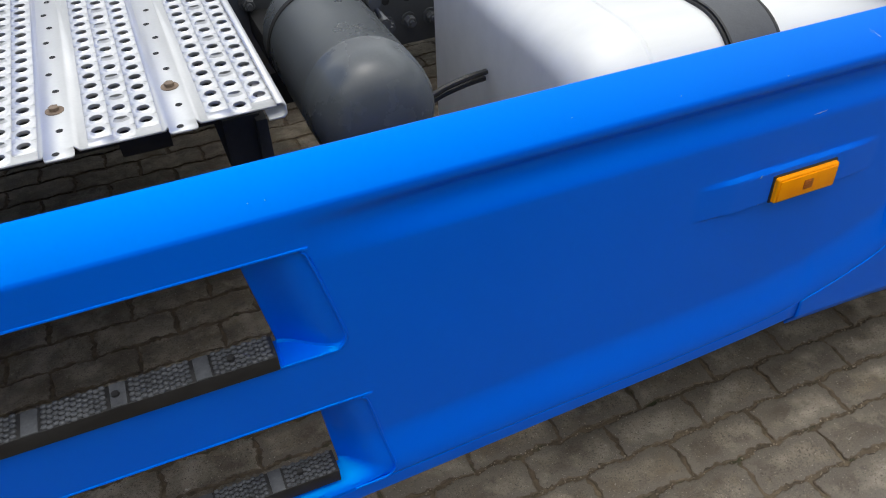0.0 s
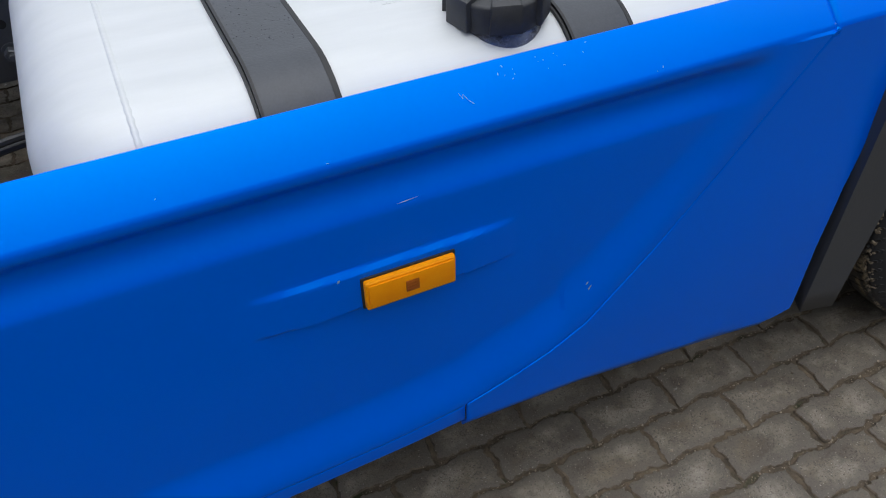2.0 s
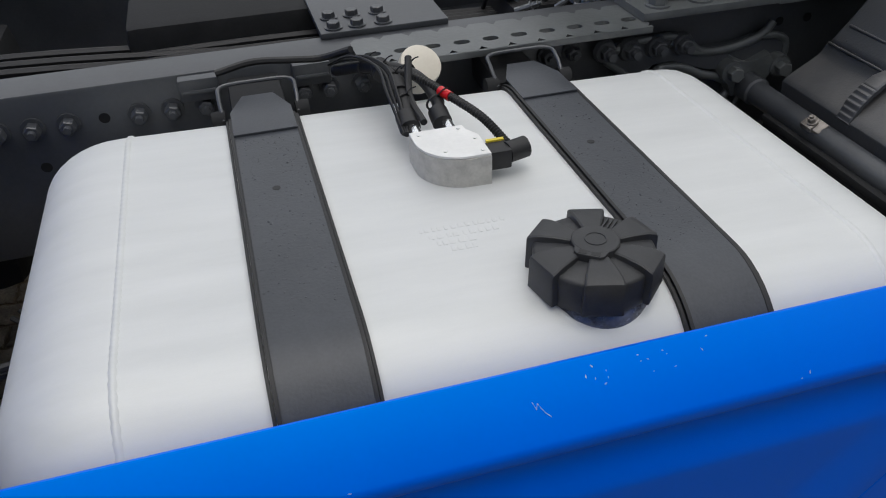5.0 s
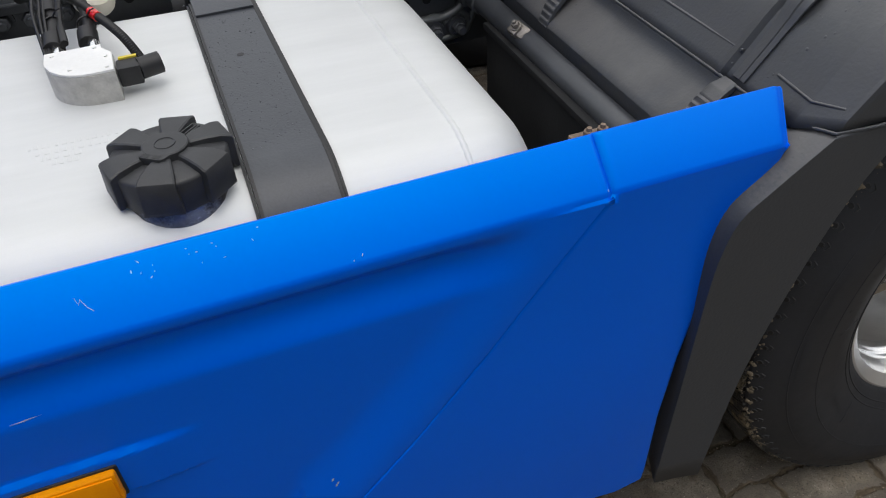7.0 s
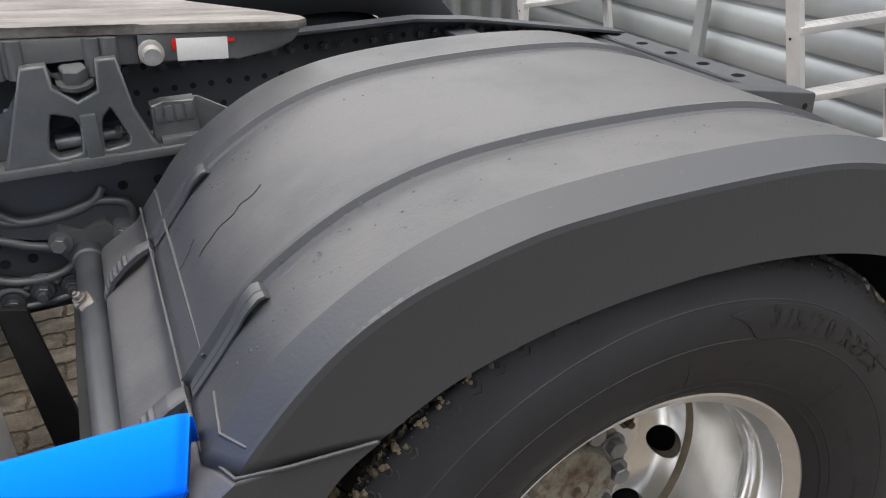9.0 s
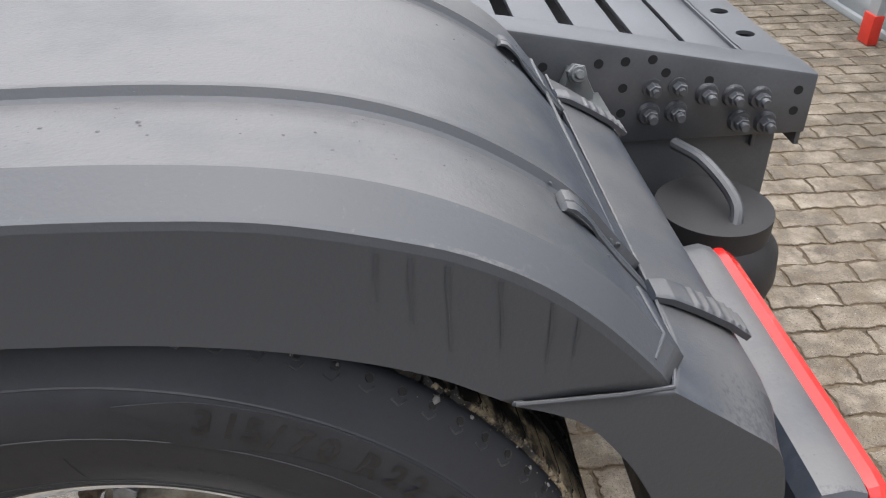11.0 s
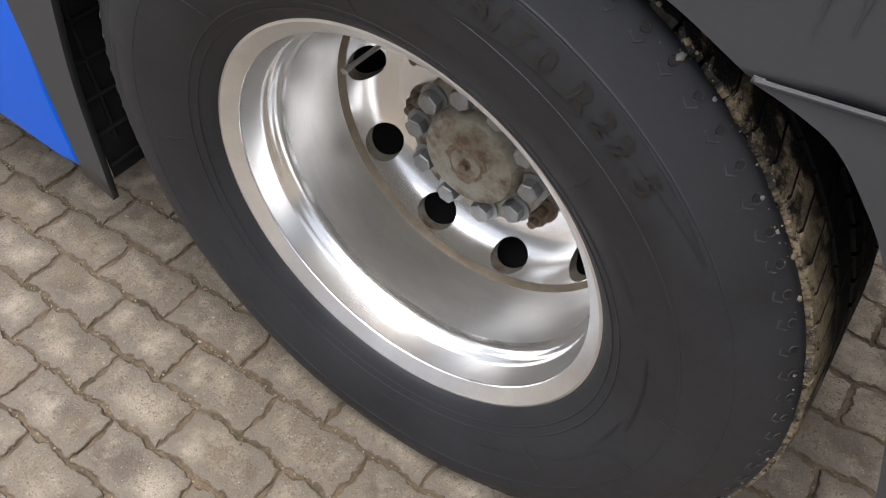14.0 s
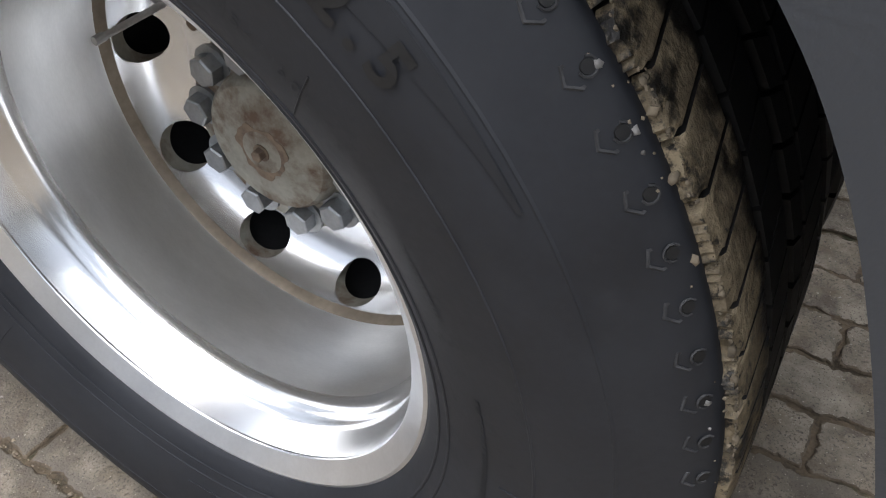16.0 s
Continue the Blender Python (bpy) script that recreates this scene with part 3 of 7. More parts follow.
bm = bmesh.new()
cols = []
for x in np.linspace(-1.363, -0.7965, 70):
    x = float(x)
    zb, zc = z_bottom(x), z_crease(x) - 0.0012
    cols.append([Vector((x, corner_y(x, z) - 0.0012, z)) for z in (zb + (zc - zb) * k / 40 for k in range(41))])
rings(bm, cols[::-1], False)
cols = []
us = [float(u) for u in np.linspace(0, 0.90, 20)] + [0.915, 0.93, 0.945, 0.96, 0.973, 0.984, 0.993, 1.0, 1.0]
for q, u in enumerate(us):
    back_off = 0.03 if q == len(us) - 1 else 0.006 * sstep(0.92, 1.02, u) ** 1.5
    col = []
    zb = z_bottom(-0.7965 + u * 0.105)
    for k in range(41):
        z = zb + (0.8605 - zb) * k / 40
        x = -0.7965 + (x_rear(z) + 0.7965) * u
        col.append(Vector((x, corner_y(x, z) - 0.0012 + back_off * (1 - 0.75 * sstep(0.72, 0.86, z)), z)))
    for y, z in TOPLINE:
        x = -0.7965 + (-0.559 + 0.017 * sstep(-0.0225, 0.0315, y) + 0.7965) * u
        drop = 0.025 if q == len(us) - 1 else 0.004 * sstep(0.95, 1.0, u)
        col.append(Vector((x, y + 0.5 * drop, z + 0.0008 - drop)))
    cols.append(col)
rings(bm, cols[::-1], False)
ob = part("corner_panel", bm, BLUE, skirt, sharp=24)
sol = ob.modifiers.new("thickness", "SOLIDIFY")
sol.thickness, sol.offset = 0.004, -1

# thin rolled lips round the step openings
for pts in ([(-3.05, 0.806), (-2.60, 0.806), (-2.275, 0.8055), (-2.252, 0.800), (-2.243, 0.780), (-2.229, 0.72), (-2.216, 0.66), (-2.213, 0.636), (-2.225, 0.619), (-2.26, 0.617), (-2.60, 0.618), (-3.05, 0.618)],
            [(-3.05, 0.510), (-2.60, 0.510), (-2.222, 0.510), (-2.203, 0.504), (-2.194, 0.485), (-2.180, 0.40), (-2.170, 0.35), (-2.172, 0.332), (-2.19, 0.320), (-2.24, 0.319)]):
    bm = bmesh.new()
    hose(bm, [(x, skirt_y(x, z) + 0.0003, z) for x, z in pts], 0.0020, 8, 5)
    part("opening_lip", bm, BLUE, skirt)

# ribbed treads in the step openings
for z, xe in ((0.648, -2.309), (0.366, -2.258)):
    bm = bmesh.new()
    box(bm, -3.0, xe, -0.027, 0.016, z - 0.026, z, 0.002)
    part("step_tread", bm, RUBBER, skirt, "black rubber step tread with rows of studs", 40)
    bm = bmesh.new()
    x, k = xe - 0.003, 0
    while x > -2.95:
        # fields of rounded studs between smooth bars
        if k % 2 == 0:
            for i in range(11):
                for j in range(5):
                    u, y = x - 0.006 - i * 0.0070, -0.0225 + j * 0.0088 + 0.0014 * (-1) ** i
                    loops = [[Vector((u + r * 1.25 * math.cos(q), y + r * math.sin(q), z + h)) for q in (math.pi / 4 * n for n in range(8))] for r, h in ((0.0034, -0.0004), (0.0031, 0.0016), (0.0020, 0.0026))]
                    rings(bm, loops, True, False, True)
            x -= 0.083
        else:
            box(bm, x - 0.020, x, -0.0262, 0.0150, z - 0.001, z + 0.0016, 0.0006)
            x -= 0.023
        k += 1
    part("rib_field", bm, STEPGREY, skirt, "dusty grey studs of the tread", 50)["kind"] = "stuff"
    for q in (0.058, 0.205, 0.35):
        bm = bmesh.new()
        rod(bm, (xe - q, -0.005, z), (xe - q, -0.005, z + 0.0042), 0.006, 0.005, seg=14)
        part("tread_screw", bm, RUBBER, skirt)

# amber marker lamp
bm = bmesh.new()
box(bm, -1.5005, -1.3775, -0.0365, -0.020, 0.6445, 0.6905, 0.004, seg=3)
lamp = part("marker_lamp", bm, ORANGE, skirt, "rectangular amber side marker lamp")
bm = bmesh.new()
box(bm, -1.4965, -1.3815, -0.0385, -0.0360, 0.6485, 0.6865, 0.0012)
part("lens", bm, ORANGE, lamp)
bm = bmesh.new()
box(bm, -1.448, -1.430, -0.0396, -0.0384, 0.659, 0.677, 0.0008)
for i in range(3):
    box(bm, -1.446, -1.432, -0.0401, -0.0395, 0.662 + i * 0.005, 0.6645 + i * 0.005)
part("reflector_cell", bm, AMBERDARK, lamp)
bm = bmesh.new()
box(bm, -1.5035, -1.3745, -0.0285, -0.020, 0.6415, 0.6935, 0.003)
part("lamp_seal", bm, RUBBER, lamp)

# chips in the paint of the top edge
rng = random.Random(11)
bm = bmesh.new()
spots = [(-1.868, 0.35), (-1.52, 0.02), (-1.09, 0.04), (-1.08, 0.1), (-1.70, 0.2), (-2.28, 0.3), (-2.30, 0.32), (-0.80, 0.02)]
spots += [(rng.uniform(-1.30, -1.17), rng.uniform(0.62, 0.97)) for _ in range(15)]
for x, q in spots:
    n = rng.randint(4, 6)
    L, Wd, ta = rng.uniform(0.0008, 0.0024), rng.uniform(0.0003, 0.0006), rng.uniform(0, 3.1)
    vs = []
    for i in range(n):
        a = 2 * math.pi * i / n
        du, dv = L * math.cos(a) * rng.uniform(0.7, 1.2), Wd * math.sin(a) * rng.uniform(0.7, 1.3)
        uu, vv = du * math.cos(ta) - dv * math.sin(ta), du * math.sin(ta) + dv * math.cos(ta)
        s = q + vv / 0.066
        vs.append(bm.verts.new((x + uu, -0.0185 + s * 0.047 - 0.0004, 0.866 + s * 0.0425 + 0.0004)))
    bm.faces.new(vs)
for a, c in (((-1.3505, 0.62), (-1.3478, 0.50)), ((-1.3478, 0.50), (-1.3458, 0.58)), ((-1.3458, 0.58), (-1.341, 0.44)), ((-1.341, 0.44), (-1.336, 0.36))):
    w = 0.007
    bm.faces.new([bm.verts.new((x, -0.0185 + s * 0.047 - 0.0004, 0.866 + s * 0.0425 + 0.0004)) for x, s in ((a[0], a[1] - w), (c[0], c[1] - w), (c[0], c[1] + w), (a[0], a[1] + w))])
bm.faces.new([bm.verts.new((x, skirt_y(x, z) - 0.0006, z)) for x, z in ((-1.447, 0.7848), (-1.435, 0.7846), (-1.415, 0.7866), (-1.43, 0.7862))])
for x, z in ((-1.155, 0.533), (-1.157, 0.53), (-1.16, 0.54), (-0.93, 0.55), (-1.53, 0.70)):
    y = skirt_y(x, z) - 0.0006
    vs = [bm.verts.new((x + a * 0.002, y, z + b * 0.003)) for a, b in ((-1, -1), (0.6, -0.4), (1, 1), (-0.5, 0.6))]
    bm.faces.new(vs)
part("paint_chips", bm, CHIP, skirt, "small pale chips in the blue paint")["kind"] = "stuff"

# fuel tank ------------------------------------------------------------------
TY0, TY1, TZ0, TZ1, TR = 0.034, 0.668, 0.29, 0.919, 0.104


def tank_top(x):
    """The tank hangs a little lower towards the wheel."""
    return TZ1 - 0.024 * (x + 1.5)


def tank_ring(x, inset=0.0, grow=0.0, shrink=0.75):
    y0, y1, z0, z1 = TY0 + inset - grow, TY1 - inset + grow, TZ0 + inset - grow, tank_top(x) - inset + grow
    r = max(TR - inset * shrink, 0.03) + grow
    pts = []
    for cy, cz, a0 in ((y0 + r, z0 + r, 180), (y1 - r, z0 + r, 270), (y1 - r, z1 - r, 0), (y0 + r, z1 - r, 90)):
        for k in range(13):
            a = radians(a0 + k * 7.5)
            pts.append(Vector((x, cy + r * math.cos(a), cz + r * math.sin(a))))
    return pts


XL, XR = -1.699, -0.925
loops = []
for k in range(9, -1, -1):
    a = radians(k * 10)
    loops.append(tank_ring(XL - 0.013 - 0.102 * math.sin(a), 0.066 * (1 - math.cos(a))))
loops += [tank_ring(x) for x in np.linspace(XL, XR, 12)]
for k in range(10):
    a = radians(k * 10)
    loops.append(tank_ring(XR + 0.0236 + 0.0965 * math.sin(a), 0.127 * (1 - math.cos(a)), shrink=0.05))
bm = bmesh.new()
rings(bm, loops, True, True, True)
tank = part("fuel_tank", bm, TANK, truck, "brushed aluminium fuel tank with rounded ends", 40)
for x in (XL, XR):
    bm = bmesh.new()
    base_line = tank_ring(x, grow=-0.001)
    top_line = tank_ring(x, grow=0.0014)
    lp, k = [], 0
    for i in range(len(base_line)):
        p0, p1 = base_line[i], base_line[(i + 1) % len(base_line)]
        q0, q1 = top_line[i], top_line[(i + 1) % len(base_line)]
        n = max(1, int((p1 - p0).length / 0.0035))
        for step in range(n):
            p, q = p0.lerp(p1, step / n), q0.lerp(q1, step / n)
            w = 0.0048 + 0.0007 * math.sin(k * 2.1)
            d = (q - p) * (1.15 + 0.25 * math.sin(k * 2.1 + 1.0))
            lp.append([p + Vector((-w, 0, 0)), p + d + Vector((-w * 0.4, 0, 0)), p + d + Vector((w * 0.4, 0, 0)), p + Vector((w, 0, 0))])
            k += 1
    lp.append(lp[0])
    rings(bm, lp, False)
    part("weld_seam", bm, TANK, tank, "rippled weld bead", 50)


def band(xc, half, g0, g1, mat, name, parent, label=""):
    inner, outer = [tank_ring(xc, grow=g) for g in (g0, g1)]
    lp = []
    for p, q in zip(inner, outer):
        lp.append([Vector((xc - half, p.y, p.z)), Vector((xc - half, q.y, q.z)), Vector((xc + half, q.y, q.z)), Vector((xc + half, p.y, p.z))])
    lp.append(lp[0])
    bm = bmesh.new()
    rings(bm, lp, True)
    return part(name, bm, mat, parent, label, 40)


for xc in (-1.522, -1.119):
    tz = tank_top(xc)
    st = band(xc, 0.0415, 0.001, 0.0065, STRAP, "tank_strap", tank, "dark grey steel tank strap with rain drops")
    for side in (-1, 1):
        band(xc + side * 0.0436, 0.0020, 0.0, 0.0080, RUBBER, "strap_edging", st)
        band(xc + side * 0.0480, 0.0016, 0.0, 0.0050, RUBBER, "strap_edging", st)
    # overlapping end plate with clipped corners
    bm = bmesh.new()
    m = Matrix.Translation((xc, 0, tz + 0.0062))
    prism(bm, [(-0.042, 0.535), (0.042, 0.535), (0.042, 0.605), (0.022, 0.655), (-0.022, 0.655), (-0.042, 0.605)], 0.004, m, 0.0012)
    part("strap_plate", bm, STRAP, st)
    rg = random.Random(int(xc * -1000))
    spots = []
    for k in range(330):
        y = rg.uniform(0.15, 0.53)
        spots.append((Vector((xc + rg.uniform(-0.039, 0.039), y, tz + 0.0066)), (0, 0, 1), 0.0004 + 0.0005 * abs(rg.gauss(0, 1))))
    part("rain_drops", lumps(spots, 0.7, 4), STRAP, st, "beads of rain on the strap", 80)["kind"] = "stuff"
    # dark disc in place of a hole, its inner shade given by colour
    bm = bmesh.new()
    rod(bm, (xc - 0.003, 0.39, tz + 0.0062), (xc - 0.003, 0.39, tz + 0.0069), 0.0050, seg=16)
    part("strap_hole", bm, RUBBER, st)
    # wire loop and rounded ears that hook the strap to the frame
    bm = bmesh.new()
    hose(bm, [(xc - 0.052, 0.610, tz - 0.004), (xc - 0.054, 0.640, tz + 0.016), (xc - 0.048, 0.664, tz + 0.024), (xc, 0.668, tz + 0.025), (xc + 0.048, 0.664, tz + 0.024), (xc + 0.054, 0.640, tz + 0.016), (xc + 0.052, 0.610, tz - 0.004)], 0.0030, 8, 6)
    part("wire_loop", bm, FRAME, st)
    for side in (-1, 1):
        bm = bmesh.new()
        rod(bm, (xc + side * 0.049, 0.622, tz - 0.008), (xc + side * 0.068, 0.622, tz - 0.008), 0.0145, 0.0135, seg=20)
        part("hook_ear", bm, LINER, st)
    bm = bmesh.new()
    box(bm, xc - 0.040, xc + 0.040, 0.64, 0.782, tz - 0.060, tz - 0.012, 0.006)
    part("strap_anchor", bm, LINER, st)

# filler cap
CX, CY, CZ = -1.237, 0.136, 0.956


def turned(bm, profile, c, seg=48):
    loops = [[Vector((c[0] + r * math.cos(2 * math.pi * i / seg), c[1] + r * math.sin(2 * math.pi * i / seg), c[2] + h)) for i in range(seg)] for r, h in profile]
    rings(bm, loops, True, True, True)
    return bm


bm = bmesh.new()
turned(bm, [(0.0600, -0.090), (0.0600, -0.054), (0.0585, -0.051), (0.0570, -0.044), (0.0550, -0.036)], (CX, CY, CZ))
part("filler_neck", bm, NECK, tank, "grimy metal filler neck ring")
bm = bmesh.new()
turned(bm, [(0.0585, -0.046), (0.0605, -0.044), (0.0614, -0.040), (0.0614, -0.0125), (0.0602, -0.0100), (0.0580, -0.0085), (0.040, -0.0065), (0.0, -0.0060)], (CX, CY, CZ), 72)
cap = part("filler_cap", bm, CAPMAT, tank, "black ribbed plastic fuel cap")
for i in range(6):
    bm = bmesh.new()
    m = Matrix.Translation((CX, CY, CZ)) @ pose(0, 0, 0, 0, 0, 74 + 60 * i)
    loops = []
    for r, w, z in ((0.0165, 0.0062, -0.0025), (0.024, 0.0080, -0.0012), (0.040, 0.0124, -0.0004), (0.056, 0.0164, -0.0012), (0.0630, 0.0180, -0.0032), (0.0668, 0.0184, -0.0048), (0.0682, 0.0182, -0.0072), (0.0688, 0.0180, -0.0380)):
        b = w + 0.0022
        low = -0.0420 if r > 0.06 else -0.012
        sec = ((-b, low), (-w - 0.0006, z - 0.0012), (-w + 0.0012, z), (w - 0.0012, z), (w + 0.0006, z - 0.0012), (b, low))
        loops.append([m @ Vector((r - 0.02 * (abs(v) / 0.02) ** 2 * 0.16, v, h)) for v, h in sec])
    rings(bm, loops, True, True, True)
    part("grip_lobe", bm, CAPMAT, cap, sharp=30)
bm = bmesh.new()
turned(bm, [(0.0245, -0.008), (0.0240, 0.0012), (0.0228, 0.0022), (0.0, 0.0024)], (CX, CY, CZ), 40)
m = Matrix.Translation((CX, CY, CZ)) @ pose(0, 0, 0, 0, 0, -128)
prism(bm, [(0.010, -0.0185), (0.0255, -0.0150), (0.0290, -0.0115), (0.0290, 0.0115), (0.0255, 0.0150), (0.010, 0.0185)], 0.0092, m @ Matrix.Translation((0, 0, -0.0072)), 0.0008)
part("cap_centre", bm, CAPMAT, cap)
bm = bmesh.new()
for k in (-1, 1):
    box(bm, 0.0222, 0.0275, k * 0.0062 - 0.0044, k * 0.0062 + 0.0044, 0.0016, 0.0023, 0, m)
part("cap_window", bm, RUBBER, cap)
bm = bmesh.new()
loops = [[Vector((CX + r * math.cos(math.pi / 16 * i), CY + r * math.sin(math.pi / 16 * i), CZ + h)) for i in range(32)] for r, h in ((0.0112, 0.0023), (0.0110, 0.0030), (0.0098, 0.0030), (0.0096, 0.0023))]
rings(bm, loops, True)
part("cap_emblem", bm, CAPMAT, cap)
for k in range(5):
    bm = bmesh.new()
    box(bm, 0.026, 0.050 - 0.0014 * abs(k - 2), -0.0009, 0.0009, -0.0075, -0.0038 + 0.0008 * (k % 2), 0.0004, Matrix.Translation((CX, CY, CZ)) @ pose(0, 0, 0, 0, 0, 44) @ pose(0, 0.0046 * (k - 2), 0))
    part("cap_rib", bm, CAPMAT, cap)
# level sender with pipes
bm = bmesh.new()
SX0, SX1, SY0, SY1 = -1.356, -1.275, 0.337, 0.418
out = [(SX0, SY1)] + [(SX0 + 0.055 + 0.055 * math.cos(radians(a)), SY0 + 0.055 + 0.055 * math.sin(radians(a))) for a in range(180, 271, 10)] + [(SX1, SY0), (SX1, SY1 - 0.03), (SX1 - 0.012, SY1 - 0.012), (SX1 - 0.012, SY1)]
prism(bm, out, 0.042, Matrix.Translation((0, 0, TZ1 - 0.009)), 0.0015)
sender = part("level_sender", bm, BRIGHT, tank, "bare metal fuel sender housing on the tank")
bm = bmesh.new()
prism(bm, [((u - (SX0 + SX1) / 2) * 0.985 + (SX0 + SX1) / 2, (v - (SY0 + SY1) / 2) * 0.985 + (SY0 + SY1) / 2) for u, v in out], 0.003, Matrix.Translation((0, 0, TZ1 + 0.0335)), 0.0006)
for x, y in ((SX0 + 0.01, SY1 - 0.012), (SX1 - 0.008, SY0 + 0.01), (SX1 - 0.008, SY1 - 0.04), (SX0 + 0.03, SY0 + 0.02), (SX1 - 0.02, SY1 - 0.01)):
    rod(bm, (x, y, TZ1 + 0.036), (x, y, TZ1 + 0.038), 0.0024, seg=10)
part("sender_lid", bm, WHITE, sender, "pale metal lid")
bm = bmesh.new()
for dx in (0.0, 0.044):
    bm = bmesh.new()
    rod(bm, (-1.342 + dx, 0.405, 0.940), (-1.342 + dx, 0.46, 0.946), 0.0075, seg=14)
    part("pipe_stub", bm, POLISH, sender)
bm = bmesh.new()
hose(bm, [(-1.347, 0.455, 0.945), (-1.342, 0.50, 0.962), (-1.346, 0.56, 0.972), (-1.362, 0.62, 0.962), (-1.40, 0.70, 0.93)], 0.0088, 12, 8)
hose(bm, [(-1.303, 0.452, 0.945), (-1.299, 0.50, 0.958), (-1.31, 0.56, 0.966), (-1.345, 0.62, 0.960), (-1.40, 0.69, 0.935)], 0.0080, 12, 8)
for p, r in (((-1.346, 0.462, 0.947), 0.014), ((-1.303, 0.462, 0.947), 0.013), ((-1.343, 0.525, 0.968), 0.0125), ((-1.352, 0.59, 0.968), 0.0125)):
    rod(bm, Vector(p) - Vector((0, 0.012, 0.003)), Vector(p) + Vector((0, 0.012, 0.003)), r, seg=14)
part("fuel_hose", bm, RUBBER, sender, "black fuel hoses tied together")
rg = random.Random(41)
for p in ((-1.3425, 0.495, 0.960), (-1.345, 0.545, 0.970), (-1.352, 0.585, 0.969), (-1.366, 0.630, 0.959), (-1.302, 0.488, 0.955), (-1.318, 0.575, 0.966)):
    bm = bmesh.new()
    c = Vector(p)
    hose(bm, [c + Vector((0.0112 * math.cos(q), 0.002 * math.sin(2 * q), 0.0112 * math.sin(q))) for q in (math.pi / 6 * i for i in range(13))], 0.0016, 6, 2)
    hose(bm, [c + Vector((0.004, 0, 0.011)), c + Vector((0.010, -0.003, 0.019)), c + Vector((0.016, -0.006, 0.022))], 0.0010, 5, 3)
    part("cable_tie", bm, RUBBER, sender)
for k in range(4):
    bm = bmesh.new()
    dx, dz = rg.uniform(-0.016, 0.016), rg.uniform(0.004, 0.012)
    hose(bm, [(-1.353 + dx * 0.4, 0.44, 0.944), (-1.352 + dx, 0.50, 0.962 + dz), (-1.352 + dx, 0.56, 0.974 + dz), (-1.375 + dx, 0.63, 0.966 + dz), (-1.41, 0.70, 0.94)], 0.0022, 6, 6)
    part("thin_cable", bm, RUBBER, sender)
bm = bmesh.new()
box(bm, -1.274, -1.246, 0.346, 0.374, 0.925, 0.950, 0.003)
rod(bm, (-1.248, 0.360, 0.939), (-1.222, 0.366, 0.940), 0.0135, seg=16)
part("plug_connector", bm, RUBBER, sender)
bm = bmesh.new()
hose(bm, [(-1.243, 0.374, 0.944), (-1.260, 0.42, 0.960), (-1.284, 0.48, 0.966), (-1.310, 0.54, 0.970), (-1.345, 0.60, 0.965)], 0.0054, 10, 24, 0.16)
hose(bm, [(-1.330, 0.44, 0.955), (-1.333, 0.50, 0.965), (-1.322, 0.545, 1.0)], 0.0048, 8, 8)
part("corrugated_conduit", bm, RUBBER, sender)
bm = bmesh.new()
rod(bm, (-1.284, 0.478, 0.966), (-1.292, 0.497, 0.9675), 0.0068, seg=12)
part("red_tape", bm, RED, sender, "red tape on the conduit")
bm = bmesh.new()
box(bm, -1.270, -1.248, 0.372, 0.377, 0.947, 0.952)
part("connector_clip", bm, YELLOW, sender, "yellow connector clip")
bm = bmesh.new()
loops = []
c, d = Vector((-1.289, 0.615, 0.955)), Vector((0.15, -0.62, 0.75)).normalized()
u, v, _ = axis_frame(d)
for r, h in ((0.030, -0.03), (0.031, 0.0), (0.030, 0.006), (0.022, 0.009)):
    loops.append([c + d * h + (u * math.cos(a) + v * math.sin(a)) * r for a in (2 * math.pi * i / 32 for i in range(32))])
rings(bm, loops, True, True, True)
part("vent_valve", bm, CREAM, sender, "cream plastic tank vent valve")
bm = bmesh.new()
hose(bm, [(-1.575, 0.70, 0.95), (-1.52, 0.705, 0.958), (-1.46, 0.70, 0.955), (-1.42, 0.70, 0.952), (-1.38, 0.66, 0.975)], 0.0055, 8, 8)
part("vent_hose", bm, RUBBER, sender)

# faint stamping on the tank top, as plain bars
bm = bmesh.new()
rng = random.Random(31)
for xa, xb, y in ((-1.385, -1.29, 0.262), (-1.378, -1.30, 0.247), (-1.372, -1.335, 0.234), (-1.36, -1.328, 0.221)):
    x = xa
    while x < xb:
        d = rng.uniform(0.003, 0.007)
        box(bm, x, x + d, y - 0.004, y + 0.004, tank_top(x) - 0.002, tank_top(x) + 0.00035, 0.0001, seg=1)
        x += d + rng.uniform(0.002, 0.005)
part("tank_stamp", bm, TANK, tank, "faint stamped marks")["kind"] = "stuff"

# chassis frame ----------------------------------------------------------------
rail_top = curve([-4.0, 0.32, 0.50, 1.06], [0.925, 0.925, 0.905, 0.805])
rail_low = curve([-4.0, -1.7, -0.7, 0.7, 1.06], [0.643, 0.643, 0.660, 0.683, 0.688])
CENTRE = 1.22


def frame_rail(side):
    """C-section rail; side -1 is the near one."""
    yo = CENTRE + side * 0.44
    yi = yo - side * 0.075
    t = 0.008
    loops = []
    for x in (-4.0, -2.0, -1.0, 0.0, 0.32, 0.41, 0.50, 0.75, 1.06):
        a, b = rail_low(x), rail_top(x)
        r = 0.007
        prof = [(yi, a), (yo - side * r, a), (yo - side * r * 0.3, a + r * 0.3), (yo, a + r), (yo, b - r), (yo - side * r * 0.3, b - r * 0.3), (yo - side * r, b), (yi, b), (yi, b - t), (yo - side * t, b - t), (yo - side * t, a + t), (yi, a + t)]
        loops.append([Vector((x, y, z)) for y, z in prof])
    bm = bmesh.new()
    rings(bm, loops, True, True, True)
    return bm


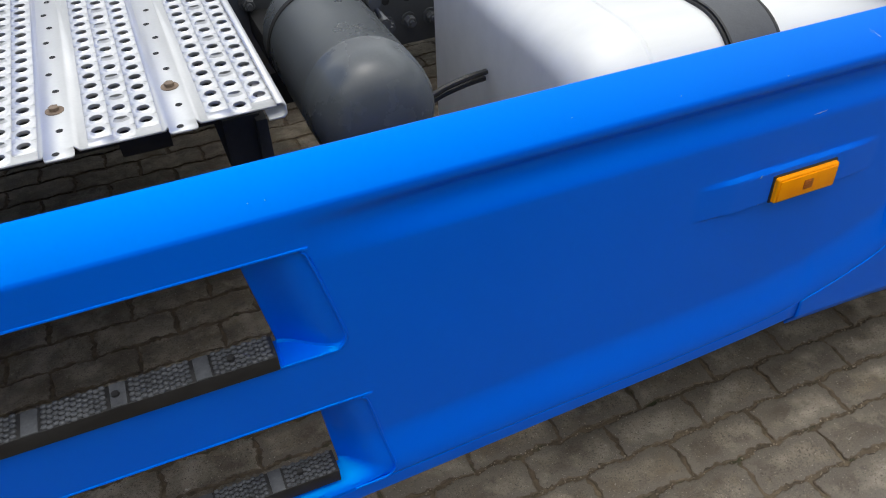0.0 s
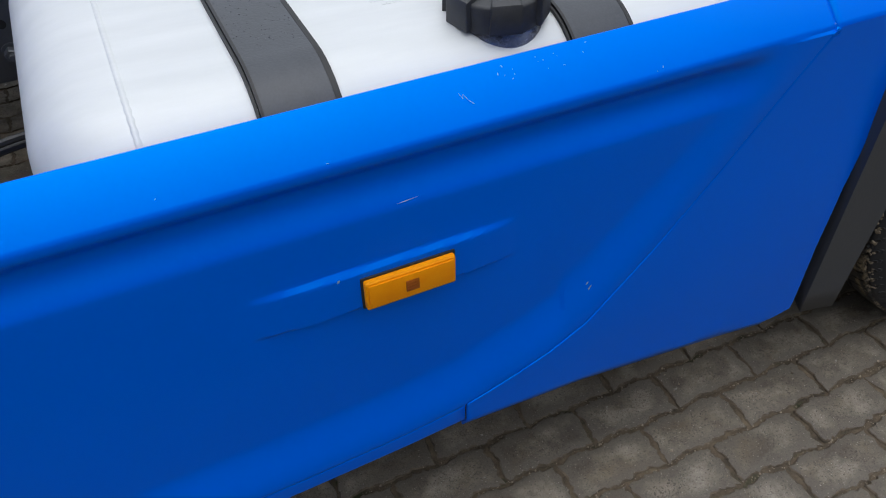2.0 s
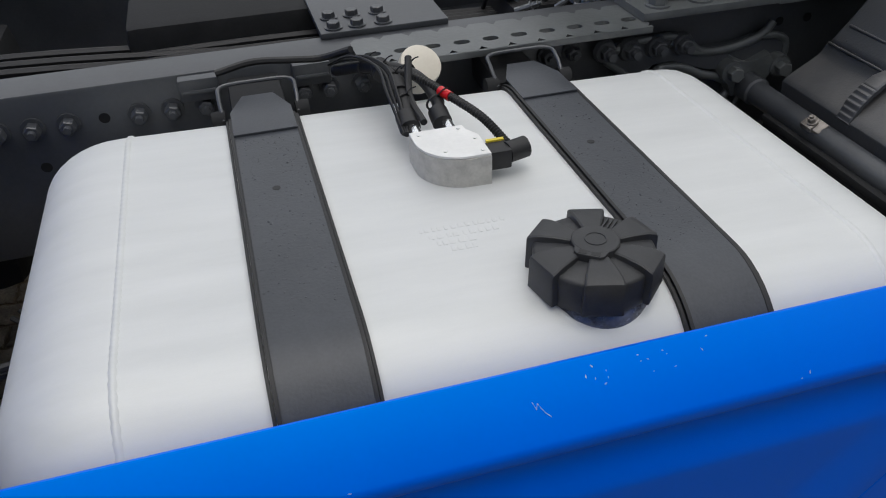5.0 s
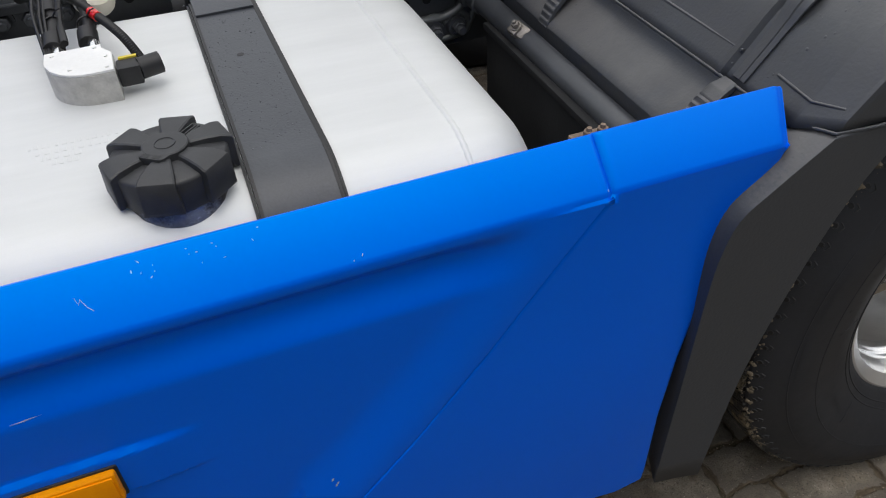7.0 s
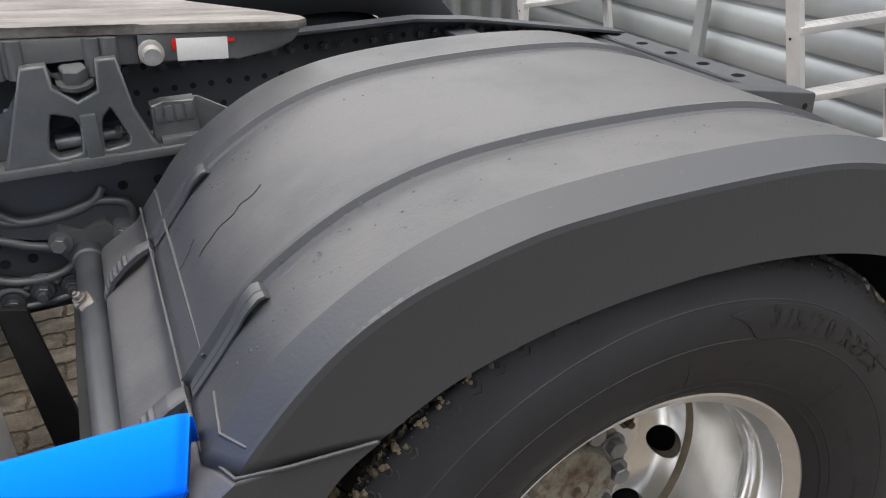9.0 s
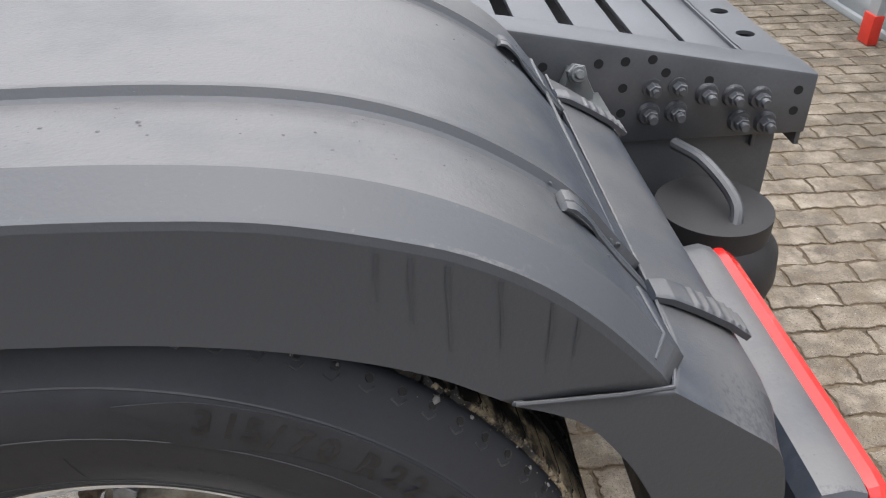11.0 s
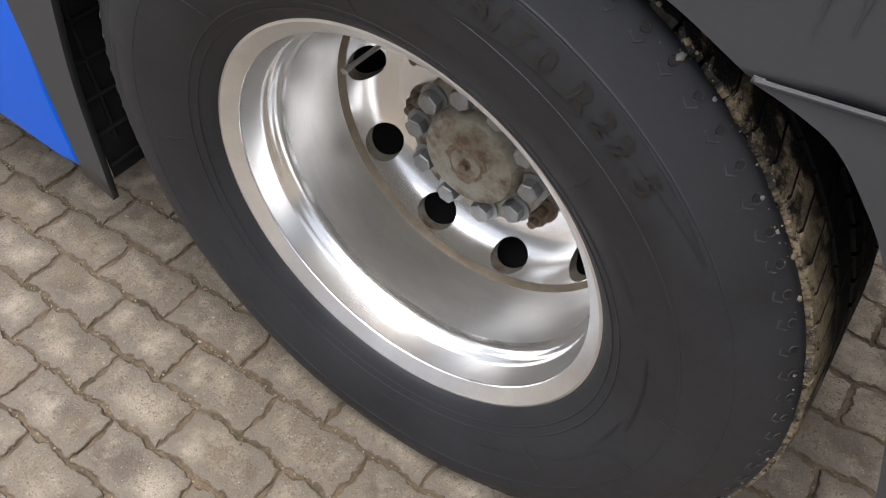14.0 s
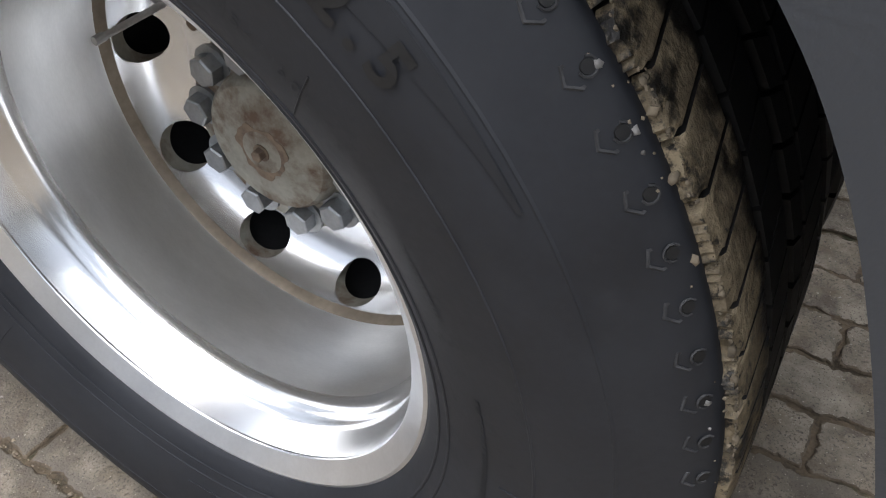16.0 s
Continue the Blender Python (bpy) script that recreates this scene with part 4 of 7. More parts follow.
chassis = part("chassis_frame", frame_rail(-1), FRAME, truck, "dark grey painted steel chassis rails with bolts")
part("far_rail", frame_rail(1), FRAME, chassis)
YW = CENTRE - 0.44

# bolts along the near rail
bm = bmesh.new()
hexbolt(bm, (0, 0, 0), (0, -1, 0), 0.0125, 0.022)
BOLT_ME = finish(bm, "rail_bolt", FRAME)
bm = bmesh.new()
rod(bm, (0, 0, 0), (0, -0.007, 0), 0.0215, 0.019, seg=20)
hexbolt(bm, (0, -0.006, 0), (0, -1, 0), 0.0132, 0.017, True, False)
for k in range(4):
    rod(bm, (0, -0.020 - 0.004 * k, 0), (0, -0.0235 - 0.004 * k, 0), 0.0086, 0.0076, seg=12)
BIG_ME = finish(bm, "bracket_bolt", FRAME)
# flat dark disc: the shade inside a drilled hole put into the colour
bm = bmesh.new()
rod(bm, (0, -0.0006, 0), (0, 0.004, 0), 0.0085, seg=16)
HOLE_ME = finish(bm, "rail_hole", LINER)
row1 = [-2.35, -2.30, -2.20, -2.15, -2.06, -2.01, -1.956, -1.905, -1.856, -1.805, -1.701, -1.651, -1.60, -1.446, -1.404, -1.349, -1.024, -0.978]
for x in row1:
    put("rail_bolt", BOLT_ME, chassis, pose(x, YW, 0.871))
for x in (-1.98, -1.93, -1.753, -1.30, -1.25, -0.56, -0.50):
    put("rail_hole", HOLE_ME, chassis, pose(x, YW, 0.871))
for x in (-1.70, -1.55, -1.45, -0.62, -0.56):
    put("rail_hole", HOLE_ME, chassis, pose(x, YW, 0.817))
for x, z in ((-1.857, 0.803), (-1.808, 0.803), (-1.857, 0.753), (-1.808, 0.753), (-2.206, 0.706), (-2.202, 0.806), (-1.70, 0.753), (-1.70, 0.704)):
    put("rail_hole", HOLE_ME, chassis, pose(x, YW, z))
for x, z in ((-1.857, 0.702), (-1.808, 0.704), (-2.144, 0.806), (-2.226, 0.779), (-2.206, 0.756), (-1.757, 0.704)):
    put("rail_bolt", BOLT_ME, chassis, pose(x, YW, z))
for x, z in ((0.508, 0.875), (0.559, 0.837), (0.657, 0.839), (0.704, 0.841), (0.752, 0.843), (0.779, 0.818), (0.705, 0.792), (0.707, 0.744), (1.03, 0.775), (1.03, 0.735), (0.86, 0.80), (0.45, 0.88), (0.40, 0.86), (0.35, 0.86)):
    put("rail_hole", HOLE_ME, chassis, pose(x, YW, z))
for x, z in ((0.758, 0.791), (0.805, 0.792), (0.758, 0.742), (0.808, 0.744), (0.86, 0.775), (0.91, 0.77), (0.96, 0.765), (0.93, 0.72), (0.98, 0.715)):
    put("rail_bolt", BIG_ME if z < 0.78 else BOLT_ME, chassis, pose(x, YW, z))
# far rail, inner face
for i in range(34):
    x = -0.75 + i * 0.05
    put("rail_bolt" if i % 3 else "rail_hole", BOLT_ME if i % 3 else HOLE_ME, chassis, pose(x, CENTRE + 0.432, 0.868 if x < 0.5 else 0.868 - (x - 0.5) * 0.17))
    if x < 0.6:
        put("rail_hole", HOLE_ME, chassis, pose(x + 0.02, CENTRE + 0.432, 0.80))
        put("rail_hole", HOLE_ME, chassis, pose(x - 0.005, CENTRE + 0.432, 0.74))

# clamp blocks on the rail
for x in (-1.605, -1.43):
    bm = bmesh.new()
    box(bm, x - 0.03, x + 0.03, YW - 0.022, YW, 0.885, 0.922, 0.004)
    box(bm, x - 0.026, x + 0.026, YW - 0.026, YW, 0.898, 0.905, 0.002)
    part("rail_clamp", bm, FRAME, chassis)

# slotted angle bar along the rail top
bm = bmesh.new()
x0, x1, y0, y1, z = -1.361, -0.876, 0.688, 0.800, 0.935
cells = 10
w = (x1 - x0) / cells
for i in range(cells):
    cx = x0 + (i + 0.5) * w
    outer, inner = [], []
    for k in range(24):
        a = 2 * math.pi * k / 24
        inner.append((cx + 0.009 * math.cos(a) + (0.0045 if math.cos(a) > 0 else -0.0045), (y0 + y1) / 2 - 0.015 + 0.0085 * math.sin(a)))
        s = max(abs(math.cos(a)) / (w / 2), abs(math.sin(a)) / ((y1 - y0) / 2))
        outer.append((cx + math.cos(a) / s, (y0 + y1) / 2 + math.sin(a) / s))
    lp = [[Vector((u, v, zz)) for u, v in o] for o, zz in ((outer, z), (inner, z), (inner, z - 0.006))]
    rings(bm, lp, True)
box(bm, x0, x1, y0 - 0.0015, y0 + 0.005, z - 0.011, z - 0.0005, 0.001)
part("slotted_angle", bm, CAST, chassis, "grey angle bar with oval slots")

# cross member at the rear end
bm = bmesh.new()
zt = 0.802
n = 6
w = 0.86 / n
for i in range(n):
    cy = 0.79 + (i + 0.5) * w
    outer, inner = [], []
    for k in range(24):
        a = 2 * math.pi * k / 24
        inner.append((1.016 + 0.019 * math.cos(a), cy + 0.019 * math.sin(a)))
        s = max(abs(math.cos(a)) / 0.043, abs(math.sin(a)) / (w / 2))
        outer.append((1.016 + math.cos(a) / s, cy + math.sin(a) / s))
    rings(bm, [[Vector((u, v, zz)) for u, v in o] for o, zz in ((outer, zt), (inner, zt), (inner, zt - 0.008))], True)
box(bm, 1.052, 1.062, 0.79, 1.65, 0.66, 0.8015, 0.002)
box(bm, 0.968, 0.976, 0.79, 1.65, 0.66, 0.8005, 0.002)
part("cross_member", bm, FRAME, chassis)
for x in (0.46, 0.58, 0.70, 0.82, 0.93):
    bm = bmesh.new()
    z = rail_top(x) - 0.034
    box(bm, x - 0.040, x + 0.040, 0.80, 1.64, z - 0.012, z, 0.004)
    part("cover_slat", bm, FRAME, chassis)
# dark sheet added below the slats so that their gaps read as shade
bm = bmesh.new()
box(bm, 0.38, 0.90, 0.80, 1.64, 0.70, 0.712, 0.003)
part("slat_tray", bm, LINER, chassis)

# suspension bracket with the three-sided opening
bm = bmesh.new()
outer = [(-0.93, 0.862), (-0.88, 0.884), (-0.78, 0.884), (-0.73, 0.848), (-0.66, 0.850), (-0.60, 0.864), (-0.55, 0.85), (-0.555, 0.80), (-0.62, 0.76), (-0.645, 0.715), (-0.665, 0.693), (-0.775, 0.688), (-0.83, 0.74), (-0.88, 0.82)]
hole = [(-0.825, 0.81), (-0.815, 0.822), (-0.795, 0.824), (-0.765, 0.818), (-0.73, 0.80), (-0.70, 0.79), (-0.675, 0.775), (-0.668, 0.762), (-0.672, 0.750), (-0.69, 0.742), (-0.715, 0.738), (-0.76, 0.742), (-0.79, 0.755), (-0.81, 0.785)]
yb = YW - 0.026
fo = [Vector((u, yb + 0.02, v)) for u, v in outer]
f1 = [Vector(((u * 0.93 + h[0] * 0.07), yb, (v * 0.93 + h[1] * 0.07))) for (u, v), h in zip(outer, hole)]
f2 = [Vector(((u * 0.2 + h[0] * 0.8), yb, (v * 0.2 + h[1] * 0.8))) for (u, v), h in zip(outer, hole)]
f3 = [Vector((u, yb + 0.024, v)) for u, v in hole]
rings(bm, [fo, f1, f2, f3], True)
bracket = part("suspension_bracket", bm, FRAME, chassis, "dark cast suspension bracket", 25)
bm = bmesh.new()
prism(bm, [(u, v) for u, v in hole], 0.004, Matrix(((1, 0, 0, 0), (0, 0, 1, yb + 0.018), (0, 1, 0, 0), (0, 0, 0, 1))))
web = part("bracket_web", bm, FRAME, bracket)
for x, z in ((-0.772, 0.768), (-0.728, 0.770), (-0.776, 0.806)):
    put("rail_hole", HOLE_ME, web, pose(x, yb + 0.0168, z))
bm = bmesh.new()
ring = [Vector((u * 0.04 + h * 0.96, yb - 0.001, v * 0.04 + g * 0.96)) for (u, v), (h, g) in zip(outer, hole)]
hose(bm, ring + ring[:2], 0.0078, 10, 4)
rim_line = [Vector((u * 0.93 + h * 0.07, yb + 0.002, v * 0.93 + g * 0.07)) for (u, v), (h, g) in zip(outer, hole)]
hose(bm, rim_line + rim_line[:2], 0.0072, 10, 4)
hose(bm, [(u, yb + 0.002, v) for u, v in ((-0.80, 0.872), (-0.775, 0.860), (-0.745, 0.846), (-0.70, 0.842), (-0.665, 0.845), (-0.63, 0.852), (-0.605, 0.866), (-0.592, 0.884))], 0.0078, 10, 4)
for cx, cz, a0, a1 in ((-0.774, 0.702, 20, 170), (-0.724, 0.716, 20, 160), (-0.676, 0.716, 10, 150)):
    hose(bm, [(cx + 0.026 * math.cos(radians(q)), yb - 0.001, cz + 0.026 * math.sin(radians(q))) for q in np.linspace(a0, a1, 6)], 0.0060, 8, 3)
part("cast_bead", bm, CAST, bracket, "raised edges of the casting", 40)
for x, z in ((-0.926, 0.874), (-0.879, 0.871), (-0.828, 0.870), (-0.777, 0.868), (-0.774, 0.702), (-0.724, 0.716), (-0.676, 0.716)):
    put("bracket_bolt", BIG_ME, bracket, pose(x, yb, z))
bm = bmesh.new()
for lx, lz in ((-0.674, 0.806), (-0.574, 0.803)):
    hexbolt(bm, (lx, yb - 0.02, lz), (-0.2, -1, 0.1), 0.0135, 0.026, True, False)
    rod(bm, (lx, yb + 0.02, lz), (lx, yb - 0.022, lz), 0.0215, seg=20)
prism(bm, [(-0.69, 0.80), (-0.675, 0.832), (-0.64, 0.815), (-0.60, 0.832), (-0.575, 0.80), (-0.615, 0.775), (-0.62, 0.755), (-0.665, 0.755)], 0.03, Matrix(((1, 0, 0, 0), (0, 0, 1, yb - 0.02), (0, 1, 0, 0), (0, 0, 0, 1))), 0.006)
part("casting_lug", bm, CAST, bracket)

# round tube that carries the mudguard, with a pale clamp
bm = bmesh.new()
rod(bm, (-0.640, 0.755, 0.776), (-0.627, -0.005, 0.766), 0.0215, seg=28)
lathe(bm, [(0.020, 0.735), (0.026, 0.732), (0.026, 0.700), (0.022, 0.697)], (-0.639, 0.7755), 28)
tube = part("mudguard_tube", bm, FRAME, chassis)
bm = bmesh.new()
m = pose(-0.646, 0.531, 0.792, 8, -28, 8)
box(bm, -0.013, 0.012, -0.020, 0.020, -0.008, 0.004, 0.005, m)
box(bm, -0.016, 0.004, -0.006, 0.018, -0.006, 0.008, 0.005, m)
hexbolt(bm, m @ Vector((-0.002, 0.004, 0.008)), m.to_3x3() @ Vector((0, 0, 1)), 0.007, 0.010)
part("pale_clamp", bm, GREASE, tube, "pale corroded clamp with bolt")
bm = bmesh.new()
for dx in (0.0, 0.018):
    hexbolt(bm, (-0.782 + dx, 0.062, 0.884), (0, 0, 1), 0.007, 0.010)
box(bm, -0.800, -0.752, 0.045, 0.080, 0.874, 0.883, 0.003)
part("rusty_fixing", bm, RUST, skirt, "rust-stained fixing bolts behind the skirt")
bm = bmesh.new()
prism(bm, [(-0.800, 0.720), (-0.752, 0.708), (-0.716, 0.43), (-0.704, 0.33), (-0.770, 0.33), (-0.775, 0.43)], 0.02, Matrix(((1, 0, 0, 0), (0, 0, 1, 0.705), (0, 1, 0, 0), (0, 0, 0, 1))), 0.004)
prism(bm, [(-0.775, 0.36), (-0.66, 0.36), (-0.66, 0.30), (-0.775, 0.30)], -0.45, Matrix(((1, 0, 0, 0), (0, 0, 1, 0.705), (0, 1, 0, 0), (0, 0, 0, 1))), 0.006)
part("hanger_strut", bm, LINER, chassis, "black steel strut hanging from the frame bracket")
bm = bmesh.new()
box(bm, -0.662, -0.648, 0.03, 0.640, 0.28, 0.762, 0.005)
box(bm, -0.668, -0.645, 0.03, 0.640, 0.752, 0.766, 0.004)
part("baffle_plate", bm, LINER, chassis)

# mudguards ----------------------------------------------------------------
WC = (0.0, 0.466)


def polar_table(pts):
    th = [math.atan2(z - WC[1], x) for x, z in pts]
    rr = [math.hypot(x, z - WC[1]) for x, z in pts]
    o = np.argsort(th)
    th, rr = np.array(th)[o], np.array(rr)[o]
    def f(a):
        a = a if a <= math.pi / 2 else math.pi - a
        return float(np.interp(a, th, rr))
    return f


def smooth_table(pts, n=6):
    return [(p.x, p.z) for p in spline([(x, 0, z) for x, z in pts], n)]


TOPP = polar_table(smooth_table([(0, 1.085), (0.1, 1.083), (0.2, 1.075), (0.28, 1.058), (0.35, 1.031), (0.42, 0.990), (0.47, 0.950), (0.505, 0.908), (0.522, 0.888), (0.540, 0.866)]))
CRS = polar_table(smooth_table([(0, 1.0672), (0.1, 1.0655), (0.2, 1.058), (0.3, 1.0352), (0.35, 1.0175), (0.4, 0.990), (0.45, 0.949), (0.5, 0.896), (0.512, 0.878)]))
SID = polar_table(smooth_table([(0, 0.967), (0.1, 0.962), (0.2, 0.947), (0.3, 0.918), (0.375, 0.878)]))
aT, aS = math.atan2(0.400, 0.540), math.atan2(0.412, 0.375)
aC = math.atan2(0.412, 0.512)


def at(f, a, off=0.0):
    r = f(a) + off
    return WC[0] + r * math.cos(a), WC[1] + r * math.sin(a)


def guard_section(pT, pC, pS, nT, off=0.0):
    """Points across the guard: pT along the top, pC at the outer edge, pS at the lower edge of the side."""
    out = []
    def top(y, d):
        out.append(Vector((pT[0] + nT[0] * d, y, pT[1] + nT[1] * d)))
    top(0.672, -0.150)
    top(0.670, -0.004)
    top(0.664, 0.0)
    top(0.60, 0.001)
    for yc in (0.520, 0.135):
        top(yc + 0.022, 0.0030)
        top(yc + 0.010, 0.0050)
        top(yc + 0.005, -0.0028)
        top(yc - 0.002, -0.0052)
        top(yc - 0.014, -0.0046)
        top(yc - 0.028, -0.0024)
        top(yc - 0.052, 0.0)
        if yc > 0.5:
            top(0.33, 0.002)
    top(0.056, 0.0005)
    top(0.005, 0.0025)
    c = Vector((pC[0], -0.040, pC[1]))
    a = out[-1]
    out.append(a.lerp(c, 0.90))
    s = Vector((pS[0], -0.049, pS[1]))
    out.append(c.lerp(a, 0.02) + Vector((0, -0.0015, 0)))
    out.append(c.lerp(s, 0.06) + Vector((0, -0.002, 0)))
    out.append(c.lerp(s, 0.5))
    out.append(s)
    out.append(s + Vector((0, 0.012, 0.001)))
    return out


CLIP_REAR = (0.105, 0.530)
top_at = curve(*zip(*smooth_table([(0.35, 1.031), (0.42, 0.990), (0.47, 0.950), (0.505, 0.908), (0.522, 0.888), (0.540, 0.866)])))


def make_guard(parent_thing, name="mudguard"):
    loops = []
    n = 72
    for i in range(n + 1):
        u = i / n
        t, c, s = (a + (math.pi - 2 * a) * u for a in (aT, aC, aS))
        pT = at(TOPP, t)
        loops.append(guard_section(pT, at(CRS, c), at(SID, s), (math.cos(t), math.sin(t))))
    bm = bmesh.new()
    rings(bm, loops, False)
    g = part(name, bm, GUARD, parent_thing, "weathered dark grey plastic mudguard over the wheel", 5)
    sol = g.modifiers.new("thickness", "SOLIDIFY")
    sol.thickness, sol.offset = 0.005, -1
    low_t = smooth_table([(0.540, 0.868), (0.567, 0.853), (0.60, 0.833), (0.632, 0.810), (0.651, 0.785), (0.659, 0.74), (0.661, 0.6), (0.660, 0.45), (0.658, 0.30)], 4)
    low_in = smooth_table([(0.540, 0.868), (0.551, 0.850), (0.582, 0.831), (0.6125, 0.811), (0.6145, 0.795), (0.614, 0.74), (0.613, 0.6), (0.615, 0.45), (0.617, 0.30)], 4)
    low_c = smooth_table([(0.5135, 0.8755), (0.545, 0.853), (0.59, 0.820), (0.628, 0.788), (0.645, 0.74), (0.652, 0.68), (0.657, 0.58), (0.663, 0.45), (0.672, 0.27)], 4)
    low_front = smooth_table([(0.377, 0.8755), (0.405, 0.858), (0.431, 0.834), (0.463, 0.785), (0.493, 0.718), (0.523, 0.63), (0.551, 0.529), (0.568, 0.438), (0.592, 0.255)], 4)
    low_rear = smooth_table([(0.377, 0.8755), (0.41, 0.864), (0.442, 0.847), (0.470, 0.815), (0.497, 0.775), (0.525, 0.715), (0.560, 0.61), (0.595, 0.47), (0.628, 0.27)], 4)
    for sx, nm in ((-1, "front_section"), (1, "rear_section")):
        low_s = low_front if sx < 0 else low_rear
        loops = []
        for i, (a, b, c, e) in enumerate(zip(low_t, low_c, low_s, low_in)):
            j = min(i + 1, len(low_t) - 1)
            k = max(i - 1, 0)
            dx, dz = low_t[j][0] - low_t[k][0], low_t[j][1] - low_t[k][1]
            L = math.hypot(dx, dz)
            nrm = (-dz / L * sx, dx / L)
            sec = []
            for y, d in ((0.672, -0.03), (0.670, -0.002), (0.660, 0.0), (0.40, 0.0), (0.14, 0.0), (0.085, 0.0), (0.05, 0.0), (0.016, -0.003)):
                if y > 0.06 and sx < 0:
                    sec.append(Vector((e[0] * sx + nrm[0] * d, y, e[1] + nrm[1] * d)))
                    continue
                sec.append(Vector((a[0] * sx + nrm[0] * d, y, a[1] + nrm[1] * d)))
            pc = Vector((b[0] * sx, -0.042, b[1]))
            ps = Vector((c[0] * sx, -0.050, c[1]))
            sec += [sec[-1].lerp(pc, 0.92), pc + Vector((0, -0.002, 0)), pc.lerp(ps, 0.06) + Vector((0, -0.002, 0)), pc.lerp(ps, 0.5), ps, ps + Vector((0, 0.012, 0))]
            loops.append(sec)
        bm = bmesh.new()
        rings(bm, loops, False)
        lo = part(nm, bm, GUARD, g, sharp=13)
        sol = lo.modifiers.new("thickness", "SOLIDIFY")
        sol.thickness, sol.offset = 0.005, -1
        # raised lips at the joint
        bm = bmesh.new()
        hose(bm, [(sx * 0.5135, 0.655, 0.8995), (sx * 0.5135, 0.40, 0.8995), (sx * 0.5135, 0.140, 0.8990)], 0.0028, 8, 6)
        part("joint_lip", bm, GUARD, g)
        bm = bmesh.new()
        hose(bm, [(sx * 0.541, 0.665, 0.8695), (sx * 0.541, 0.40, 0.8695), (sx * 0.541, 0.10, 0.8695), (sx * 0.538, 0.02, 0.868), (sx * 0.516, -0.0415, 0.8770), (sx * 0.47, -0.0465, 0.8768), (sx * 0.38, -0.0500, 0.8770)], 0.0022, 8, 1)
        part("joint_lip", bm, GUARD, g)
        bm = bmesh.new()
        hose(bm, [(sx * 0.514, 0.070, 0.8985), (sx * 0.519, 0.004, 0.8965), (sx * 0.500, -0.030, 0.8990)], 0.0020, 8, 1)
        part("joint_lip", bm, GUARD, g)
        # rubber straps over the joint: a raised pull tab that tapers into a flat strip
        for yc in ((0.116, 0.506) if sx < 0 else CLIP_REAR):
            bm = bmesh.new()
            loops = []
            for x1, h, w, th in ((0.4400, 0.0010, 0.0150, 0.002), (0.4412, 0.0060, 0.0165, 0.004), (0.4470, 0.0095, 0.0175, 0.004), (0.4570, 0.0090, 0.0178, 0.0035), (0.4660, 0.0068, 0.0165, 0.003), (0.4750, 0.0030, 0.0145, 0.003), (0.4850, 0.0016, 0.0130, 0.003), (0.5000, 0.0013, 0.0120, 0.003), (0.5180, 0.0013, 0.0115, 0.003), (0.5330, 0.0013, 0.0112, 0.003)):
                z1 = top_at(x1) + h * 0.8
                x2 = x1 + h * 0.6
                loops.append([Vector((sx * x2, yc - w, z1 - 0.0006)), Vector((sx * (x2 + 0.0006), yc - w * 0.35, z1 + 0.0006)), Vector((sx * (x2 - 0.0008), yc - w * 0.25, z1 - 0.0010)), Vector((sx * (x2 + 0.0006), yc - w * 0.15, z1 + 0.0006)), Vector((sx * x2, yc + w, z1)), Vector((sx * (x2 - th * 0.6), yc + w, z1 - th * 0.8)), Vector((sx * (x2 - th * 0.6), yc - w, z1 - th * 0.8))])
            rings(bm, loops, True, True, True)
            part("upper_clip", bm, GUARD, g, "rubber strap clip over the joint")
        for yc, drift in (((0.122, -0.01), (0.517, -0.01)) if sx < 0 else ((0.10, 0.015), (0.585, 0.015))):
            bm = bmesh.new()
            loops = []
            pts = [(0.540, 0.872, 0.0, 0.013), (0.560, 0.866, 0.2, 0.016), (0.582, 0.852, 0.45, 0.0165), (0.602, 0.834, 0.7, 0.0165), (0.617, 0.806, 1.0, 0.015)]
            if sx > 0:
                pts = [(0.540, 0.874, 0.0, 0.015), (0.560, 0.869, 0.2, 0.018), (0.592, 0.851, 0.45, 0.0185), (0.628, 0.828, 0.7, 0.0185), (0.657, 0.803, 1.0, 0.017)]
            for k in range(61):
                u = k / 60
                x1, z1, w = (float(np.interp(u, [p[2] for p in pts], [p[q] for p in pts])) for q in (0, 1, 3))
                y = yc + drift * u
                h = 0.0026 * (0.5 - 0.5 * math.cos((u - 0.38) * 2 * math.pi * 10)) if u > 0.38 else 0.0012
                loops.append([Vector((sx * x1, y - w, z1)), Vector((sx * (x1 + h * 0.5), y - w * 0.8, z1 + h)), Vector((sx * (x1 + h * 0.5), y + w * 0.8, z1 + h)), Vector((sx * x1, y + w, z1)), Vector((sx * (x1 - 0.004), y + w, z1 - 0.006)), Vector((sx * (x1 - 0.004), y - w, z1 - 0.006))])
            rings(bm, loops, True, True, True)
            part("ribbed_strap", bm, GUARD, g, "ribbed rubber tensioning strap")
    # black ribbed liner inside the front section
    bm = bmesh.new()
    rings(bm, [[Vector((-(x - 0.020), y, z - 0.01)) for y in np.linspace(-0.03, 0.66, 20)] for x, z in low_in[3:]], False)
    for k in range(9):
        z = 0.32 + k * 0.065
        x = float(np.interp(z, [p[1] for p in low_in][::-1], [p[0] for p in low_in][::-1])) - 0.026
        rod(bm, (-x, -0.03, z), (-x, 0.66, z), 0.004, seg=6)
    for y in np.linspace(-0.0, 0.6, 8):
        hose(bm, [(-(x - 0.025), float(y), z - 0.012) for x, z in low_in[5::5]], 0.004, 6, 3)
    part("inner_liner", bm, LINER, g, "black ribbed inner liner", 60)["kind"] = "stuff"
    return g


guard = make_guard(truck)
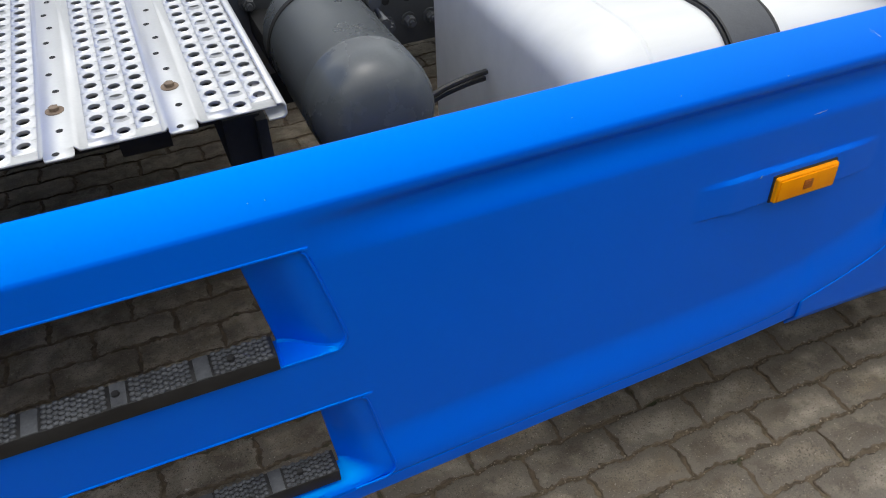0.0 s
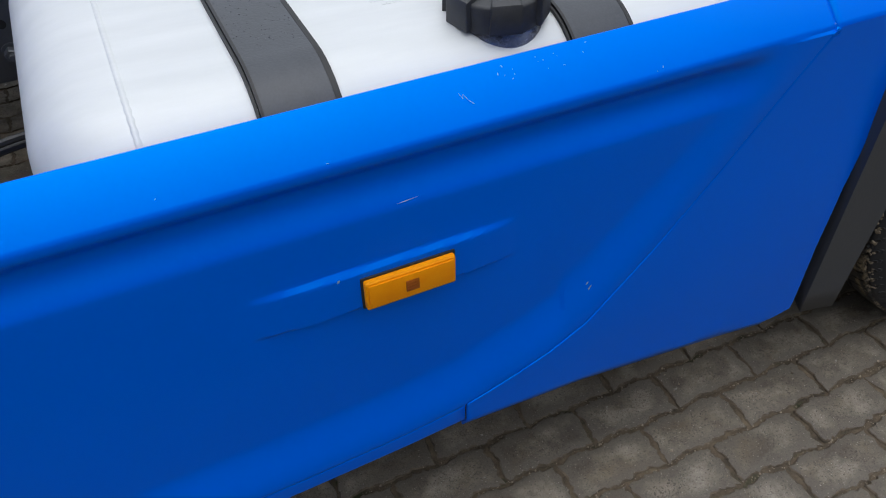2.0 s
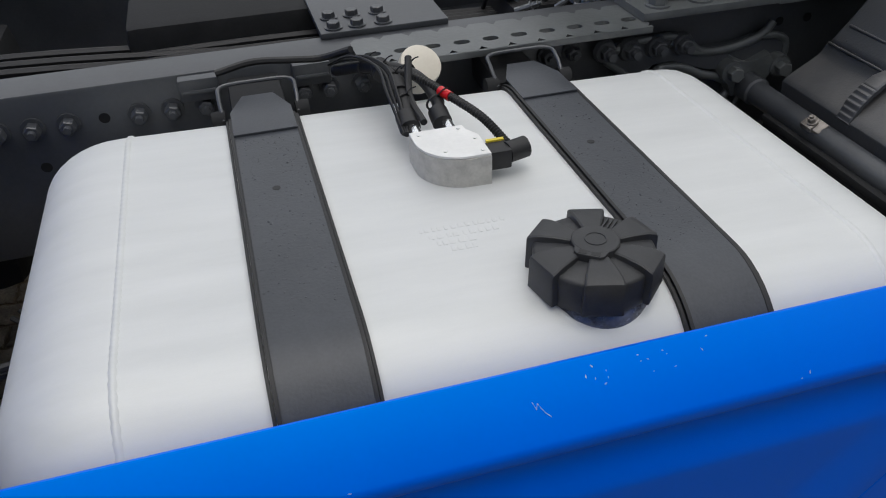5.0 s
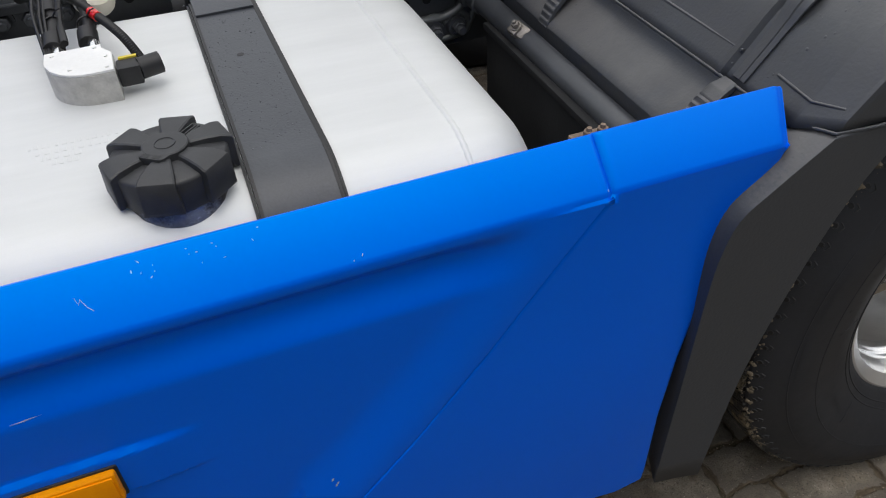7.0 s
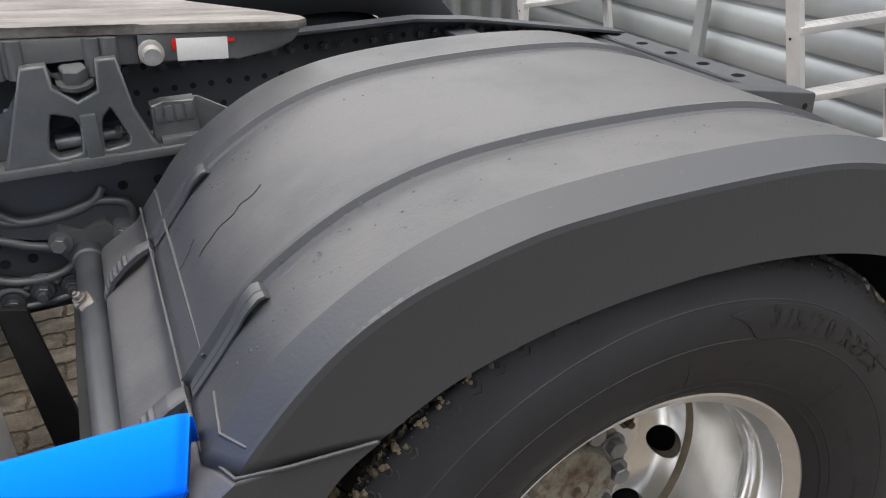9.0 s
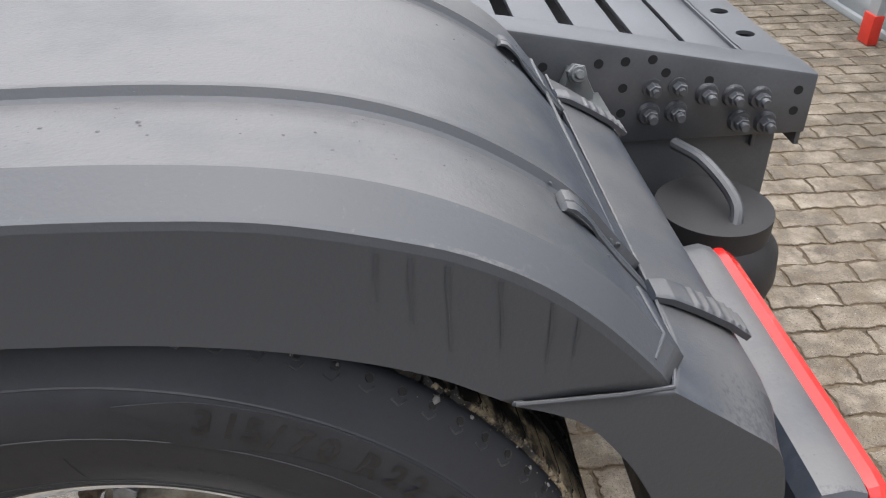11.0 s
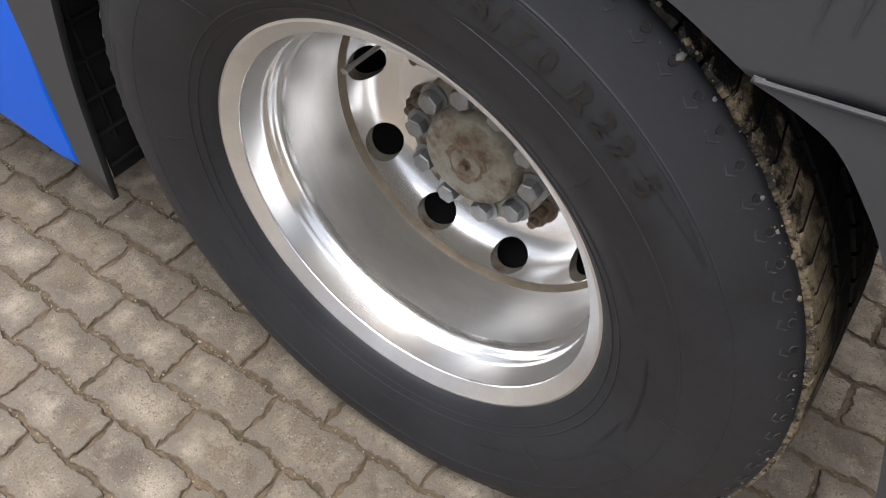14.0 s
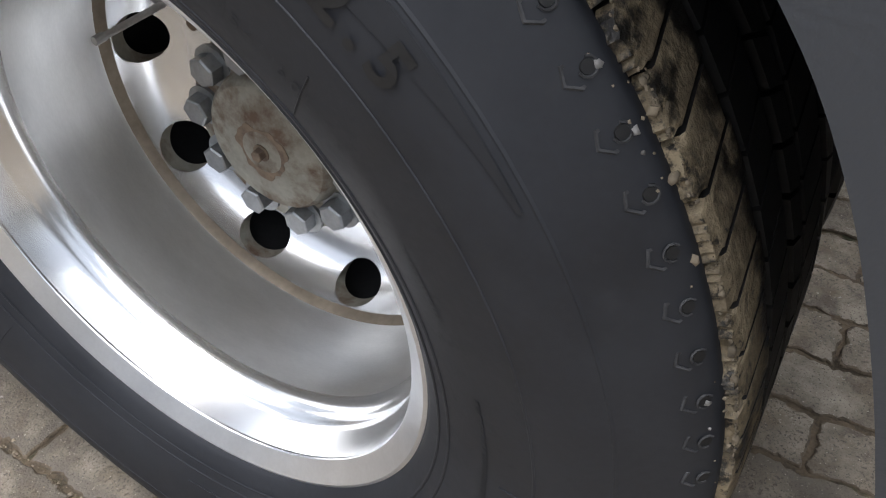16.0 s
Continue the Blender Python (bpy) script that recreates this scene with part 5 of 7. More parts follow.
# crack and scuffs in the guard
rng = random.Random(3)
bm = bmesh.new()
p = None
pts = []
for k in range(11):
    y = 0.314 + 0.0012 * k + rng.uniform(-0.004, 0.004)
    a = math.pi - (0.765 + k * 0.0175)
    x, z = at(TOPP, a, 0.0019)
    pts.append((x, y, z))
hose(bm, pts, 0.0012, 5, 3)
part("plastic_crack", bm, LINER, guard, "thin crack in the plastic")
bm = bmesh.new()
pts = []
for k in range(7):
    x, z = at(TOPP, math.pi - (0.695 + k * 0.012), 0.0016)
    pts.append((x, 0.345 + 0.003 * k + rng.uniform(-0.004, 0.004), z))
hose(bm, pts, 0.0009, 5, 3)
part("plastic_crack", bm, LINER, guard, "thin crack in the plastic")
bm = bmesh.new()
rod(bm, (-0.4915, 0.488, 0.9110), (-0.4945, 0.488, 0.9140), 0.0032, 0.0026, seg=12)
part("pale_screw", bm, WHITE, guard, "small pale screw head")
# dark runs of dirty water down the side
edge_at = curve([0, 0.1, 0.2, 0.3, 0.35, 0.4, 0.45, 0.5], [1.067, 1.065, 1.057, 1.034, 1.017, 0.990, 0.949, 0.896])
foot_at = curve([0, 0.1, 0.2, 0.3, 0.375, 0.5], [0.967, 0.962, 0.947, 0.918, 0.878, 0.80])
for x, length in ((0.2725, 0.042), (0.298, 0.059), (0.326, 0.079), (0.366, 0.063), (0.405, 0.06), (0.427, 0.036)):
    bm = bmesh.new()
    left, right = [], []
    hi, lo = edge_at(abs(x)), foot_at(abs(x))
    for k in range(11):
        u = k / 10
        z = hi - 0.009 - length * u
        y = -0.0428 - 0.0065 * (hi - z) / (hi - lo) - 0.0006
        w = 0.0017 * (1 - 0.6 * u) * (1 + 0.3 * math.sin(9 * u + x * 40))
        dx = 0.0010 * math.sin(4 * u + x * 31)
        left.append(bm.verts.new((x + dx - w, y, z)))
        right.append(bm.verts.new((x + dx + w, y, z)))
    for k in range(10):
        bm.faces.new((left[k], right[k], right[k + 1], left[k + 1]))
    part("water_run", bm, WETMARK, guard, "dark run of dirty water")
# beads of rain
bm = bmesh.new()
for k in range(800):
    a = rng.uniform(aT + 0.05, math.pi - aT - 0.05) if k % 2 else math.pi - (aT + abs(rng.gauss(0, 0.35)))
    if a < aT:
        continue
    y = rng.uniform(0.03, 0.64)
    x, z = at(TOPP, a, 0.0006)
    r = rng.choice((0.0008, 0.001, 0.0012, 0.0016, 0.0024))
    n = Vector((math.cos(a), 0, math.sin(a)))
    u, v, _ = axis_frame(n)
    c = Vector((x, y, z))
    l0 = [c + (u * math.cos(q) + v * math.sin(q)) * r for q in (math.pi / 3 * i for i in range(6))]
    top = bm.verts.new(c + n * r * 0.6)
    vs = [bm.verts.new(q) for q in l0]
    for i in range(6):
        bm.faces.new((vs[i], vs[(i + 1) % 6], top))
part("rain_drops", bm, GUARD, guard, "beads of rain and grit", 80)["kind"] = "stuff"

# wheels -------------------------------------------------------------------
RO = 0.511


def rest_on_ground(bm):
    """The loaded tyre is flat where it stands."""
    for v in bm.verts:
        if v.co.z < 0.012:
            v.co.z = 0.002 + 0.01 * math.exp((v.co.z - 0.012) / 0.02)


def make_tyre(name, y0, parent, detailed=True):
    """Tyre whose outer bead sits at y0 and which reaches inwards along y."""
    w = 0.235
    side = [(0.292, 0.004), (0.297, -0.006), (0.303, -0.012), (0.318, -0.022), (0.340, -0.033), (0.365, -0.0415), (0.392, -0.0455), (0.400, -0.0475), (0.415, -0.0475), (0.430, -0.0465), (0.447, -0.0425), (0.452, -0.0395), (0.465, -0.034), (0.478, -0.0280), (0.490, -0.0208), (0.4965, -0.0155), (0.5000, -0.0120), (0.5015, -0.0085), (0.5010, -0.0040), (0.4960, 0.0005)]
    inner = [(r, w - y) for r, y in side[::-1]]
    prof = [(r, y + y0) for r, y in side] + [(0.498, y0 + 0.02), (0.498, y0 + w - 0.02)] + [(r, y + y0) for r, y in inner]
    bm = bmesh.new()
    lathe(bm, prof, WC, 160)
    rest_on_ground(bm)
    ty = part(name, bm, TYRE, parent, "black 22.5 inch truck tyre, dusty, mud on the tread shoulder" if detailed else "", 30)
    nb = 96 if detailed else 44
    bands = [(-0.0035, 0.050, 0.024), (0.057, 0.098, 0.020), (0.105, 0.131, -0.012), (0.139, 0.191, 0.012), (0.199, 0.2475, -0.03)]
    ragged = random.Random(77)
    cuts = bmesh.new()
    for bi, (ya, yb, skew) in enumerate(bands):
        bm = bmesh.new()
        for i in range(nb):
            a0 = 2 * math.pi * i / nb + (0.05 if bi % 2 else 0)
            a1 = a0 + 2 * math.pi / nb * (0.94 if bi == 0 else 0.955)
            def pt(a, y, r):
                zig = 0.0045 * math.sin(a * nb) if 0 < bi < 4 else 0
                a = a + skew * (y - ya) / (yb - ya) * 1.6
                return Vector((WC[0] + r * math.cos(a), y0 + y + zig, WC[1] + r * math.sin(a)))
            edge = 0.500 if bi in (0, 4) else 0.490
            if bi == 0 and detailed:
                # ragged outer edge where the rubber is torn and caked
                steps = [k / 13 for k in range(14)]
                swell = ragged.uniform(0, 6)
                jag = [ragged.gauss(-0.0008, 0.0011) + 0.0017 * math.sin(swell + 5 * f) for f in steps]
                jag[0], jag[-1] = 0.007, 0.006
                lo = [pt(a0 + (a1 - a0) * f, ya + j, 0.4985) for f, j in zip(steps, jag)] + [pt(a1, yb, 0.491), pt(a0, yb, 0.491)]
                hi = [pt(a0 + 0.0012 + (a1 - a0 - 0.0024) * f, ya + j + 0.0012, RO - 0.0038 + ragged.uniform(-0.0006, 0.0006)) for f, j in zip(steps, jag)]
                mid = [pt(a0 + 0.0012 + (a1 - a0 - 0.0024) * f, ya + 0.009, RO - 0.0016 + ragged.uniform(-0.0005, 0.0003)) for f in steps]
                top = [pt(a0 + 0.0012 + (a1 - a0 - 0.0024) * f, yb - 0.002 - (0.005 if i % 2 else 0.0), RO) for f in steps]
                low = [bm.verts.new(v) for v in lo]
                rows = [[bm.verts.new(v) for v in line] for line in (hi, mid, top)]
                for u, v in zip(rows, rows[1:]):
                    for k in range(13):
                        bm.faces.new((u[k], u[k + 1], v[k + 1], v[k]))
                for k in range(13):
                    bm.faces.new((low[k], low[k + 1], rows[0][k + 1], rows[0][k]))
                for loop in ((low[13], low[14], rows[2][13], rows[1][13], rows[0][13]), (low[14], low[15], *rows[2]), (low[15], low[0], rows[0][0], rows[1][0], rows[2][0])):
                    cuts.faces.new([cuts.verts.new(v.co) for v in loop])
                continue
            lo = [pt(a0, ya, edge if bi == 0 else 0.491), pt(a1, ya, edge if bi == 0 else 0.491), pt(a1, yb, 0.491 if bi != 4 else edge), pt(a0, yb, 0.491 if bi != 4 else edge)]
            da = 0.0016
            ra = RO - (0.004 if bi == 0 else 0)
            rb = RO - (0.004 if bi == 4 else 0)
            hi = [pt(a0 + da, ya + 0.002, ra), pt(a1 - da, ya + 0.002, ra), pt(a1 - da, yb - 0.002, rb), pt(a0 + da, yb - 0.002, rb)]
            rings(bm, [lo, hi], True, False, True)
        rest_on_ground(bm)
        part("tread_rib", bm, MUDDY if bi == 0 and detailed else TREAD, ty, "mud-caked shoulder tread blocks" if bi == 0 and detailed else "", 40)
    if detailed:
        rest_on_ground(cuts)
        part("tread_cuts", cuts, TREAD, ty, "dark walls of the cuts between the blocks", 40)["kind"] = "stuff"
        # moulded ribs, shoulder pockets and marks
        bm = bmesh.new()
        for r, y in ((0.3155, -0.0215), (0.327, -0.0275), (0.4015, -0.0480), (0.4505, -0.0408)):
            lathe(bm, [(r - 0.0018, y0 + y + 0.0012), (r - 0.0006, y0 + y - 0.0001), (r + 0.0006, y0 + y - 0.0001), (r + 0.0018, y0 + y + 0.0012)], WC, 128)
        part("sidewall_ribs", bm, TYRE, ty, "", 40)
        bm = bmesh.new()
        pits = bmesh.new()
        for i in range(nb):
            a = 2 * math.pi * i / nb + 0.04
            def sp(r, da, lift=0.0):
                y = float(np.interp(r, [q[0] for q in side], [q[1] for q in side])) - lift
                return Vector((WC[0] + r * math.cos(a + da), y0 + y, WC[1] + r * math.sin(a + da)))
            hose(bm, [sp(0.4975, -0.018, 0.0), sp(0.4895, -0.019, 0.0002), sp(0.4845, -0.010, 0.0002), sp(0.4865, 0.006, 0.0002), sp(0.4965, 0.008, 0.0002)], 0.0012, 5, 1)
            c = sp(0.4945, -0.005)
            n = Vector((math.cos(a), -0.9, math.sin(a))).normalized()
            # each pit is a low dark disc, its shade put into the colour
            rod(pits, c - n * 0.002, c + n * 0.0008, 0.0040, 0.0034, seg=10)
            u, v, _ = axis_frame(n)
            hose(bm, [c + n * 0.0006 + (u * math.cos(q) + v * math.sin(q)) * 0.0046 for q in (math.pi / 5 * k for k in range(8))], 0.0008, 5, 1)
        part("notch_pits", pits, TREAD, ty, "", 40)["kind"] = "stuff"
        part("shoulder_notches", bm, WORN, ty, "scraped moulded notches", 40)["kind"] = "stuff"
    return ty


text_end = [0.0]


def arc_text(body, radius, size, a_start, y_of, parent, mat, up=0.0006, bold=0.0):
    """Raised characters set clockwise round the sidewall, each character its own turn."""
    verts, faces = [], []
    a = radians(a_start)
    for ch in body:
        cu = bpy.data.curves.new("glyph", "FONT")
        cu.body, cu.size, cu.align_x, cu.offset = ch, size, "LEFT", bold
        tmp = new("glyph", cu)
        me = bpy.data.meshes.new_from_object(tmp)
        wid = max((v.co.x for v in me.vertices), default=size * 0.2) + size * 0.2
        off = len(verts)
        for v in me.vertices:
            th = a - v.co.x / radius
            r = radius + v.co.y
            verts.append((WC[0] + r * math.cos(th), y_of(r) - up, WC[1] + r * math.sin(th)))
        faces += [tuple(off + i for i in p.vertices) for p in me.polygons]
        bpy.data.objects.remove(tmp)
        bpy.data.curves.remove(cu)
        bpy.data.meshes.remove(me)
        a -= wid / radius
    text_end[0] = math.degrees(a)
    me = bpy.data.meshes.new("sidewall_lettering")
    me.from_pydata(verts, [], faces)
    me.materials.append(mat)
    ob = put("sidewall_lettering", me, parent)
    return ob


wheel = tagged(new("rear_wheel", None), "polished alloy truck wheel with a worn hub")
wheel.parent = truck
outer_tyre = make_tyre("outer_tyre", 0.0, wheel)
SIDE_R = [0.292, 0.303, 0.318, 0.340, 0.365, 0.392, 0.400, 0.415, 0.430, 0.447, 0.465]
SIDE_Y = [0.004, -0.012, -0.022, -0.033, -0.0415, -0.0455, -0.0475, -0.0475, -0.0465, -0.0425, -0.034]
wall = lambda r: float(np.interp(r, SIDE_R, SIDE_Y))
bm = bmesh.new()
loops = []
for q in np.linspace(82.5, 30, 80):
    q = float(q)
    r0 = float(np.interp(q, [30, 48, 55, 64, 71, 76, 79.5, 82.5], [0.4435, 0.430, 0.417, 0.412, 0.402, 0.401, 0.424, 0.4345]))
    r1 = float(np.interp(q, [30, 60, 75, 82.5], [0.4465, 0.450, 0.4465, 0.4365]))
    c, s = math.cos(radians(q)), math.sin(radians(q))
    loops.append([Vector((WC[0] + r * c, wall(r) - lift, WC[1] + r * s)) for r, lift in [(r0, -0.001), (r0 + 0.0004, 0.0012)] + [(r0 + (r1 - r0) * k / 6, 0.0012) for k in range(1, 6)] + [(r1 - 0.0004, 0.0012), (r1, -0.001)]])
rings(bm, loops, False)
part("raised_panel", bm, LETTER, outer_tyre, "smooth darker raised panel", 30)
arc_text("315/70 ", 0.4185, 0.034, 74.3, wall, outer_tyre, TREAD, up=0.0022, bold=0.0009)
arc_text("R22.5", 0.4185, 0.034, text_end[0], wall, outer_tyre, TREAD, up=0.0022, bold=0.0009)
arc_text("315/70 R22.5", 0.357, 0.0145, 75.5, wall, outer_tyre, TYRE, up=0.0004)
arc_text("154/150L", 0.357, 0.0145, 53.0, wall, outer_tyre, TYRE, up=0.0004)
# plain bars for mouldings that cannot be read
bm = bmesh.new()
rng = random.Random(8)
for a0, a1, r, h in ((158, 170, 0.438, 0.004), (176, 188, 0.442, 0.004), (205, 214, 0.36, 0.004), (-25, -12, 0.352, 0.0035), (-12, 10, 0.360, 0.005), (20, 28, 0.352, 0.0035)):
    a = a0
    while a < a1:
        d = rng.uniform(0.25, 0.9)
        vs = [bm.verts.new((WC[0] + rr * math.cos(radians(q)), wall(rr) - 0.0007, WC[1] + rr * math.sin(radians(q)))) for q, rr in ((a, r), (a + d, r), (a + d, r + h), (a, r + h))]
        bm.faces.new(vs)
        a += d + 0.35
part("moulded_bars", bm, LETTER, outer_tyre)["kind"] = "stuff"
PANEL_LINE = [(-95, 0.345), (-82, 0.345), (-70, 0.349), (-58, 0.352), (-44, 0.354), (-33, 0.361), (-25, 0.362), (-22, 0.380), (-20, 0.401)]
bm = bmesh.new()
on_wall = lambda r, q: Vector((WC[0] + r * math.cos(radians(q)), wall(r) - 0.0002, WC[1] + r * math.sin(radians(q))))
for q, r0, r1 in ((43, 0.332, 0.379), (-3, 0.375, 0.424), (175, 0.335, 0.372), (218, 0.335, 0.375), (88, 0.335, 0.375), (130, 0.335, 0.375), (-48, 0.335, 0.375)):
    hose(bm, [on_wall(r0 + (r1 - r0) * k / 5, q + 0.25 * k) for k in range(6)], 0.0006, 5, 2)
hose(bm, [on_wall(r, q) for q, r in PANEL_LINE], 0.0011, 5, 3)
part("mould_lines", bm, TYRE, outer_tyre, "", 60)["kind"] = "stuff"
bm = bmesh.new()
rng = random.Random(31)
for k in range(90):
    q = rng.gauss(-92, 12)
    r0 = rng.uniform(0.306, 0.322)
    d, h = rng.uniform(0.06, 0.22), rng.uniform(0.004, 0.018)
    bm.faces.new([bm.verts.new((WC[0] + r * math.cos(radians(g)), wall(r) - 0.0006, WC[1] + r * math.sin(radians(g)))) for g, r in ((q, r0), (q + d, r0), (q + d * 0.7, r0 + h), (q + d * 0.2, r0 + h))])
part("scuff_marks", bm, SCUFF, outer_tyre, "pale scuffs beside the rim")["kind"] = "stuff"
rng = random.Random(19)
spots = []
heaps = [rng.uniform(-55, 78) for _ in range(110)] + [rng.uniform(105, 215) for _ in range(100)]
for k in range(2200):
    a = radians(rng.choice(heaps) + rng.gauss(0, 0.9))
    side_face = rng.random() < 0.12
    if side_face:
        r = rng.uniform(0.4935, 0.5055) if rng.random() < 0.3 else rng.gauss(0.5035, 0.0016)
        p = Vector((WC[0] + r * math.cos(a), float(np.interp(r, [0.490, 0.4975, 0.5025, 0.5055], [-0.0208, -0.0150, -0.0102, -0.0050])), WC[1] + r * math.sin(a)))
        n = (math.cos(a) * 0.6, -0.8, math.sin(a) * 0.6)
    else:
        r = RO - 0.0042
        p = Vector((WC[0] + r * math.cos(a), -0.0050 + abs(rng.gauss(0, 0.009)), WC[1] + r * math.sin(a)))
        n = (math.cos(a), -0.1, math.sin(a))
    if p.z > 0.01:
        spots.append((p, n, min(0.0042, 0.0006 * math.exp(abs(rng.gauss(0, 0.8)))) * (0.85 if side_face else 1.0)))
for k in range(150):
    q = 100 + 3.75 * (k % 31) + rng.gauss(0, 0.55)
    a = radians(q)
    r = rng.uniform(0.4965, 0.5045)
    p = Vector((WC[0] + r * math.cos(a), float(np.interp(r, [0.490, 0.4965, 0.5045], [-0.0208, -0.0155, -0.0080])), WC[1] + r * math.sin(a)))
    spots.append((p, (math.cos(a) * 0.6, -0.8, math.sin(a) * 0.6), rng.uniform(0.0018, 0.0058)))
part("mud_clods", lumps(spots, 0.5, 9), CLOD, outer_tyre, "dried mud on the tread shoulder", 60)["kind"] = "stuff"
spots = []
for k in range(26):
    q = rng.choice((rng.uniform(-50, -8), rng.uniform(-8, 62)))
    a = radians(q)
    r = rng.uniform(0.4945, 0.5030)
    p = Vector((WC[0] + r * math.cos(a), float(np.interp(r, [0.490, 0.4965, 0.5030], [-0.0208, -0.0155, -0.0095])), WC[1] + r * math.sin(a)))
    spots.append((p, (math.cos(a) * 0.6, -0.8, math.sin(a) * 0.6), rng.uniform(0.0014, 0.0032) * (1.7 if k % 9 == 0 else 1)))
part("torn_chips", lumps(spots, 0.7, 12), BARECHIP, outer_tyre, "pale torn bits at the tread edge", 60)["kind"] = "stuff"
bm = bmesh.new()
c0 = [(131.5, 0.318), (130.5, 0.334), (128.2, 0.337), (129.6, 0.322)]
bm.faces.new([bm.verts.new((WC[0] + r * math.cos(radians(q)), wall(r) - 0.0008, WC[1] + r * math.sin(radians(q)))) for q, r in c0])
part("chalk_mark", bm, LETTER, outer_tyre, "pale scuff mark")
make_tyre("inner_tyre", 0.352, wheel, False)

# polished rim: lip, barrel, dished disc with ten hand holes
bm = bmesh.new()
lathe(bm, [(0.2726, 0.0102), (0.2720, 0.0118), (0.2728, 0.0140), (0.2720, 0.018), (0.2668, 0.044), (0.2650, 0.0485), (0.2632, 0.0512), (0.2612, 0.0535), (0.2600, 0.0575), (0.2580, 0.0610), (0.2552, 0.0660), (0.2540, 0.073), (0.2537, 0.080)], WC, 160)
rim = part("rim", bm, POLISH, wheel, "polished alloy rim with round hand holes", 30)
bm = bmesh.new()
lathe(bm, [(0.2537, 0.080), (0.2536, 0.085), (0.2542, 0.12), (0.2546, 0.16), (0.2543, 0.18), (0.2535, 0.190), (0.2522, 0.1955), (0.2505, 0.198)], WC, 160)
part("rim_barrel", bm, BARREL, rim, "dull brushed well of the rim", 30)
bm = bmesh.new()
lathe(bm, [(0.290, 0.012), (0.2955, 0.006), (0.2975, 0.0), (0.2955, -0.0038), (0.292, -0.0045), (0.2745, 0.0085), (0.2726, 0.0102)], WC, 160)
part("rim_lip", bm, LIPMET, rim, "scuffed satin edge of the rim", 30)


# dished disc: a steep ring with the ten holes, then a flat face towards the hub
DISC = spline([(0.110, 0.280, 0), (0.140, 0.2785, 0), (0.165, 0.2765, 0), (0.188, 0.272, 0), (0.206, 0.265, 0), (0.219, 0.256, 0), (0.2285, 0.247, 0), (0.236, 0.236, 0), (0.2425, 0.222, 0), (0.2475, 0.208, 0), (0.2495, 0.2005, 0), (0.2518, 0.1985, 0)], 6)
ARC = [0.0]
for p, q in zip(DISC, DISC[1:]):
    ARC.append(ARC[-1] + (q - p).length)
DR, DY = [p.x for p in DISC], [p.y for p in DISC]
S_MID = float(np.interp(0.2355, DR, ARC))


def disc_point(u, v, turn):
    s = S_MID + u
    r, y = float(np.interp(s, ARC, DR)), float(np.interp(s, ARC, DY))
    a = turn + v / 0.236
    return Vector((WC[0] + r * math.cos(a), y, WC[1] + r * math.sin(a)))


bm = bmesh.new()
HR = 0.0325
bores = []
U0, U1, V1 = -S_MID, ARC[-1] - S_MID, 0.236 * math.pi / 10
for k in range(10):
    ac = radians(170.5 + 36 * k)
    n = 72
    hole, edge = [], []
    for i in range(n):
        th = 2 * math.pi * i / n
        dx, dy = math.cos(th), math.sin(th)
        hole.append((HR * dx, HR * dy))
        reach = min(U1 / dx if dx > 1e-9 else 9, U0 / dx if dx < -1e-9 else 9, V1 / abs(dy) if abs(dy) > 1e-9 else 9)
        edge.append((reach * dx, reach * dy))
    for corner in ((U0, -V1), (U0, V1), (U1, -V1), (U1, V1)):
        best = min(range(n), key=lambda i: math.hypot(edge[i][0] - corner[0], edge[i][1] - corner[1]))
        edge[best] = corner
    loops = []
    for f in (1.0, 0.88, 0.76, 0.64, 0.52, 0.4, 0.3, 0.2, 0.12, 0.05, 0.0):
        loops.append([disc_point(hx + (ex - hx) * f, hy + (ey - hy) * f, ac) for (hx, hy), (ex, ey) in zip(hole, edge)])
    inward = Vector((math.cos(ac) * 0.16, 0.987, math.sin(ac) * 0.16))
    loops.append([p + inward * 0.0012 for p in loops[-1]])
    rings(bm, loops, True)
    bores.append([loops[-1], [p + inward * 0.006 for p in loops[-1]], [p + inward * 0.019 for p in loops[-1]]])
part("wheel_disc", bm, POLISH, rim, "", 40)
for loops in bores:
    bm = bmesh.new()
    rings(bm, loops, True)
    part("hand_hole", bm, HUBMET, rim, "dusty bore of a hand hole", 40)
bm = bmesh.new()
lathe(bm, [(0.2478, 0.2055), (0.2500, 0.1975), (0.2528, 0.1925)], WC, 120)
part("grime_ring", bm, GRIME, rim, "brown grime in the joint of the rim")
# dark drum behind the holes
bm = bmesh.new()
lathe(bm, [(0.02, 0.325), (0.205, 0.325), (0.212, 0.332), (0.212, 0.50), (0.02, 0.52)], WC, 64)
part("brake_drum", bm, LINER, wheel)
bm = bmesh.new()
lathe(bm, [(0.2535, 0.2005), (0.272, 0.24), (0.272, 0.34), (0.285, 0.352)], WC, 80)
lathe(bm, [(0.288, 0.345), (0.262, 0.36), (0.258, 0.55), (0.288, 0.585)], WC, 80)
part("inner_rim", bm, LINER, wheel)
bm = bmesh.new()
a = radians(160)
rod(bm, (-0.203, 0.290, 0.541), (-0.207, 0.175, 0.540), 0.004, seg=10)
rod(bm, (-0.207, 0.176, 0.540), (-0.2075, 0.163, 0.540), 0.0052, seg=10)
part("valve_stem", bm, BRIGHT, wheel, "valve extension seen through a hand hole")

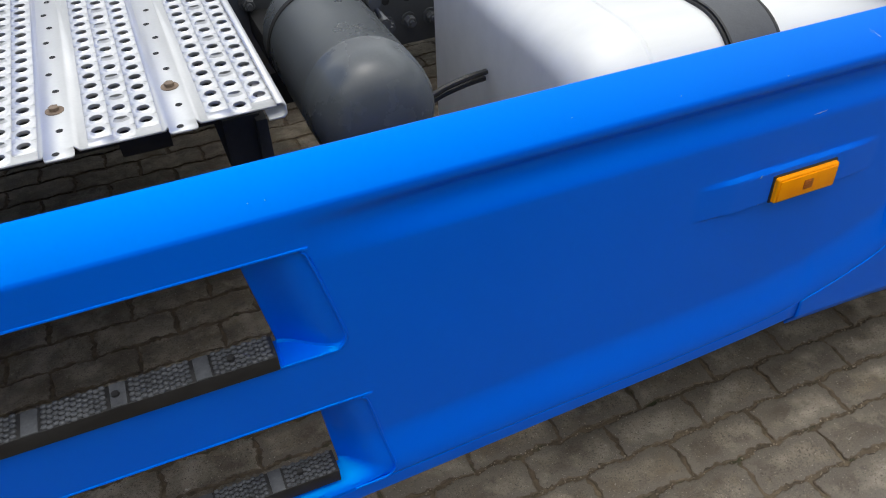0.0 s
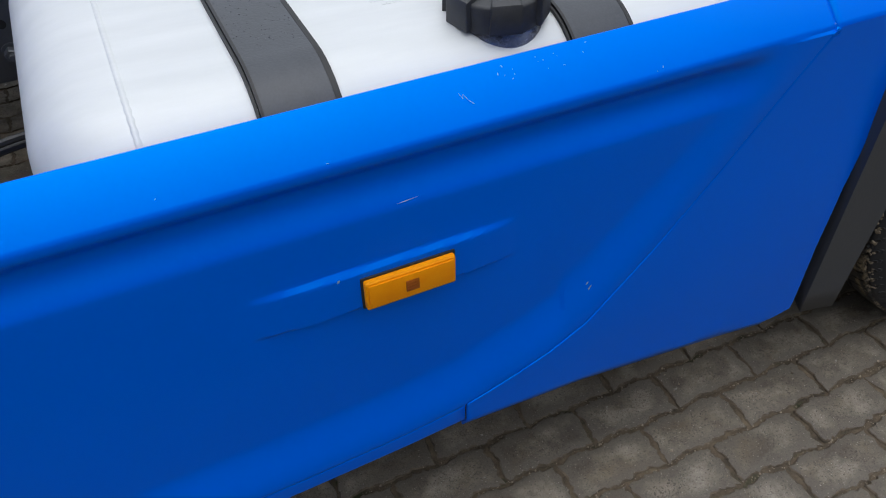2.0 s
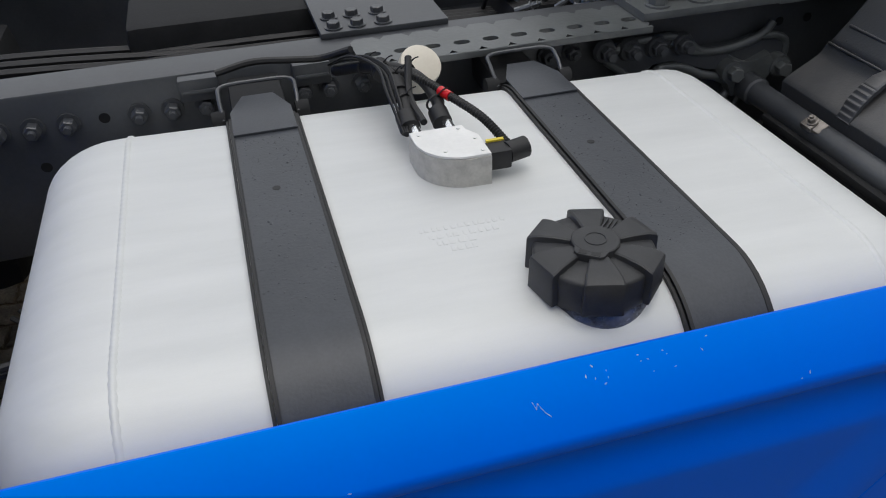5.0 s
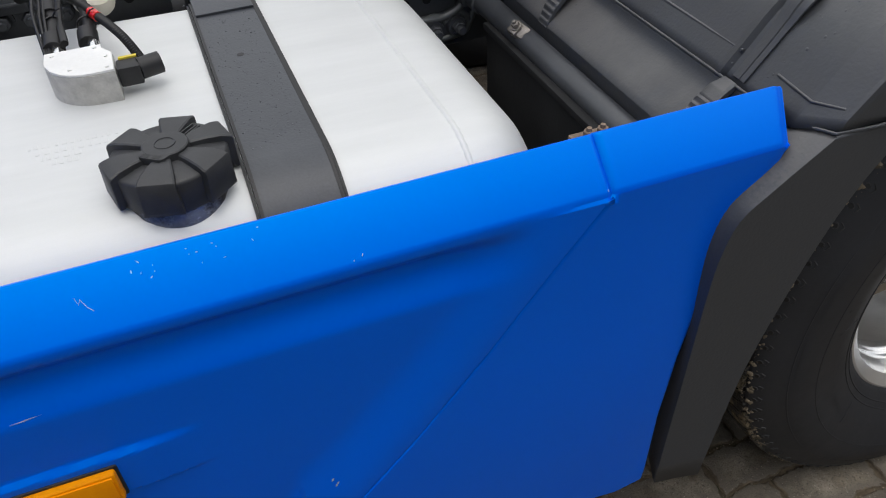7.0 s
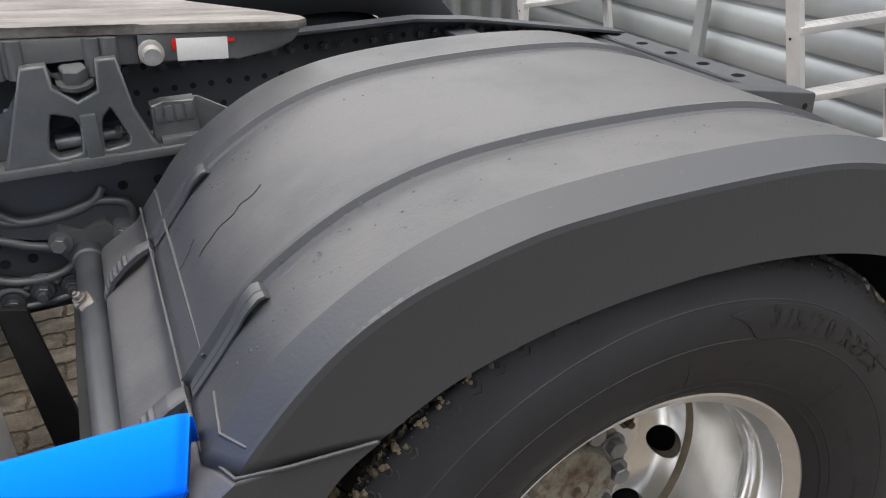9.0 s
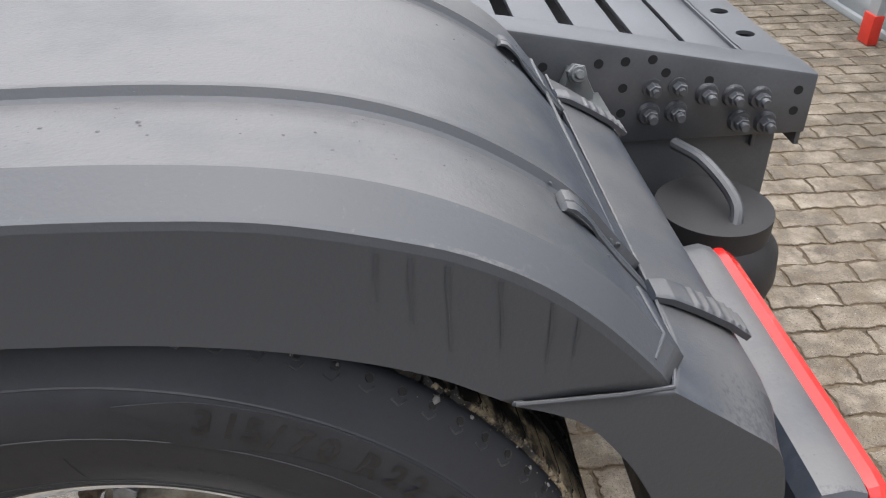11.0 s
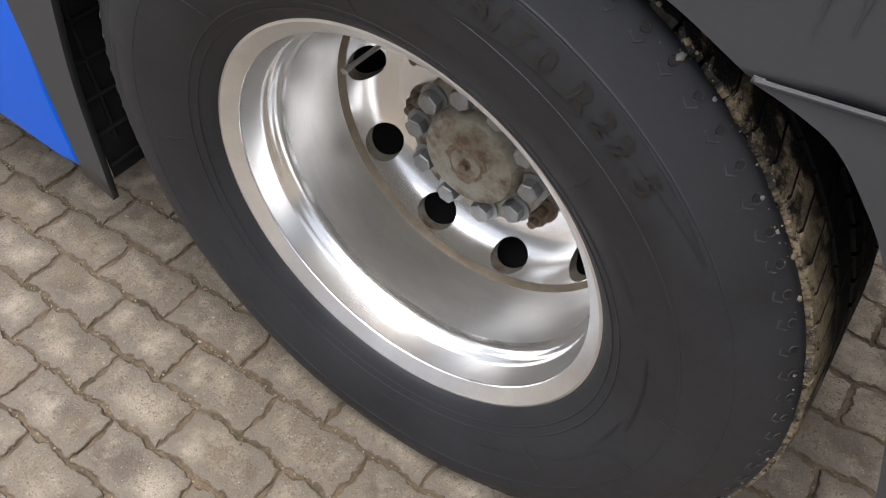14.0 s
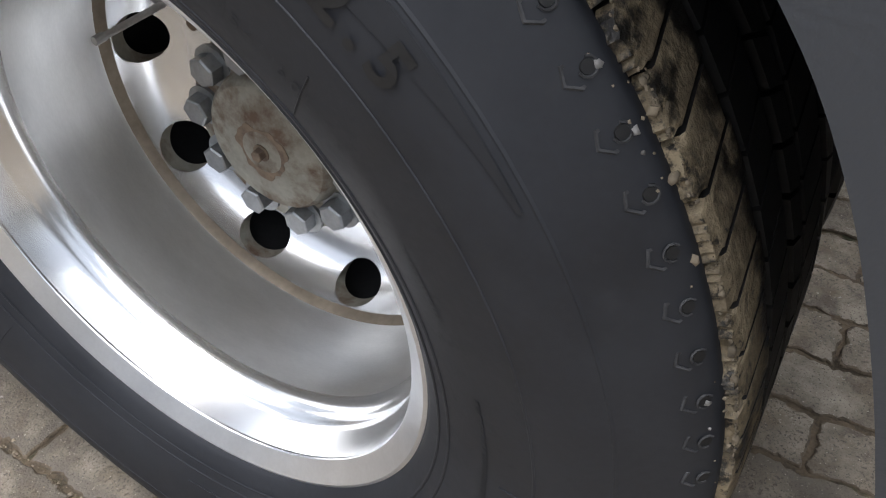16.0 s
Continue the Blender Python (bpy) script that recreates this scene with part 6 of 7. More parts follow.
bm = bmesh.new()
lathe(bm, [(0.02, 0.285), (0.114, 0.285), (0.114, 0.262), (0.114, 0.198), (0.1115, 0.193), (0.084, 0.1915), (0.078, 0.188), (0.074, 0.174), (0.070, 0.170), (0.052, 0.167), (0.036, 0.1645), (0.020, 0.163), (0.0004, 0.163)], WC, 72)
hub = part("wheel_hub", bm, HUBMET, wheel, "stained greenish-grey hub end with rust", 30)
bm = bmesh.new()
pts = []
for k in range(48):
    a = k * math.pi / 24
    r = 0.031 * (1 + 0.10 * math.sin(3 * a + 0.4) + 0.06 * math.sin(7 * a) + 0.04 * math.sin(13 * a + 1.0))
    pts.append((r * math.cos(a), r * math.sin(a)))
prism(bm, pts, 0.0008, Matrix(((1, 0, 0, WC[0]), (0, 0, -1, 0.1642), (0, 1, 0, WC[1]), (0, 0, 0, 1))))
hexbolt(bm, (WC[0], 0.1640, WC[1]), (0, -1, 0), 0.007, 0.010, True, False)
part("rust_patch", bm, RUST, hub, "rust-brown centre of the hub")
bm = bmesh.new()
hexbolt(bm, (0, 0, 0), (0, -1, 0), 0.0165, 0.022, True, False)
HB = finish(bm, "hub_bolt", BOLT)
for k in range(10):
    a = radians(171.5 + 36 * k)
    put("hub_bolt", HB, hub, pose(WC[0] + 0.0955 * math.cos(a), 0.193, WC[1] + 0.0955 * math.sin(a), 0, random.Random(k).uniform(0, 60), 0))
bm = bmesh.new()
hexbolt(bm, (0, 0, 0), (0, -1, 0), 0.0155, 0.030, True, True)
WN = finish(bm, "wheel_nut", RUST)
for k in range(10):
    a = radians(152 + 36 * k)
    put("wheel_nut", WN, rim, pose(WC[0] + 0.158 * math.cos(a), 0.2775, WC[1] + 0.158 * math.sin(a), 0, 17 * k, 0))

# far side: the same wheel and guard mirrored across the frame
flip = Matrix.Translation((0, 2 * CENTRE, 0)) @ Matrix.Diagonal((1, -1, 1, 1))
for src in (wheel, guard):
    made = {}
    for o in (src, *src.children_recursive):
        made[o] = o.copy()
        scene.collection.objects.link(made[o])
        if o is not src:
            made[o].parent = made[o.parent]
    made[src].matrix_basis = flip
bm = bmesh.new()
rod(bm, (0, 0.60, 0.466), (0, 1.84, 0.466), 0.07, seg=20)
lathe(bm, [(0.0004, 1.0), (0.12, 1.02), (0.20, 1.12), (0.21, 1.22), (0.20, 1.32), (0.12, 1.42), (0.0004, 1.44)], WC, 32)
part("rear_axle", bm, FRAME, truck)

# fifth-wheel coupling -------------------------------------------------------
TILT = pose(-0.25, 0, 1.113, 0, 4.1, 0)
bm = bmesh.new()
near = [(-0.62, 0.775), (-0.60, 0.75), (-0.26, 0.752), (-0.235, 0.742), (-0.02, 0.731), (0.02, 0.736), (0.038, 0.752), (0.034, 0.78), (-0.01, 0.83), (-0.13, 0.96), (-0.21, 1.08), (-0.21, 1.22)]
out = near + [(x, 2 * CENTRE - y) for x, y in near[::-1][1:]]
prism(bm, out, -0.016, TILT @ Matrix.Translation((0, 0, 0.016)), 0.004)
fifth = part("fifth_wheel", bm, GREASE, truck, "greasy scratched steel coupling plate")
bm = bmesh.new()
box(bm, -0.60, -0.24, 0.757, 0.777, -0.05, 0.0, 0.004, TILT)
prism(bm, [(-0.24, 0.0), (-0.24, -0.046), (-0.08, -0.045), (-0.02, -0.036), (0.012, -0.020), (0.026, 0.0)], 0.02, TILT @ Matrix(((1, 0, 0, 0), (0, 0, 1, 0.742), (0, 1, 0, 0), (0, 0, 0, 1))), 0.004)
box(bm, -0.47, -0.27, 0.745, 0.79, -0.062, -0.001, 0.008, TILT)
part("plate_skirt", bm, CAST, fifth, "dark grey painted edge")
for dx in (-0.45, -0.42, -0.31, -0.285):
    bm = bmesh.new()
    rod(bm, TILT @ Vector((dx, 0.750, -0.062)), TILT @ Vector((dx, 0.750, -0.003)), 0.0135, seg=16)
    part("edge_boss", bm, CAST, fifth)
bm = bmesh.new()
box(bm, -0.182, -0.100, 0.7385, 0.7420, -0.044, -0.008, 0.0006, TILT)
part("white_label", bm, WHITE, fifth, "plain white sticker")
bm = bmesh.new()
box(bm, -0.189, -0.183, 0.7375, 0.7415, -0.026, -0.008, 0.0004, TILT)
part("red_mark", bm, RED, fifth)
bm = bmesh.new()
box(bm, -0.10, -0.088, 0.7380, 0.7425, -0.016, -0.010, 0.0004, TILT)
part("red_mark", bm, RED, fifth)
bm = bmesh.new()
p = TILT @ Vector((-0.222, 0.745, -0.028))
rod(bm, p, p + Vector((0, -0.016, 0)), 0.020, seg=24)
rod(bm, p + Vector((0, -0.014, 0)), p + Vector((0, -0.034, -0.002)), 0.0145, 0.0135, seg=24)
part("pivot_pin", bm, BRIGHT, fifth, "bare metal pivot pin")

XZ = lambda y: Matrix(((1, 0, 0, 0), (0, 0, 1, y), (0, 1, 0, 0), (0, 0, 0, 1)))
bm = bmesh.new()
yb = 0.705
base = [(-0.885, 0.936), (-0.365, 0.936), (-0.365, 0.950), (-0.885, 0.950)]
prism(bm, base, 0.11, XZ(yb), 0.003)
pedestal = part("pedestal", bm, CAST, fifth, "cast steel coupling pedestal", 30)
A_OUT = [(-0.722, 0.945), (-0.712, 0.968), (-0.685, 1.041), (-0.664, 1.100), (-0.634, 1.100), (-0.632, 1.066), (-0.598, 1.038), (-0.562, 1.053), (-0.556, 1.100), (-0.532, 1.100), (-0.520, 1.018), (-0.500, 0.962), (-0.488, 0.945)]
A_L = [(-0.643, 1.034), (-0.607, 1.022), (-0.598, 1.006), (-0.604, 0.956), (-0.644, 0.952), (-0.659, 0.970)]
A_R = [(-0.568, 1.016), (-0.550, 1.034), (-0.528, 0.976), (-0.533, 0.960), (-0.577, 0.954), (-0.574, 1.000)]
put("a_frame", plate2d("a_frame", A_OUT, (A_L, A_R), 0.030, 0.004, CAST, 0.735), pedestal)
bm = bmesh.new()
prism(bm, [(-0.856, 0.950), (-0.769, 0.950), (-0.767, 1.017), (-0.777, 1.017)], 0.012, XZ(0.745), 0.003)
prism(bm, [(-0.769, 0.950), (-0.660, 0.950), (-0.655, 1.095), (-0.672, 1.080), (-0.684, 1.050), (-0.702, 1.025), (-0.735, 1.015), (-0.769, 1.013)], 0.012, XZ(0.765), 0.003)
prism(bm, [(-0.660, 0.950), (-0.520, 0.950), (-0.545, 1.095), (-0.650, 1.095)], 0.012, XZ(0.83), 0.003)
part("side_web", bm, CAST, pedestal)
bm = bmesh.new()
prism(bm, [(-0.494, 0.945), (-0.492, 1.016), (-0.470, 1.019), (-0.420, 1.019), (-0.418, 0.945)], 0.034, XZ(0.736), 0.004)
prism(bm, [(-0.420, 1.017), (-0.412, 1.017), (-0.348, 0.978), (-0.340, 0.945), (-0.424, 0.945)], 0.010, XZ(0.752), 0.003)
box(bm, -0.484, -0.420, 0.716, 0.740, 0.947, 0.962, 0.003)
part("end_block", bm, CAST, pedestal)
for k in range(4):
    bm = bmesh.new()
    box(bm, -0.4865 + k * 0.0165, -0.4745 + k * 0.0165, 0.7335, 0.7370, 0.985, 1.012, 0.001)
    part("cast_bar", bm, CAST, pedestal)
bm = bmesh.new()
box(bm, -0.600, -0.576, 0.708, 0.724, 0.938, 1.022, 0.003)
box(bm, -0.628, -0.555, 0.704, 0.726, 0.934, 0.952, 0.003)
part("centre_web", bm, CAST, pedestal)
bm = bmesh.new()
hexbolt(bm, (-0.594, 0.745, 1.066), (0, -0.3, 1), 0.021, 0.03, True, False)
prism(bm, [(-0.636, 1.105), (-0.628, 1.080), (-0.610, 1.066), (-0.578, 1.066), (-0.562, 1.080), (-0.556, 1.105)], 0.03, XZ(0.745), 0.004)
part("pivot_nut", bm, CAST, pedestal)
bm = bmesh.new()
rod(bm, (-0.645, 0.762, 0.968), (-0.600, 0.762, 0.969), 0.0135, seg=18)
rod(bm, (-0.580, 0.762, 0.970), (-0.552, 0.762, 0.971), 0.0110, seg=18)
hexbolt(bm, (-0.556, 0.762, 0.971), (1, 0, 0), 0.0125, 0.014, False, True)
part("cross_pin", bm, BOLT, pedestal)
for x in (-0.655, -0.575):
    bm = bmesh.new()
    box(bm, x, x + 0.044, 0.765, 0.80, 0.990, 1.022, 0.004)
    part("rubber_block", bm, RUBBER, pedestal)
for x in (-0.845, -0.765, -0.395, -0.375):
    bm = bmesh.new()
    hexbolt(bm, (x, yb + 0.03, 0.950), (0, 0, 1), 0.016, 0.016, True, False)
    part("base_bolt", bm, CAST, pedestal)
bm = bmesh.new()
box(bm, -0.885, -0.365, 1.63, 1.74, 0.936, 0.950, 0.003)
prism(bm, [(-0.735, 0.950), (-0.43, 0.950), (-0.515, 1.072), (-0.64, 1.072)], 0.03, XZ(1.67), 0.004)
part("far_pedestal", bm, CAST, fifth)
# catch handle and wires behind the coupling
bm = bmesh.new()
box(bm, -0.868, -0.855, 0.88, 0.90, 0.955, 1.03, 0.003)
part("release_lever", bm, WHITE, fifth, "pale release lever")
bm = bmesh.new()
box(bm, -0.72, -0.708, 0.86, 0.88, 0.955, 1.005, 0.003)
part("release_lever", bm, WHITE, fifth, "pale release lever")
rng = random.Random(21)
for row in range(3):
    bm = bmesh.new()
    for k in range(15):
        x, y, z = rng.uniform(-1.04, -0.80), 0.90 + 0.07 * row + rng.uniform(-0.02, 0.02), 0.905 + rng.uniform(0, 0.05)
        d = Vector((rng.uniform(-1, 1), -0.5, rng.uniform(0.0, 0.8)))
        hexbolt(bm, (x, y, z), d, rng.uniform(0.005, 0.008), rng.uniform(0.012, 0.022))
        rod(bm, (x, y, z), Vector((x, y, z)) - d.normalized() * 0.03, 0.0055, seg=8)
    part("air_fitting", bm, BOLT, truck, "cluster of bright metal air line fittings")["kind"] = "stuff"
bm = bmesh.new()
box(bm, -1.03, -0.86, 0.93, 1.10, 0.84, 0.905, 0.01)
valves = part("valve_block", bm, RUBBER, truck, "black valve block with plastic air lines")
for k in range(10):
    bm = bmesh.new()
    x, y = rng.uniform(-1.04, -0.82), rng.uniform(0.90, 1.05)
    hose(bm, [(x, y, 0.90), (x + rng.uniform(-0.05, 0.05), y, 0.945 + rng.uniform(0, 0.02)), (x + rng.uniform(-0.09, 0.09), y + 0.06, 0.92), (x + rng.uniform(-0.1, 0.1), y + 0.12, 0.85)], 0.0045, 6, 5)
    part("air_line", bm, RUBBER, valves)
for k in range(9):
    bm = bmesh.new()
    y = 0.93 + k * 0.012
    hose(bm, [(-2.6, y, 0.86 + 0.01 * (k % 3)), (-2.0, y + 0.02, 0.87 + 0.012 * ((k + 1) % 3)), (-1.5, y, 0.865 + 0.01 * (k % 3)), (-1.0, y + 0.03, 0.86)], 0.008, 6, 6)
    part("loom_cable", bm, RUBBER, truck, "black cable in a bundle between the rails")
bm = bmesh.new()
box(bm, -1.72, -1.38, 1.0, 1.30, 0.78, 0.93, 0.02)
# unseen gearbox block, added so that less light reaches the ground below
box(bm, -3.2, -2.0, 0.95, 1.52, 0.46, 0.82, 0.05)
rod(bm, (-1.35, 1.2, 0.75), (-0.2, 1.22, 0.52), 0.06, seg=20)
part("drive_gear", bm, LINER, truck, "dark unseen gearbox block, added to cut light, and prop shaft between the rails")
bm = bmesh.new()
box(bm, -1.40, -1.18, 0.84, 1.60, 0.925, 0.936, 0.003)
for x in (-1.375, -1.335, -1.29):
    for y in (0.86, 0.91):
        hexbolt(bm, (x, y, 0.936), (0, 0, 1), 0.011, 0.012, True, False)
part("bridge_plate", bm, FRAME, chassis)

# catwalk of perforated alloy -------------------------------------------------
ZC = 0.972
XE = -2.230
YF = 0.040
STEP = 0.0285
YB = YF + 0.0168 + STEP * 23
HW = 0.013


def hole_cell(bm, xc, cy, rx, ry, lift):
    """One cell of the plate: a punched hole with a turned-up rim."""
    outer, mid, inner, low = [], [], [], []
    for k in range(16):
        a = 2 * math.pi * k / 16
        c, s = math.cos(a), math.sin(a)
        q = max(abs(c) / HW, abs(s) / (STEP / 2))
        outer.append(Vector((xc + c / q, cy + s / q, ZC)))
        mid.append(Vector((xc + c * rx * 1.35, cy + s * ry * 1.35, ZC + 0.0003)))
        inner.append(Vector((xc + c * rx * 1.02, cy + s * ry * 1.02, ZC + lift)))
        low.append(Vector((xc + c * rx * 0.95, cy + s * ry * 0.95, ZC - 0.002)))
    rings(bm, [outer, mid, inner, low], True)


def plain(bm, x0, x1, y0, y1):
    bm.faces.new([bm.verts.new((u, v, ZC)) for u, v in ((x0, y0), (x1, y0), (x1, y1), (x0, y1))])


bm = bmesh.new()
rings(bm, [[Vector((u, yy, v)) for u, v in ((XE - 0.009, ZC), (XE - 0.003, ZC), (XE, ZC - 0.003), (XE, ZC - 0.013), (XE - 0.003, ZC - 0.016), (XE - 0.020, ZC - 0.016))] for yy in (YF, YB)], False)
catwalk = part("catwalk", bm, PLATE, truck, "perforated bright alloy catwalk plate", 30)
strips = []
planks = [catwalk]
# the front-most planks are unseen, added to shut out skylight below
for g in range(7):
    bm = bmesh.new()
    for ci in range(3):
        xc = -2.252 - 0.129 * g - 0.026 * ci
        y = YF + (0.00255 if ci == 1 else 0.0168)
        plain(bm, xc - HW, xc + HW, YF, y)
        n = 0
        while y + STEP <= YB + 1e-6:
            small = ci == 1 and n % 2 == 1
            hole_cell(bm, xc, y + STEP / 2, 0.0072, 0.0034 if small else 0.0072, 0.0034 if small else 0.0022)
            y += STEP
            n += 1
        if YB > y + 1e-5:
            plain(bm, xc - HW, xc + HW, y, YB)
    c = -2.3455 - 0.129 * g
    rib = [(c + 0.0285, ZC), (c + 0.0205, ZC), (c + 0.0145, ZC + 0.007), (c - 0.0135, ZC + 0.007), (c - 0.0195, ZC), (c - 0.0225, ZC)]
    rings(bm, [[Vector((u, yy, v)) for u, v in rib] for yy in (YF, YB)], False)
    tongue = [(0.0145, 0.0), (0.0155, -0.006), (0.0155, -0.018), (0.0145, -0.0215), (0.0115, -0.023), (-0.0115, -0.023), (-0.0145, -0.0215), (-0.0155, -0.018), (-0.0155, -0.006), (-0.0135, 0.0)]
    bm.faces.new([bm.verts.new((c + u, YF + v, ZC + 0.007)) for u, v in tongue])
    strips.append(c)
    planks.append(part("plank", bm, PLATE, catwalk, "", 30))
for ob in planks:
    sol = ob.modifiers.new("thickness", "SOLIDIFY")
    sol.thickness, sol.offset = 0.0025, -1
# unseen deck over the far half, added to keep light off the ground
bm = bmesh.new()
box(bm, -3.14, XE - 0.004, YB + 0.004, 2.16, ZC - 0.006, ZC, 0.002)
part("deck_plate", bm, PLATE, catwalk)
# dark discs on the ribs, coloured like the shade inside holes
bm = bmesh.new()
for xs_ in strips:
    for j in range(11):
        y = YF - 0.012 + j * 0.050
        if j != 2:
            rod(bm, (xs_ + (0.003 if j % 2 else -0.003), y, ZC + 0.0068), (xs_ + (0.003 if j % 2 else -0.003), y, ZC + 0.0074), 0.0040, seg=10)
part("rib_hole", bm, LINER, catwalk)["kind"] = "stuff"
for xs_ in strips[:2]:
    bm = bmesh.new()
    rod(bm, (xs_, YF + 0.088, ZC + 0.0070), (xs_, YF + 0.088, ZC + 0.0080), 0.0105, seg=20)
    hexbolt(bm, (xs_, YF + 0.088, ZC + 0.0078), (0, 0, 1), 0.006, 0.005, False, False)
    part("rusty_screw", bm, RUST, catwalk, "rust-stained screw")
bm = bmesh.new()
rod(bm, (-3.0, 0.16, 0.93), (-2.28, 0.16, 0.925), 0.022, seg=18)
rod(bm, (-2.42, 0.15, 0.925), (-2.36, 0.15, 0.925), 0.032, seg=18)
box(bm, -2.30, -2.25, 0.10, 0.55, 0.86, 0.935, 0.008)
box(bm, -2.26, -2.245, 0.09, 0.13, 0.70, 0.93, 0.004)
box(bm, -3.0, -2.25, 0.42, 0.47, 0.88, 0.935, 0.006)
part("catwalk_support", bm, LINER, catwalk)
# plate, screws and support take their final pitch and height together
PITCH = Matrix(((1.067, 0, 0, 0.1586), (0, 1.067, 0, 0.0529), (0, 0, 1.067, -0.0951), (0, 0, 0, 1)))
for ob in (catwalk, *catwalk.children):
    ob.data.transform(PITCH)

# air tank -----------------------------------------------------------------
AX, AZ = -2.057, 0.803
bm = bmesh.new()
prof = [(0.0004, 0.206), (0.030, 0.2075), (0.056, 0.213), (0.074, 0.222), (0.086, 0.234), (0.0935, 0.247), (0.098, 0.262), (0.100, 0.280), (0.100, 0.311), (0.1009, 0.313), (0.1009, 0.318), (0.100, 0.320), (0.100, 0.585), (0.096, 0.602), (0.084, 0.622), (0.05, 0.638), (0.0004, 0.642)]
lathe(bm, prof, (AX, AZ), 72)
air = part("air_tank", bm, AIRTANK, truck, "dark grey painted compressed air tank", 40)
bm = bmesh.new()
lathe(bm, [(0.1004, 0.529), (0.1022, 0.530), (0.1022, 0.541), (0.1004, 0.542)], (AX, AZ), 60)
part("tank_band", bm, LINER, air)
on_tank = lambda q, r, y: Vector((AX + r * math.cos(radians(q)), y, AZ + r * math.sin(radians(q))))
for q, y0, y1, r in ((34, 0.515, 0.560, 0.0115), (10, 0.515, 0.560, 0.0105)):
    bm = bmesh.new()
    rod(bm, on_tank(q, 0.113, y0), on_tank(q, 0.113, y1), r, seg=18)
    rod(bm, on_tank(q, 0.113, y0 - 0.001), on_tank(q, 0.113, y0 + 0.004), r * 0.6, seg=14)
    part("clamp_barrel", bm, FRAME, air)
bm = bmesh.new()
rod(bm, on_tank(34, 0.113, 0.533), on_tank(6, 0.114, 0.533), 0.0045, seg=10)
rod(bm, on_tank(62, 0.120, 0.590), on_tank(38, 0.116, 0.545), 0.0062, seg=10)
hexbolt(bm, on_tank(70, 0.103, 0.545), on_tank(70, 1, 0) - on_tank(70, 0, 0), 0.008, 0.010)
hexbolt(bm, on_tank(82, 0.103, 0.548), on_tank(82, 1, 0) - on_tank(82, 0, 0), 0.008, 0.010)
part("clamp_bolt", bm, FRAME, air)
bm = bmesh.new()
box(bm, AX - 0.09, AX + 0.06, 0.60, YW, 0.74, 0.79, 0.006)
part("tank_bracket", bm, LINER, air)
for dz, dy in ((0.0, 0.0), (-0.016, 0.008)):
    bm = bmesh.new()
    hose(bm, [(-2.06, 0.36 + dy, 0.655 + dz), (-2.0, 0.35 + dy, 0.705 + dz), (-1.956, 0.35 + dy, 0.738 + dz), (-1.912, 0.35 + dy, 0.762 + dz), (-1.86, 0.35 + dy, 0.774 + dz), (-1.82, 0.36 + dy, 0.772 + dz)], 0.0055, 8, 6)
    part("air_hose", bm, RUBBER, air)
bm = bmesh.new()
hose(bm, [(-1.93, 0.60, 0.66), (-1.915, 0.59, 0.655), (-1.905, 0.585, 0.668), (-1.912, 0.59, 0.68)], 0.004, 6, 6)
part("cable_loop", bm, RUBBER, air)

# tail lamp and air bag at the rear ---------------------------------------------
bm = bmesh.new()
loops = []
for y, s in ((-0.03, 0.80), (-0.02, 0.95), (0.0, 1.0), (0.40, 1.0), (0.43, 0.95), (0.445, 0.8)):
    loops.append([Vector((0.735 + dx * s, y, 0.620 + dz * s)) for dx, dz in ((-0.045, -0.085), (-0.045, 0.05), (-0.03, 0.072), (0.0, 0.078), (0.022, 0.07), (0.022, -0.085))])
rings(bm, loops, True, True, True)
tail = part("tail_lamp", bm, GUARD, truck, "dark housing with a red rear lamp lens")
bm = bmesh.new()
loops = []
for y, s in ((-0.028, 0.8), (-0.015, 0.96), (0.005, 1.0), (0.39, 1.0), (0.42, 0.95), (0.438, 0.8)):
    loops.append([Vector((0.773 + dx * s, y, 0.620 + dz * s)) for dx, dz in ((-0.016, -0.08), (-0.016, 0.070), (-0.004, 0.074), (0.012, 0.062), (0.02, 0.04), (0.02, -0.07))])
rings(bm, loops, True, True, True)
part("lens", bm, RED, tail, "red lamp lens")
bm = bmesh.new()
loops = []
for r, z in ((0.0004, 0.35), (0.09, 0.35), (0.115, 0.37), (0.125, 0.42), (0.115, 0.47), (0.125, 0.52), (0.12, 0.57), (0.10, 0.60), (0.10, 0.64), (0.0004, 0.645)):
    loops.append([Vector((0.84 + r * math.cos(a), 0.62 + r * math.sin(a), z)) for a in (2 * math.pi * i / 40 for i in range(40))])
rings(bm, loops, True)
bag = part("air_bag", bm, RUBBER, truck, "black rubber suspension air bag")
bm = bmesh.new()
hose(bm, [(0.80, 0.74, 0.70), (0.83, 0.66, 0.70), (0.86, 0.58, 0.66), (0.84, 0.54, 0.60)], 0.011, 10, 6)
part("air_pipe", bm, FRAME, bag)
# made-up block under the rail, added to fill a dark space over bright paving
bm = bmesh.new()
box(bm, 0.40, 1.02, 0.80, 0.86, 0.42, 0.684, 0.01)
part("suspension_beam", bm, FRAME, chassis)
bm = bmesh.new()
hexbolt(bm, (0.607, YW - 0.034, 0.838), (0, -1, 0.35), 0.0175, 0.026, False, False)
rod(bm, (0.607, YW - 0.056, 0.845), (0.607, YW - 0.068, 0.849), 0.0145, 0.0125, seg=18)
rod(bm, (0.607, YW - 0.068, 0.849), (0.607, YW - 0.076, 0.852), 0.0085, 0.0065, seg=14)
prism(bm, [(0.585, 0.80), (0.60, 0.84), (0.625, 0.84), (0.645, 0.80), (0.64, 0.76), (0.59, 0.76)], 0.035, XZ(YW - 0.036), 0.005)
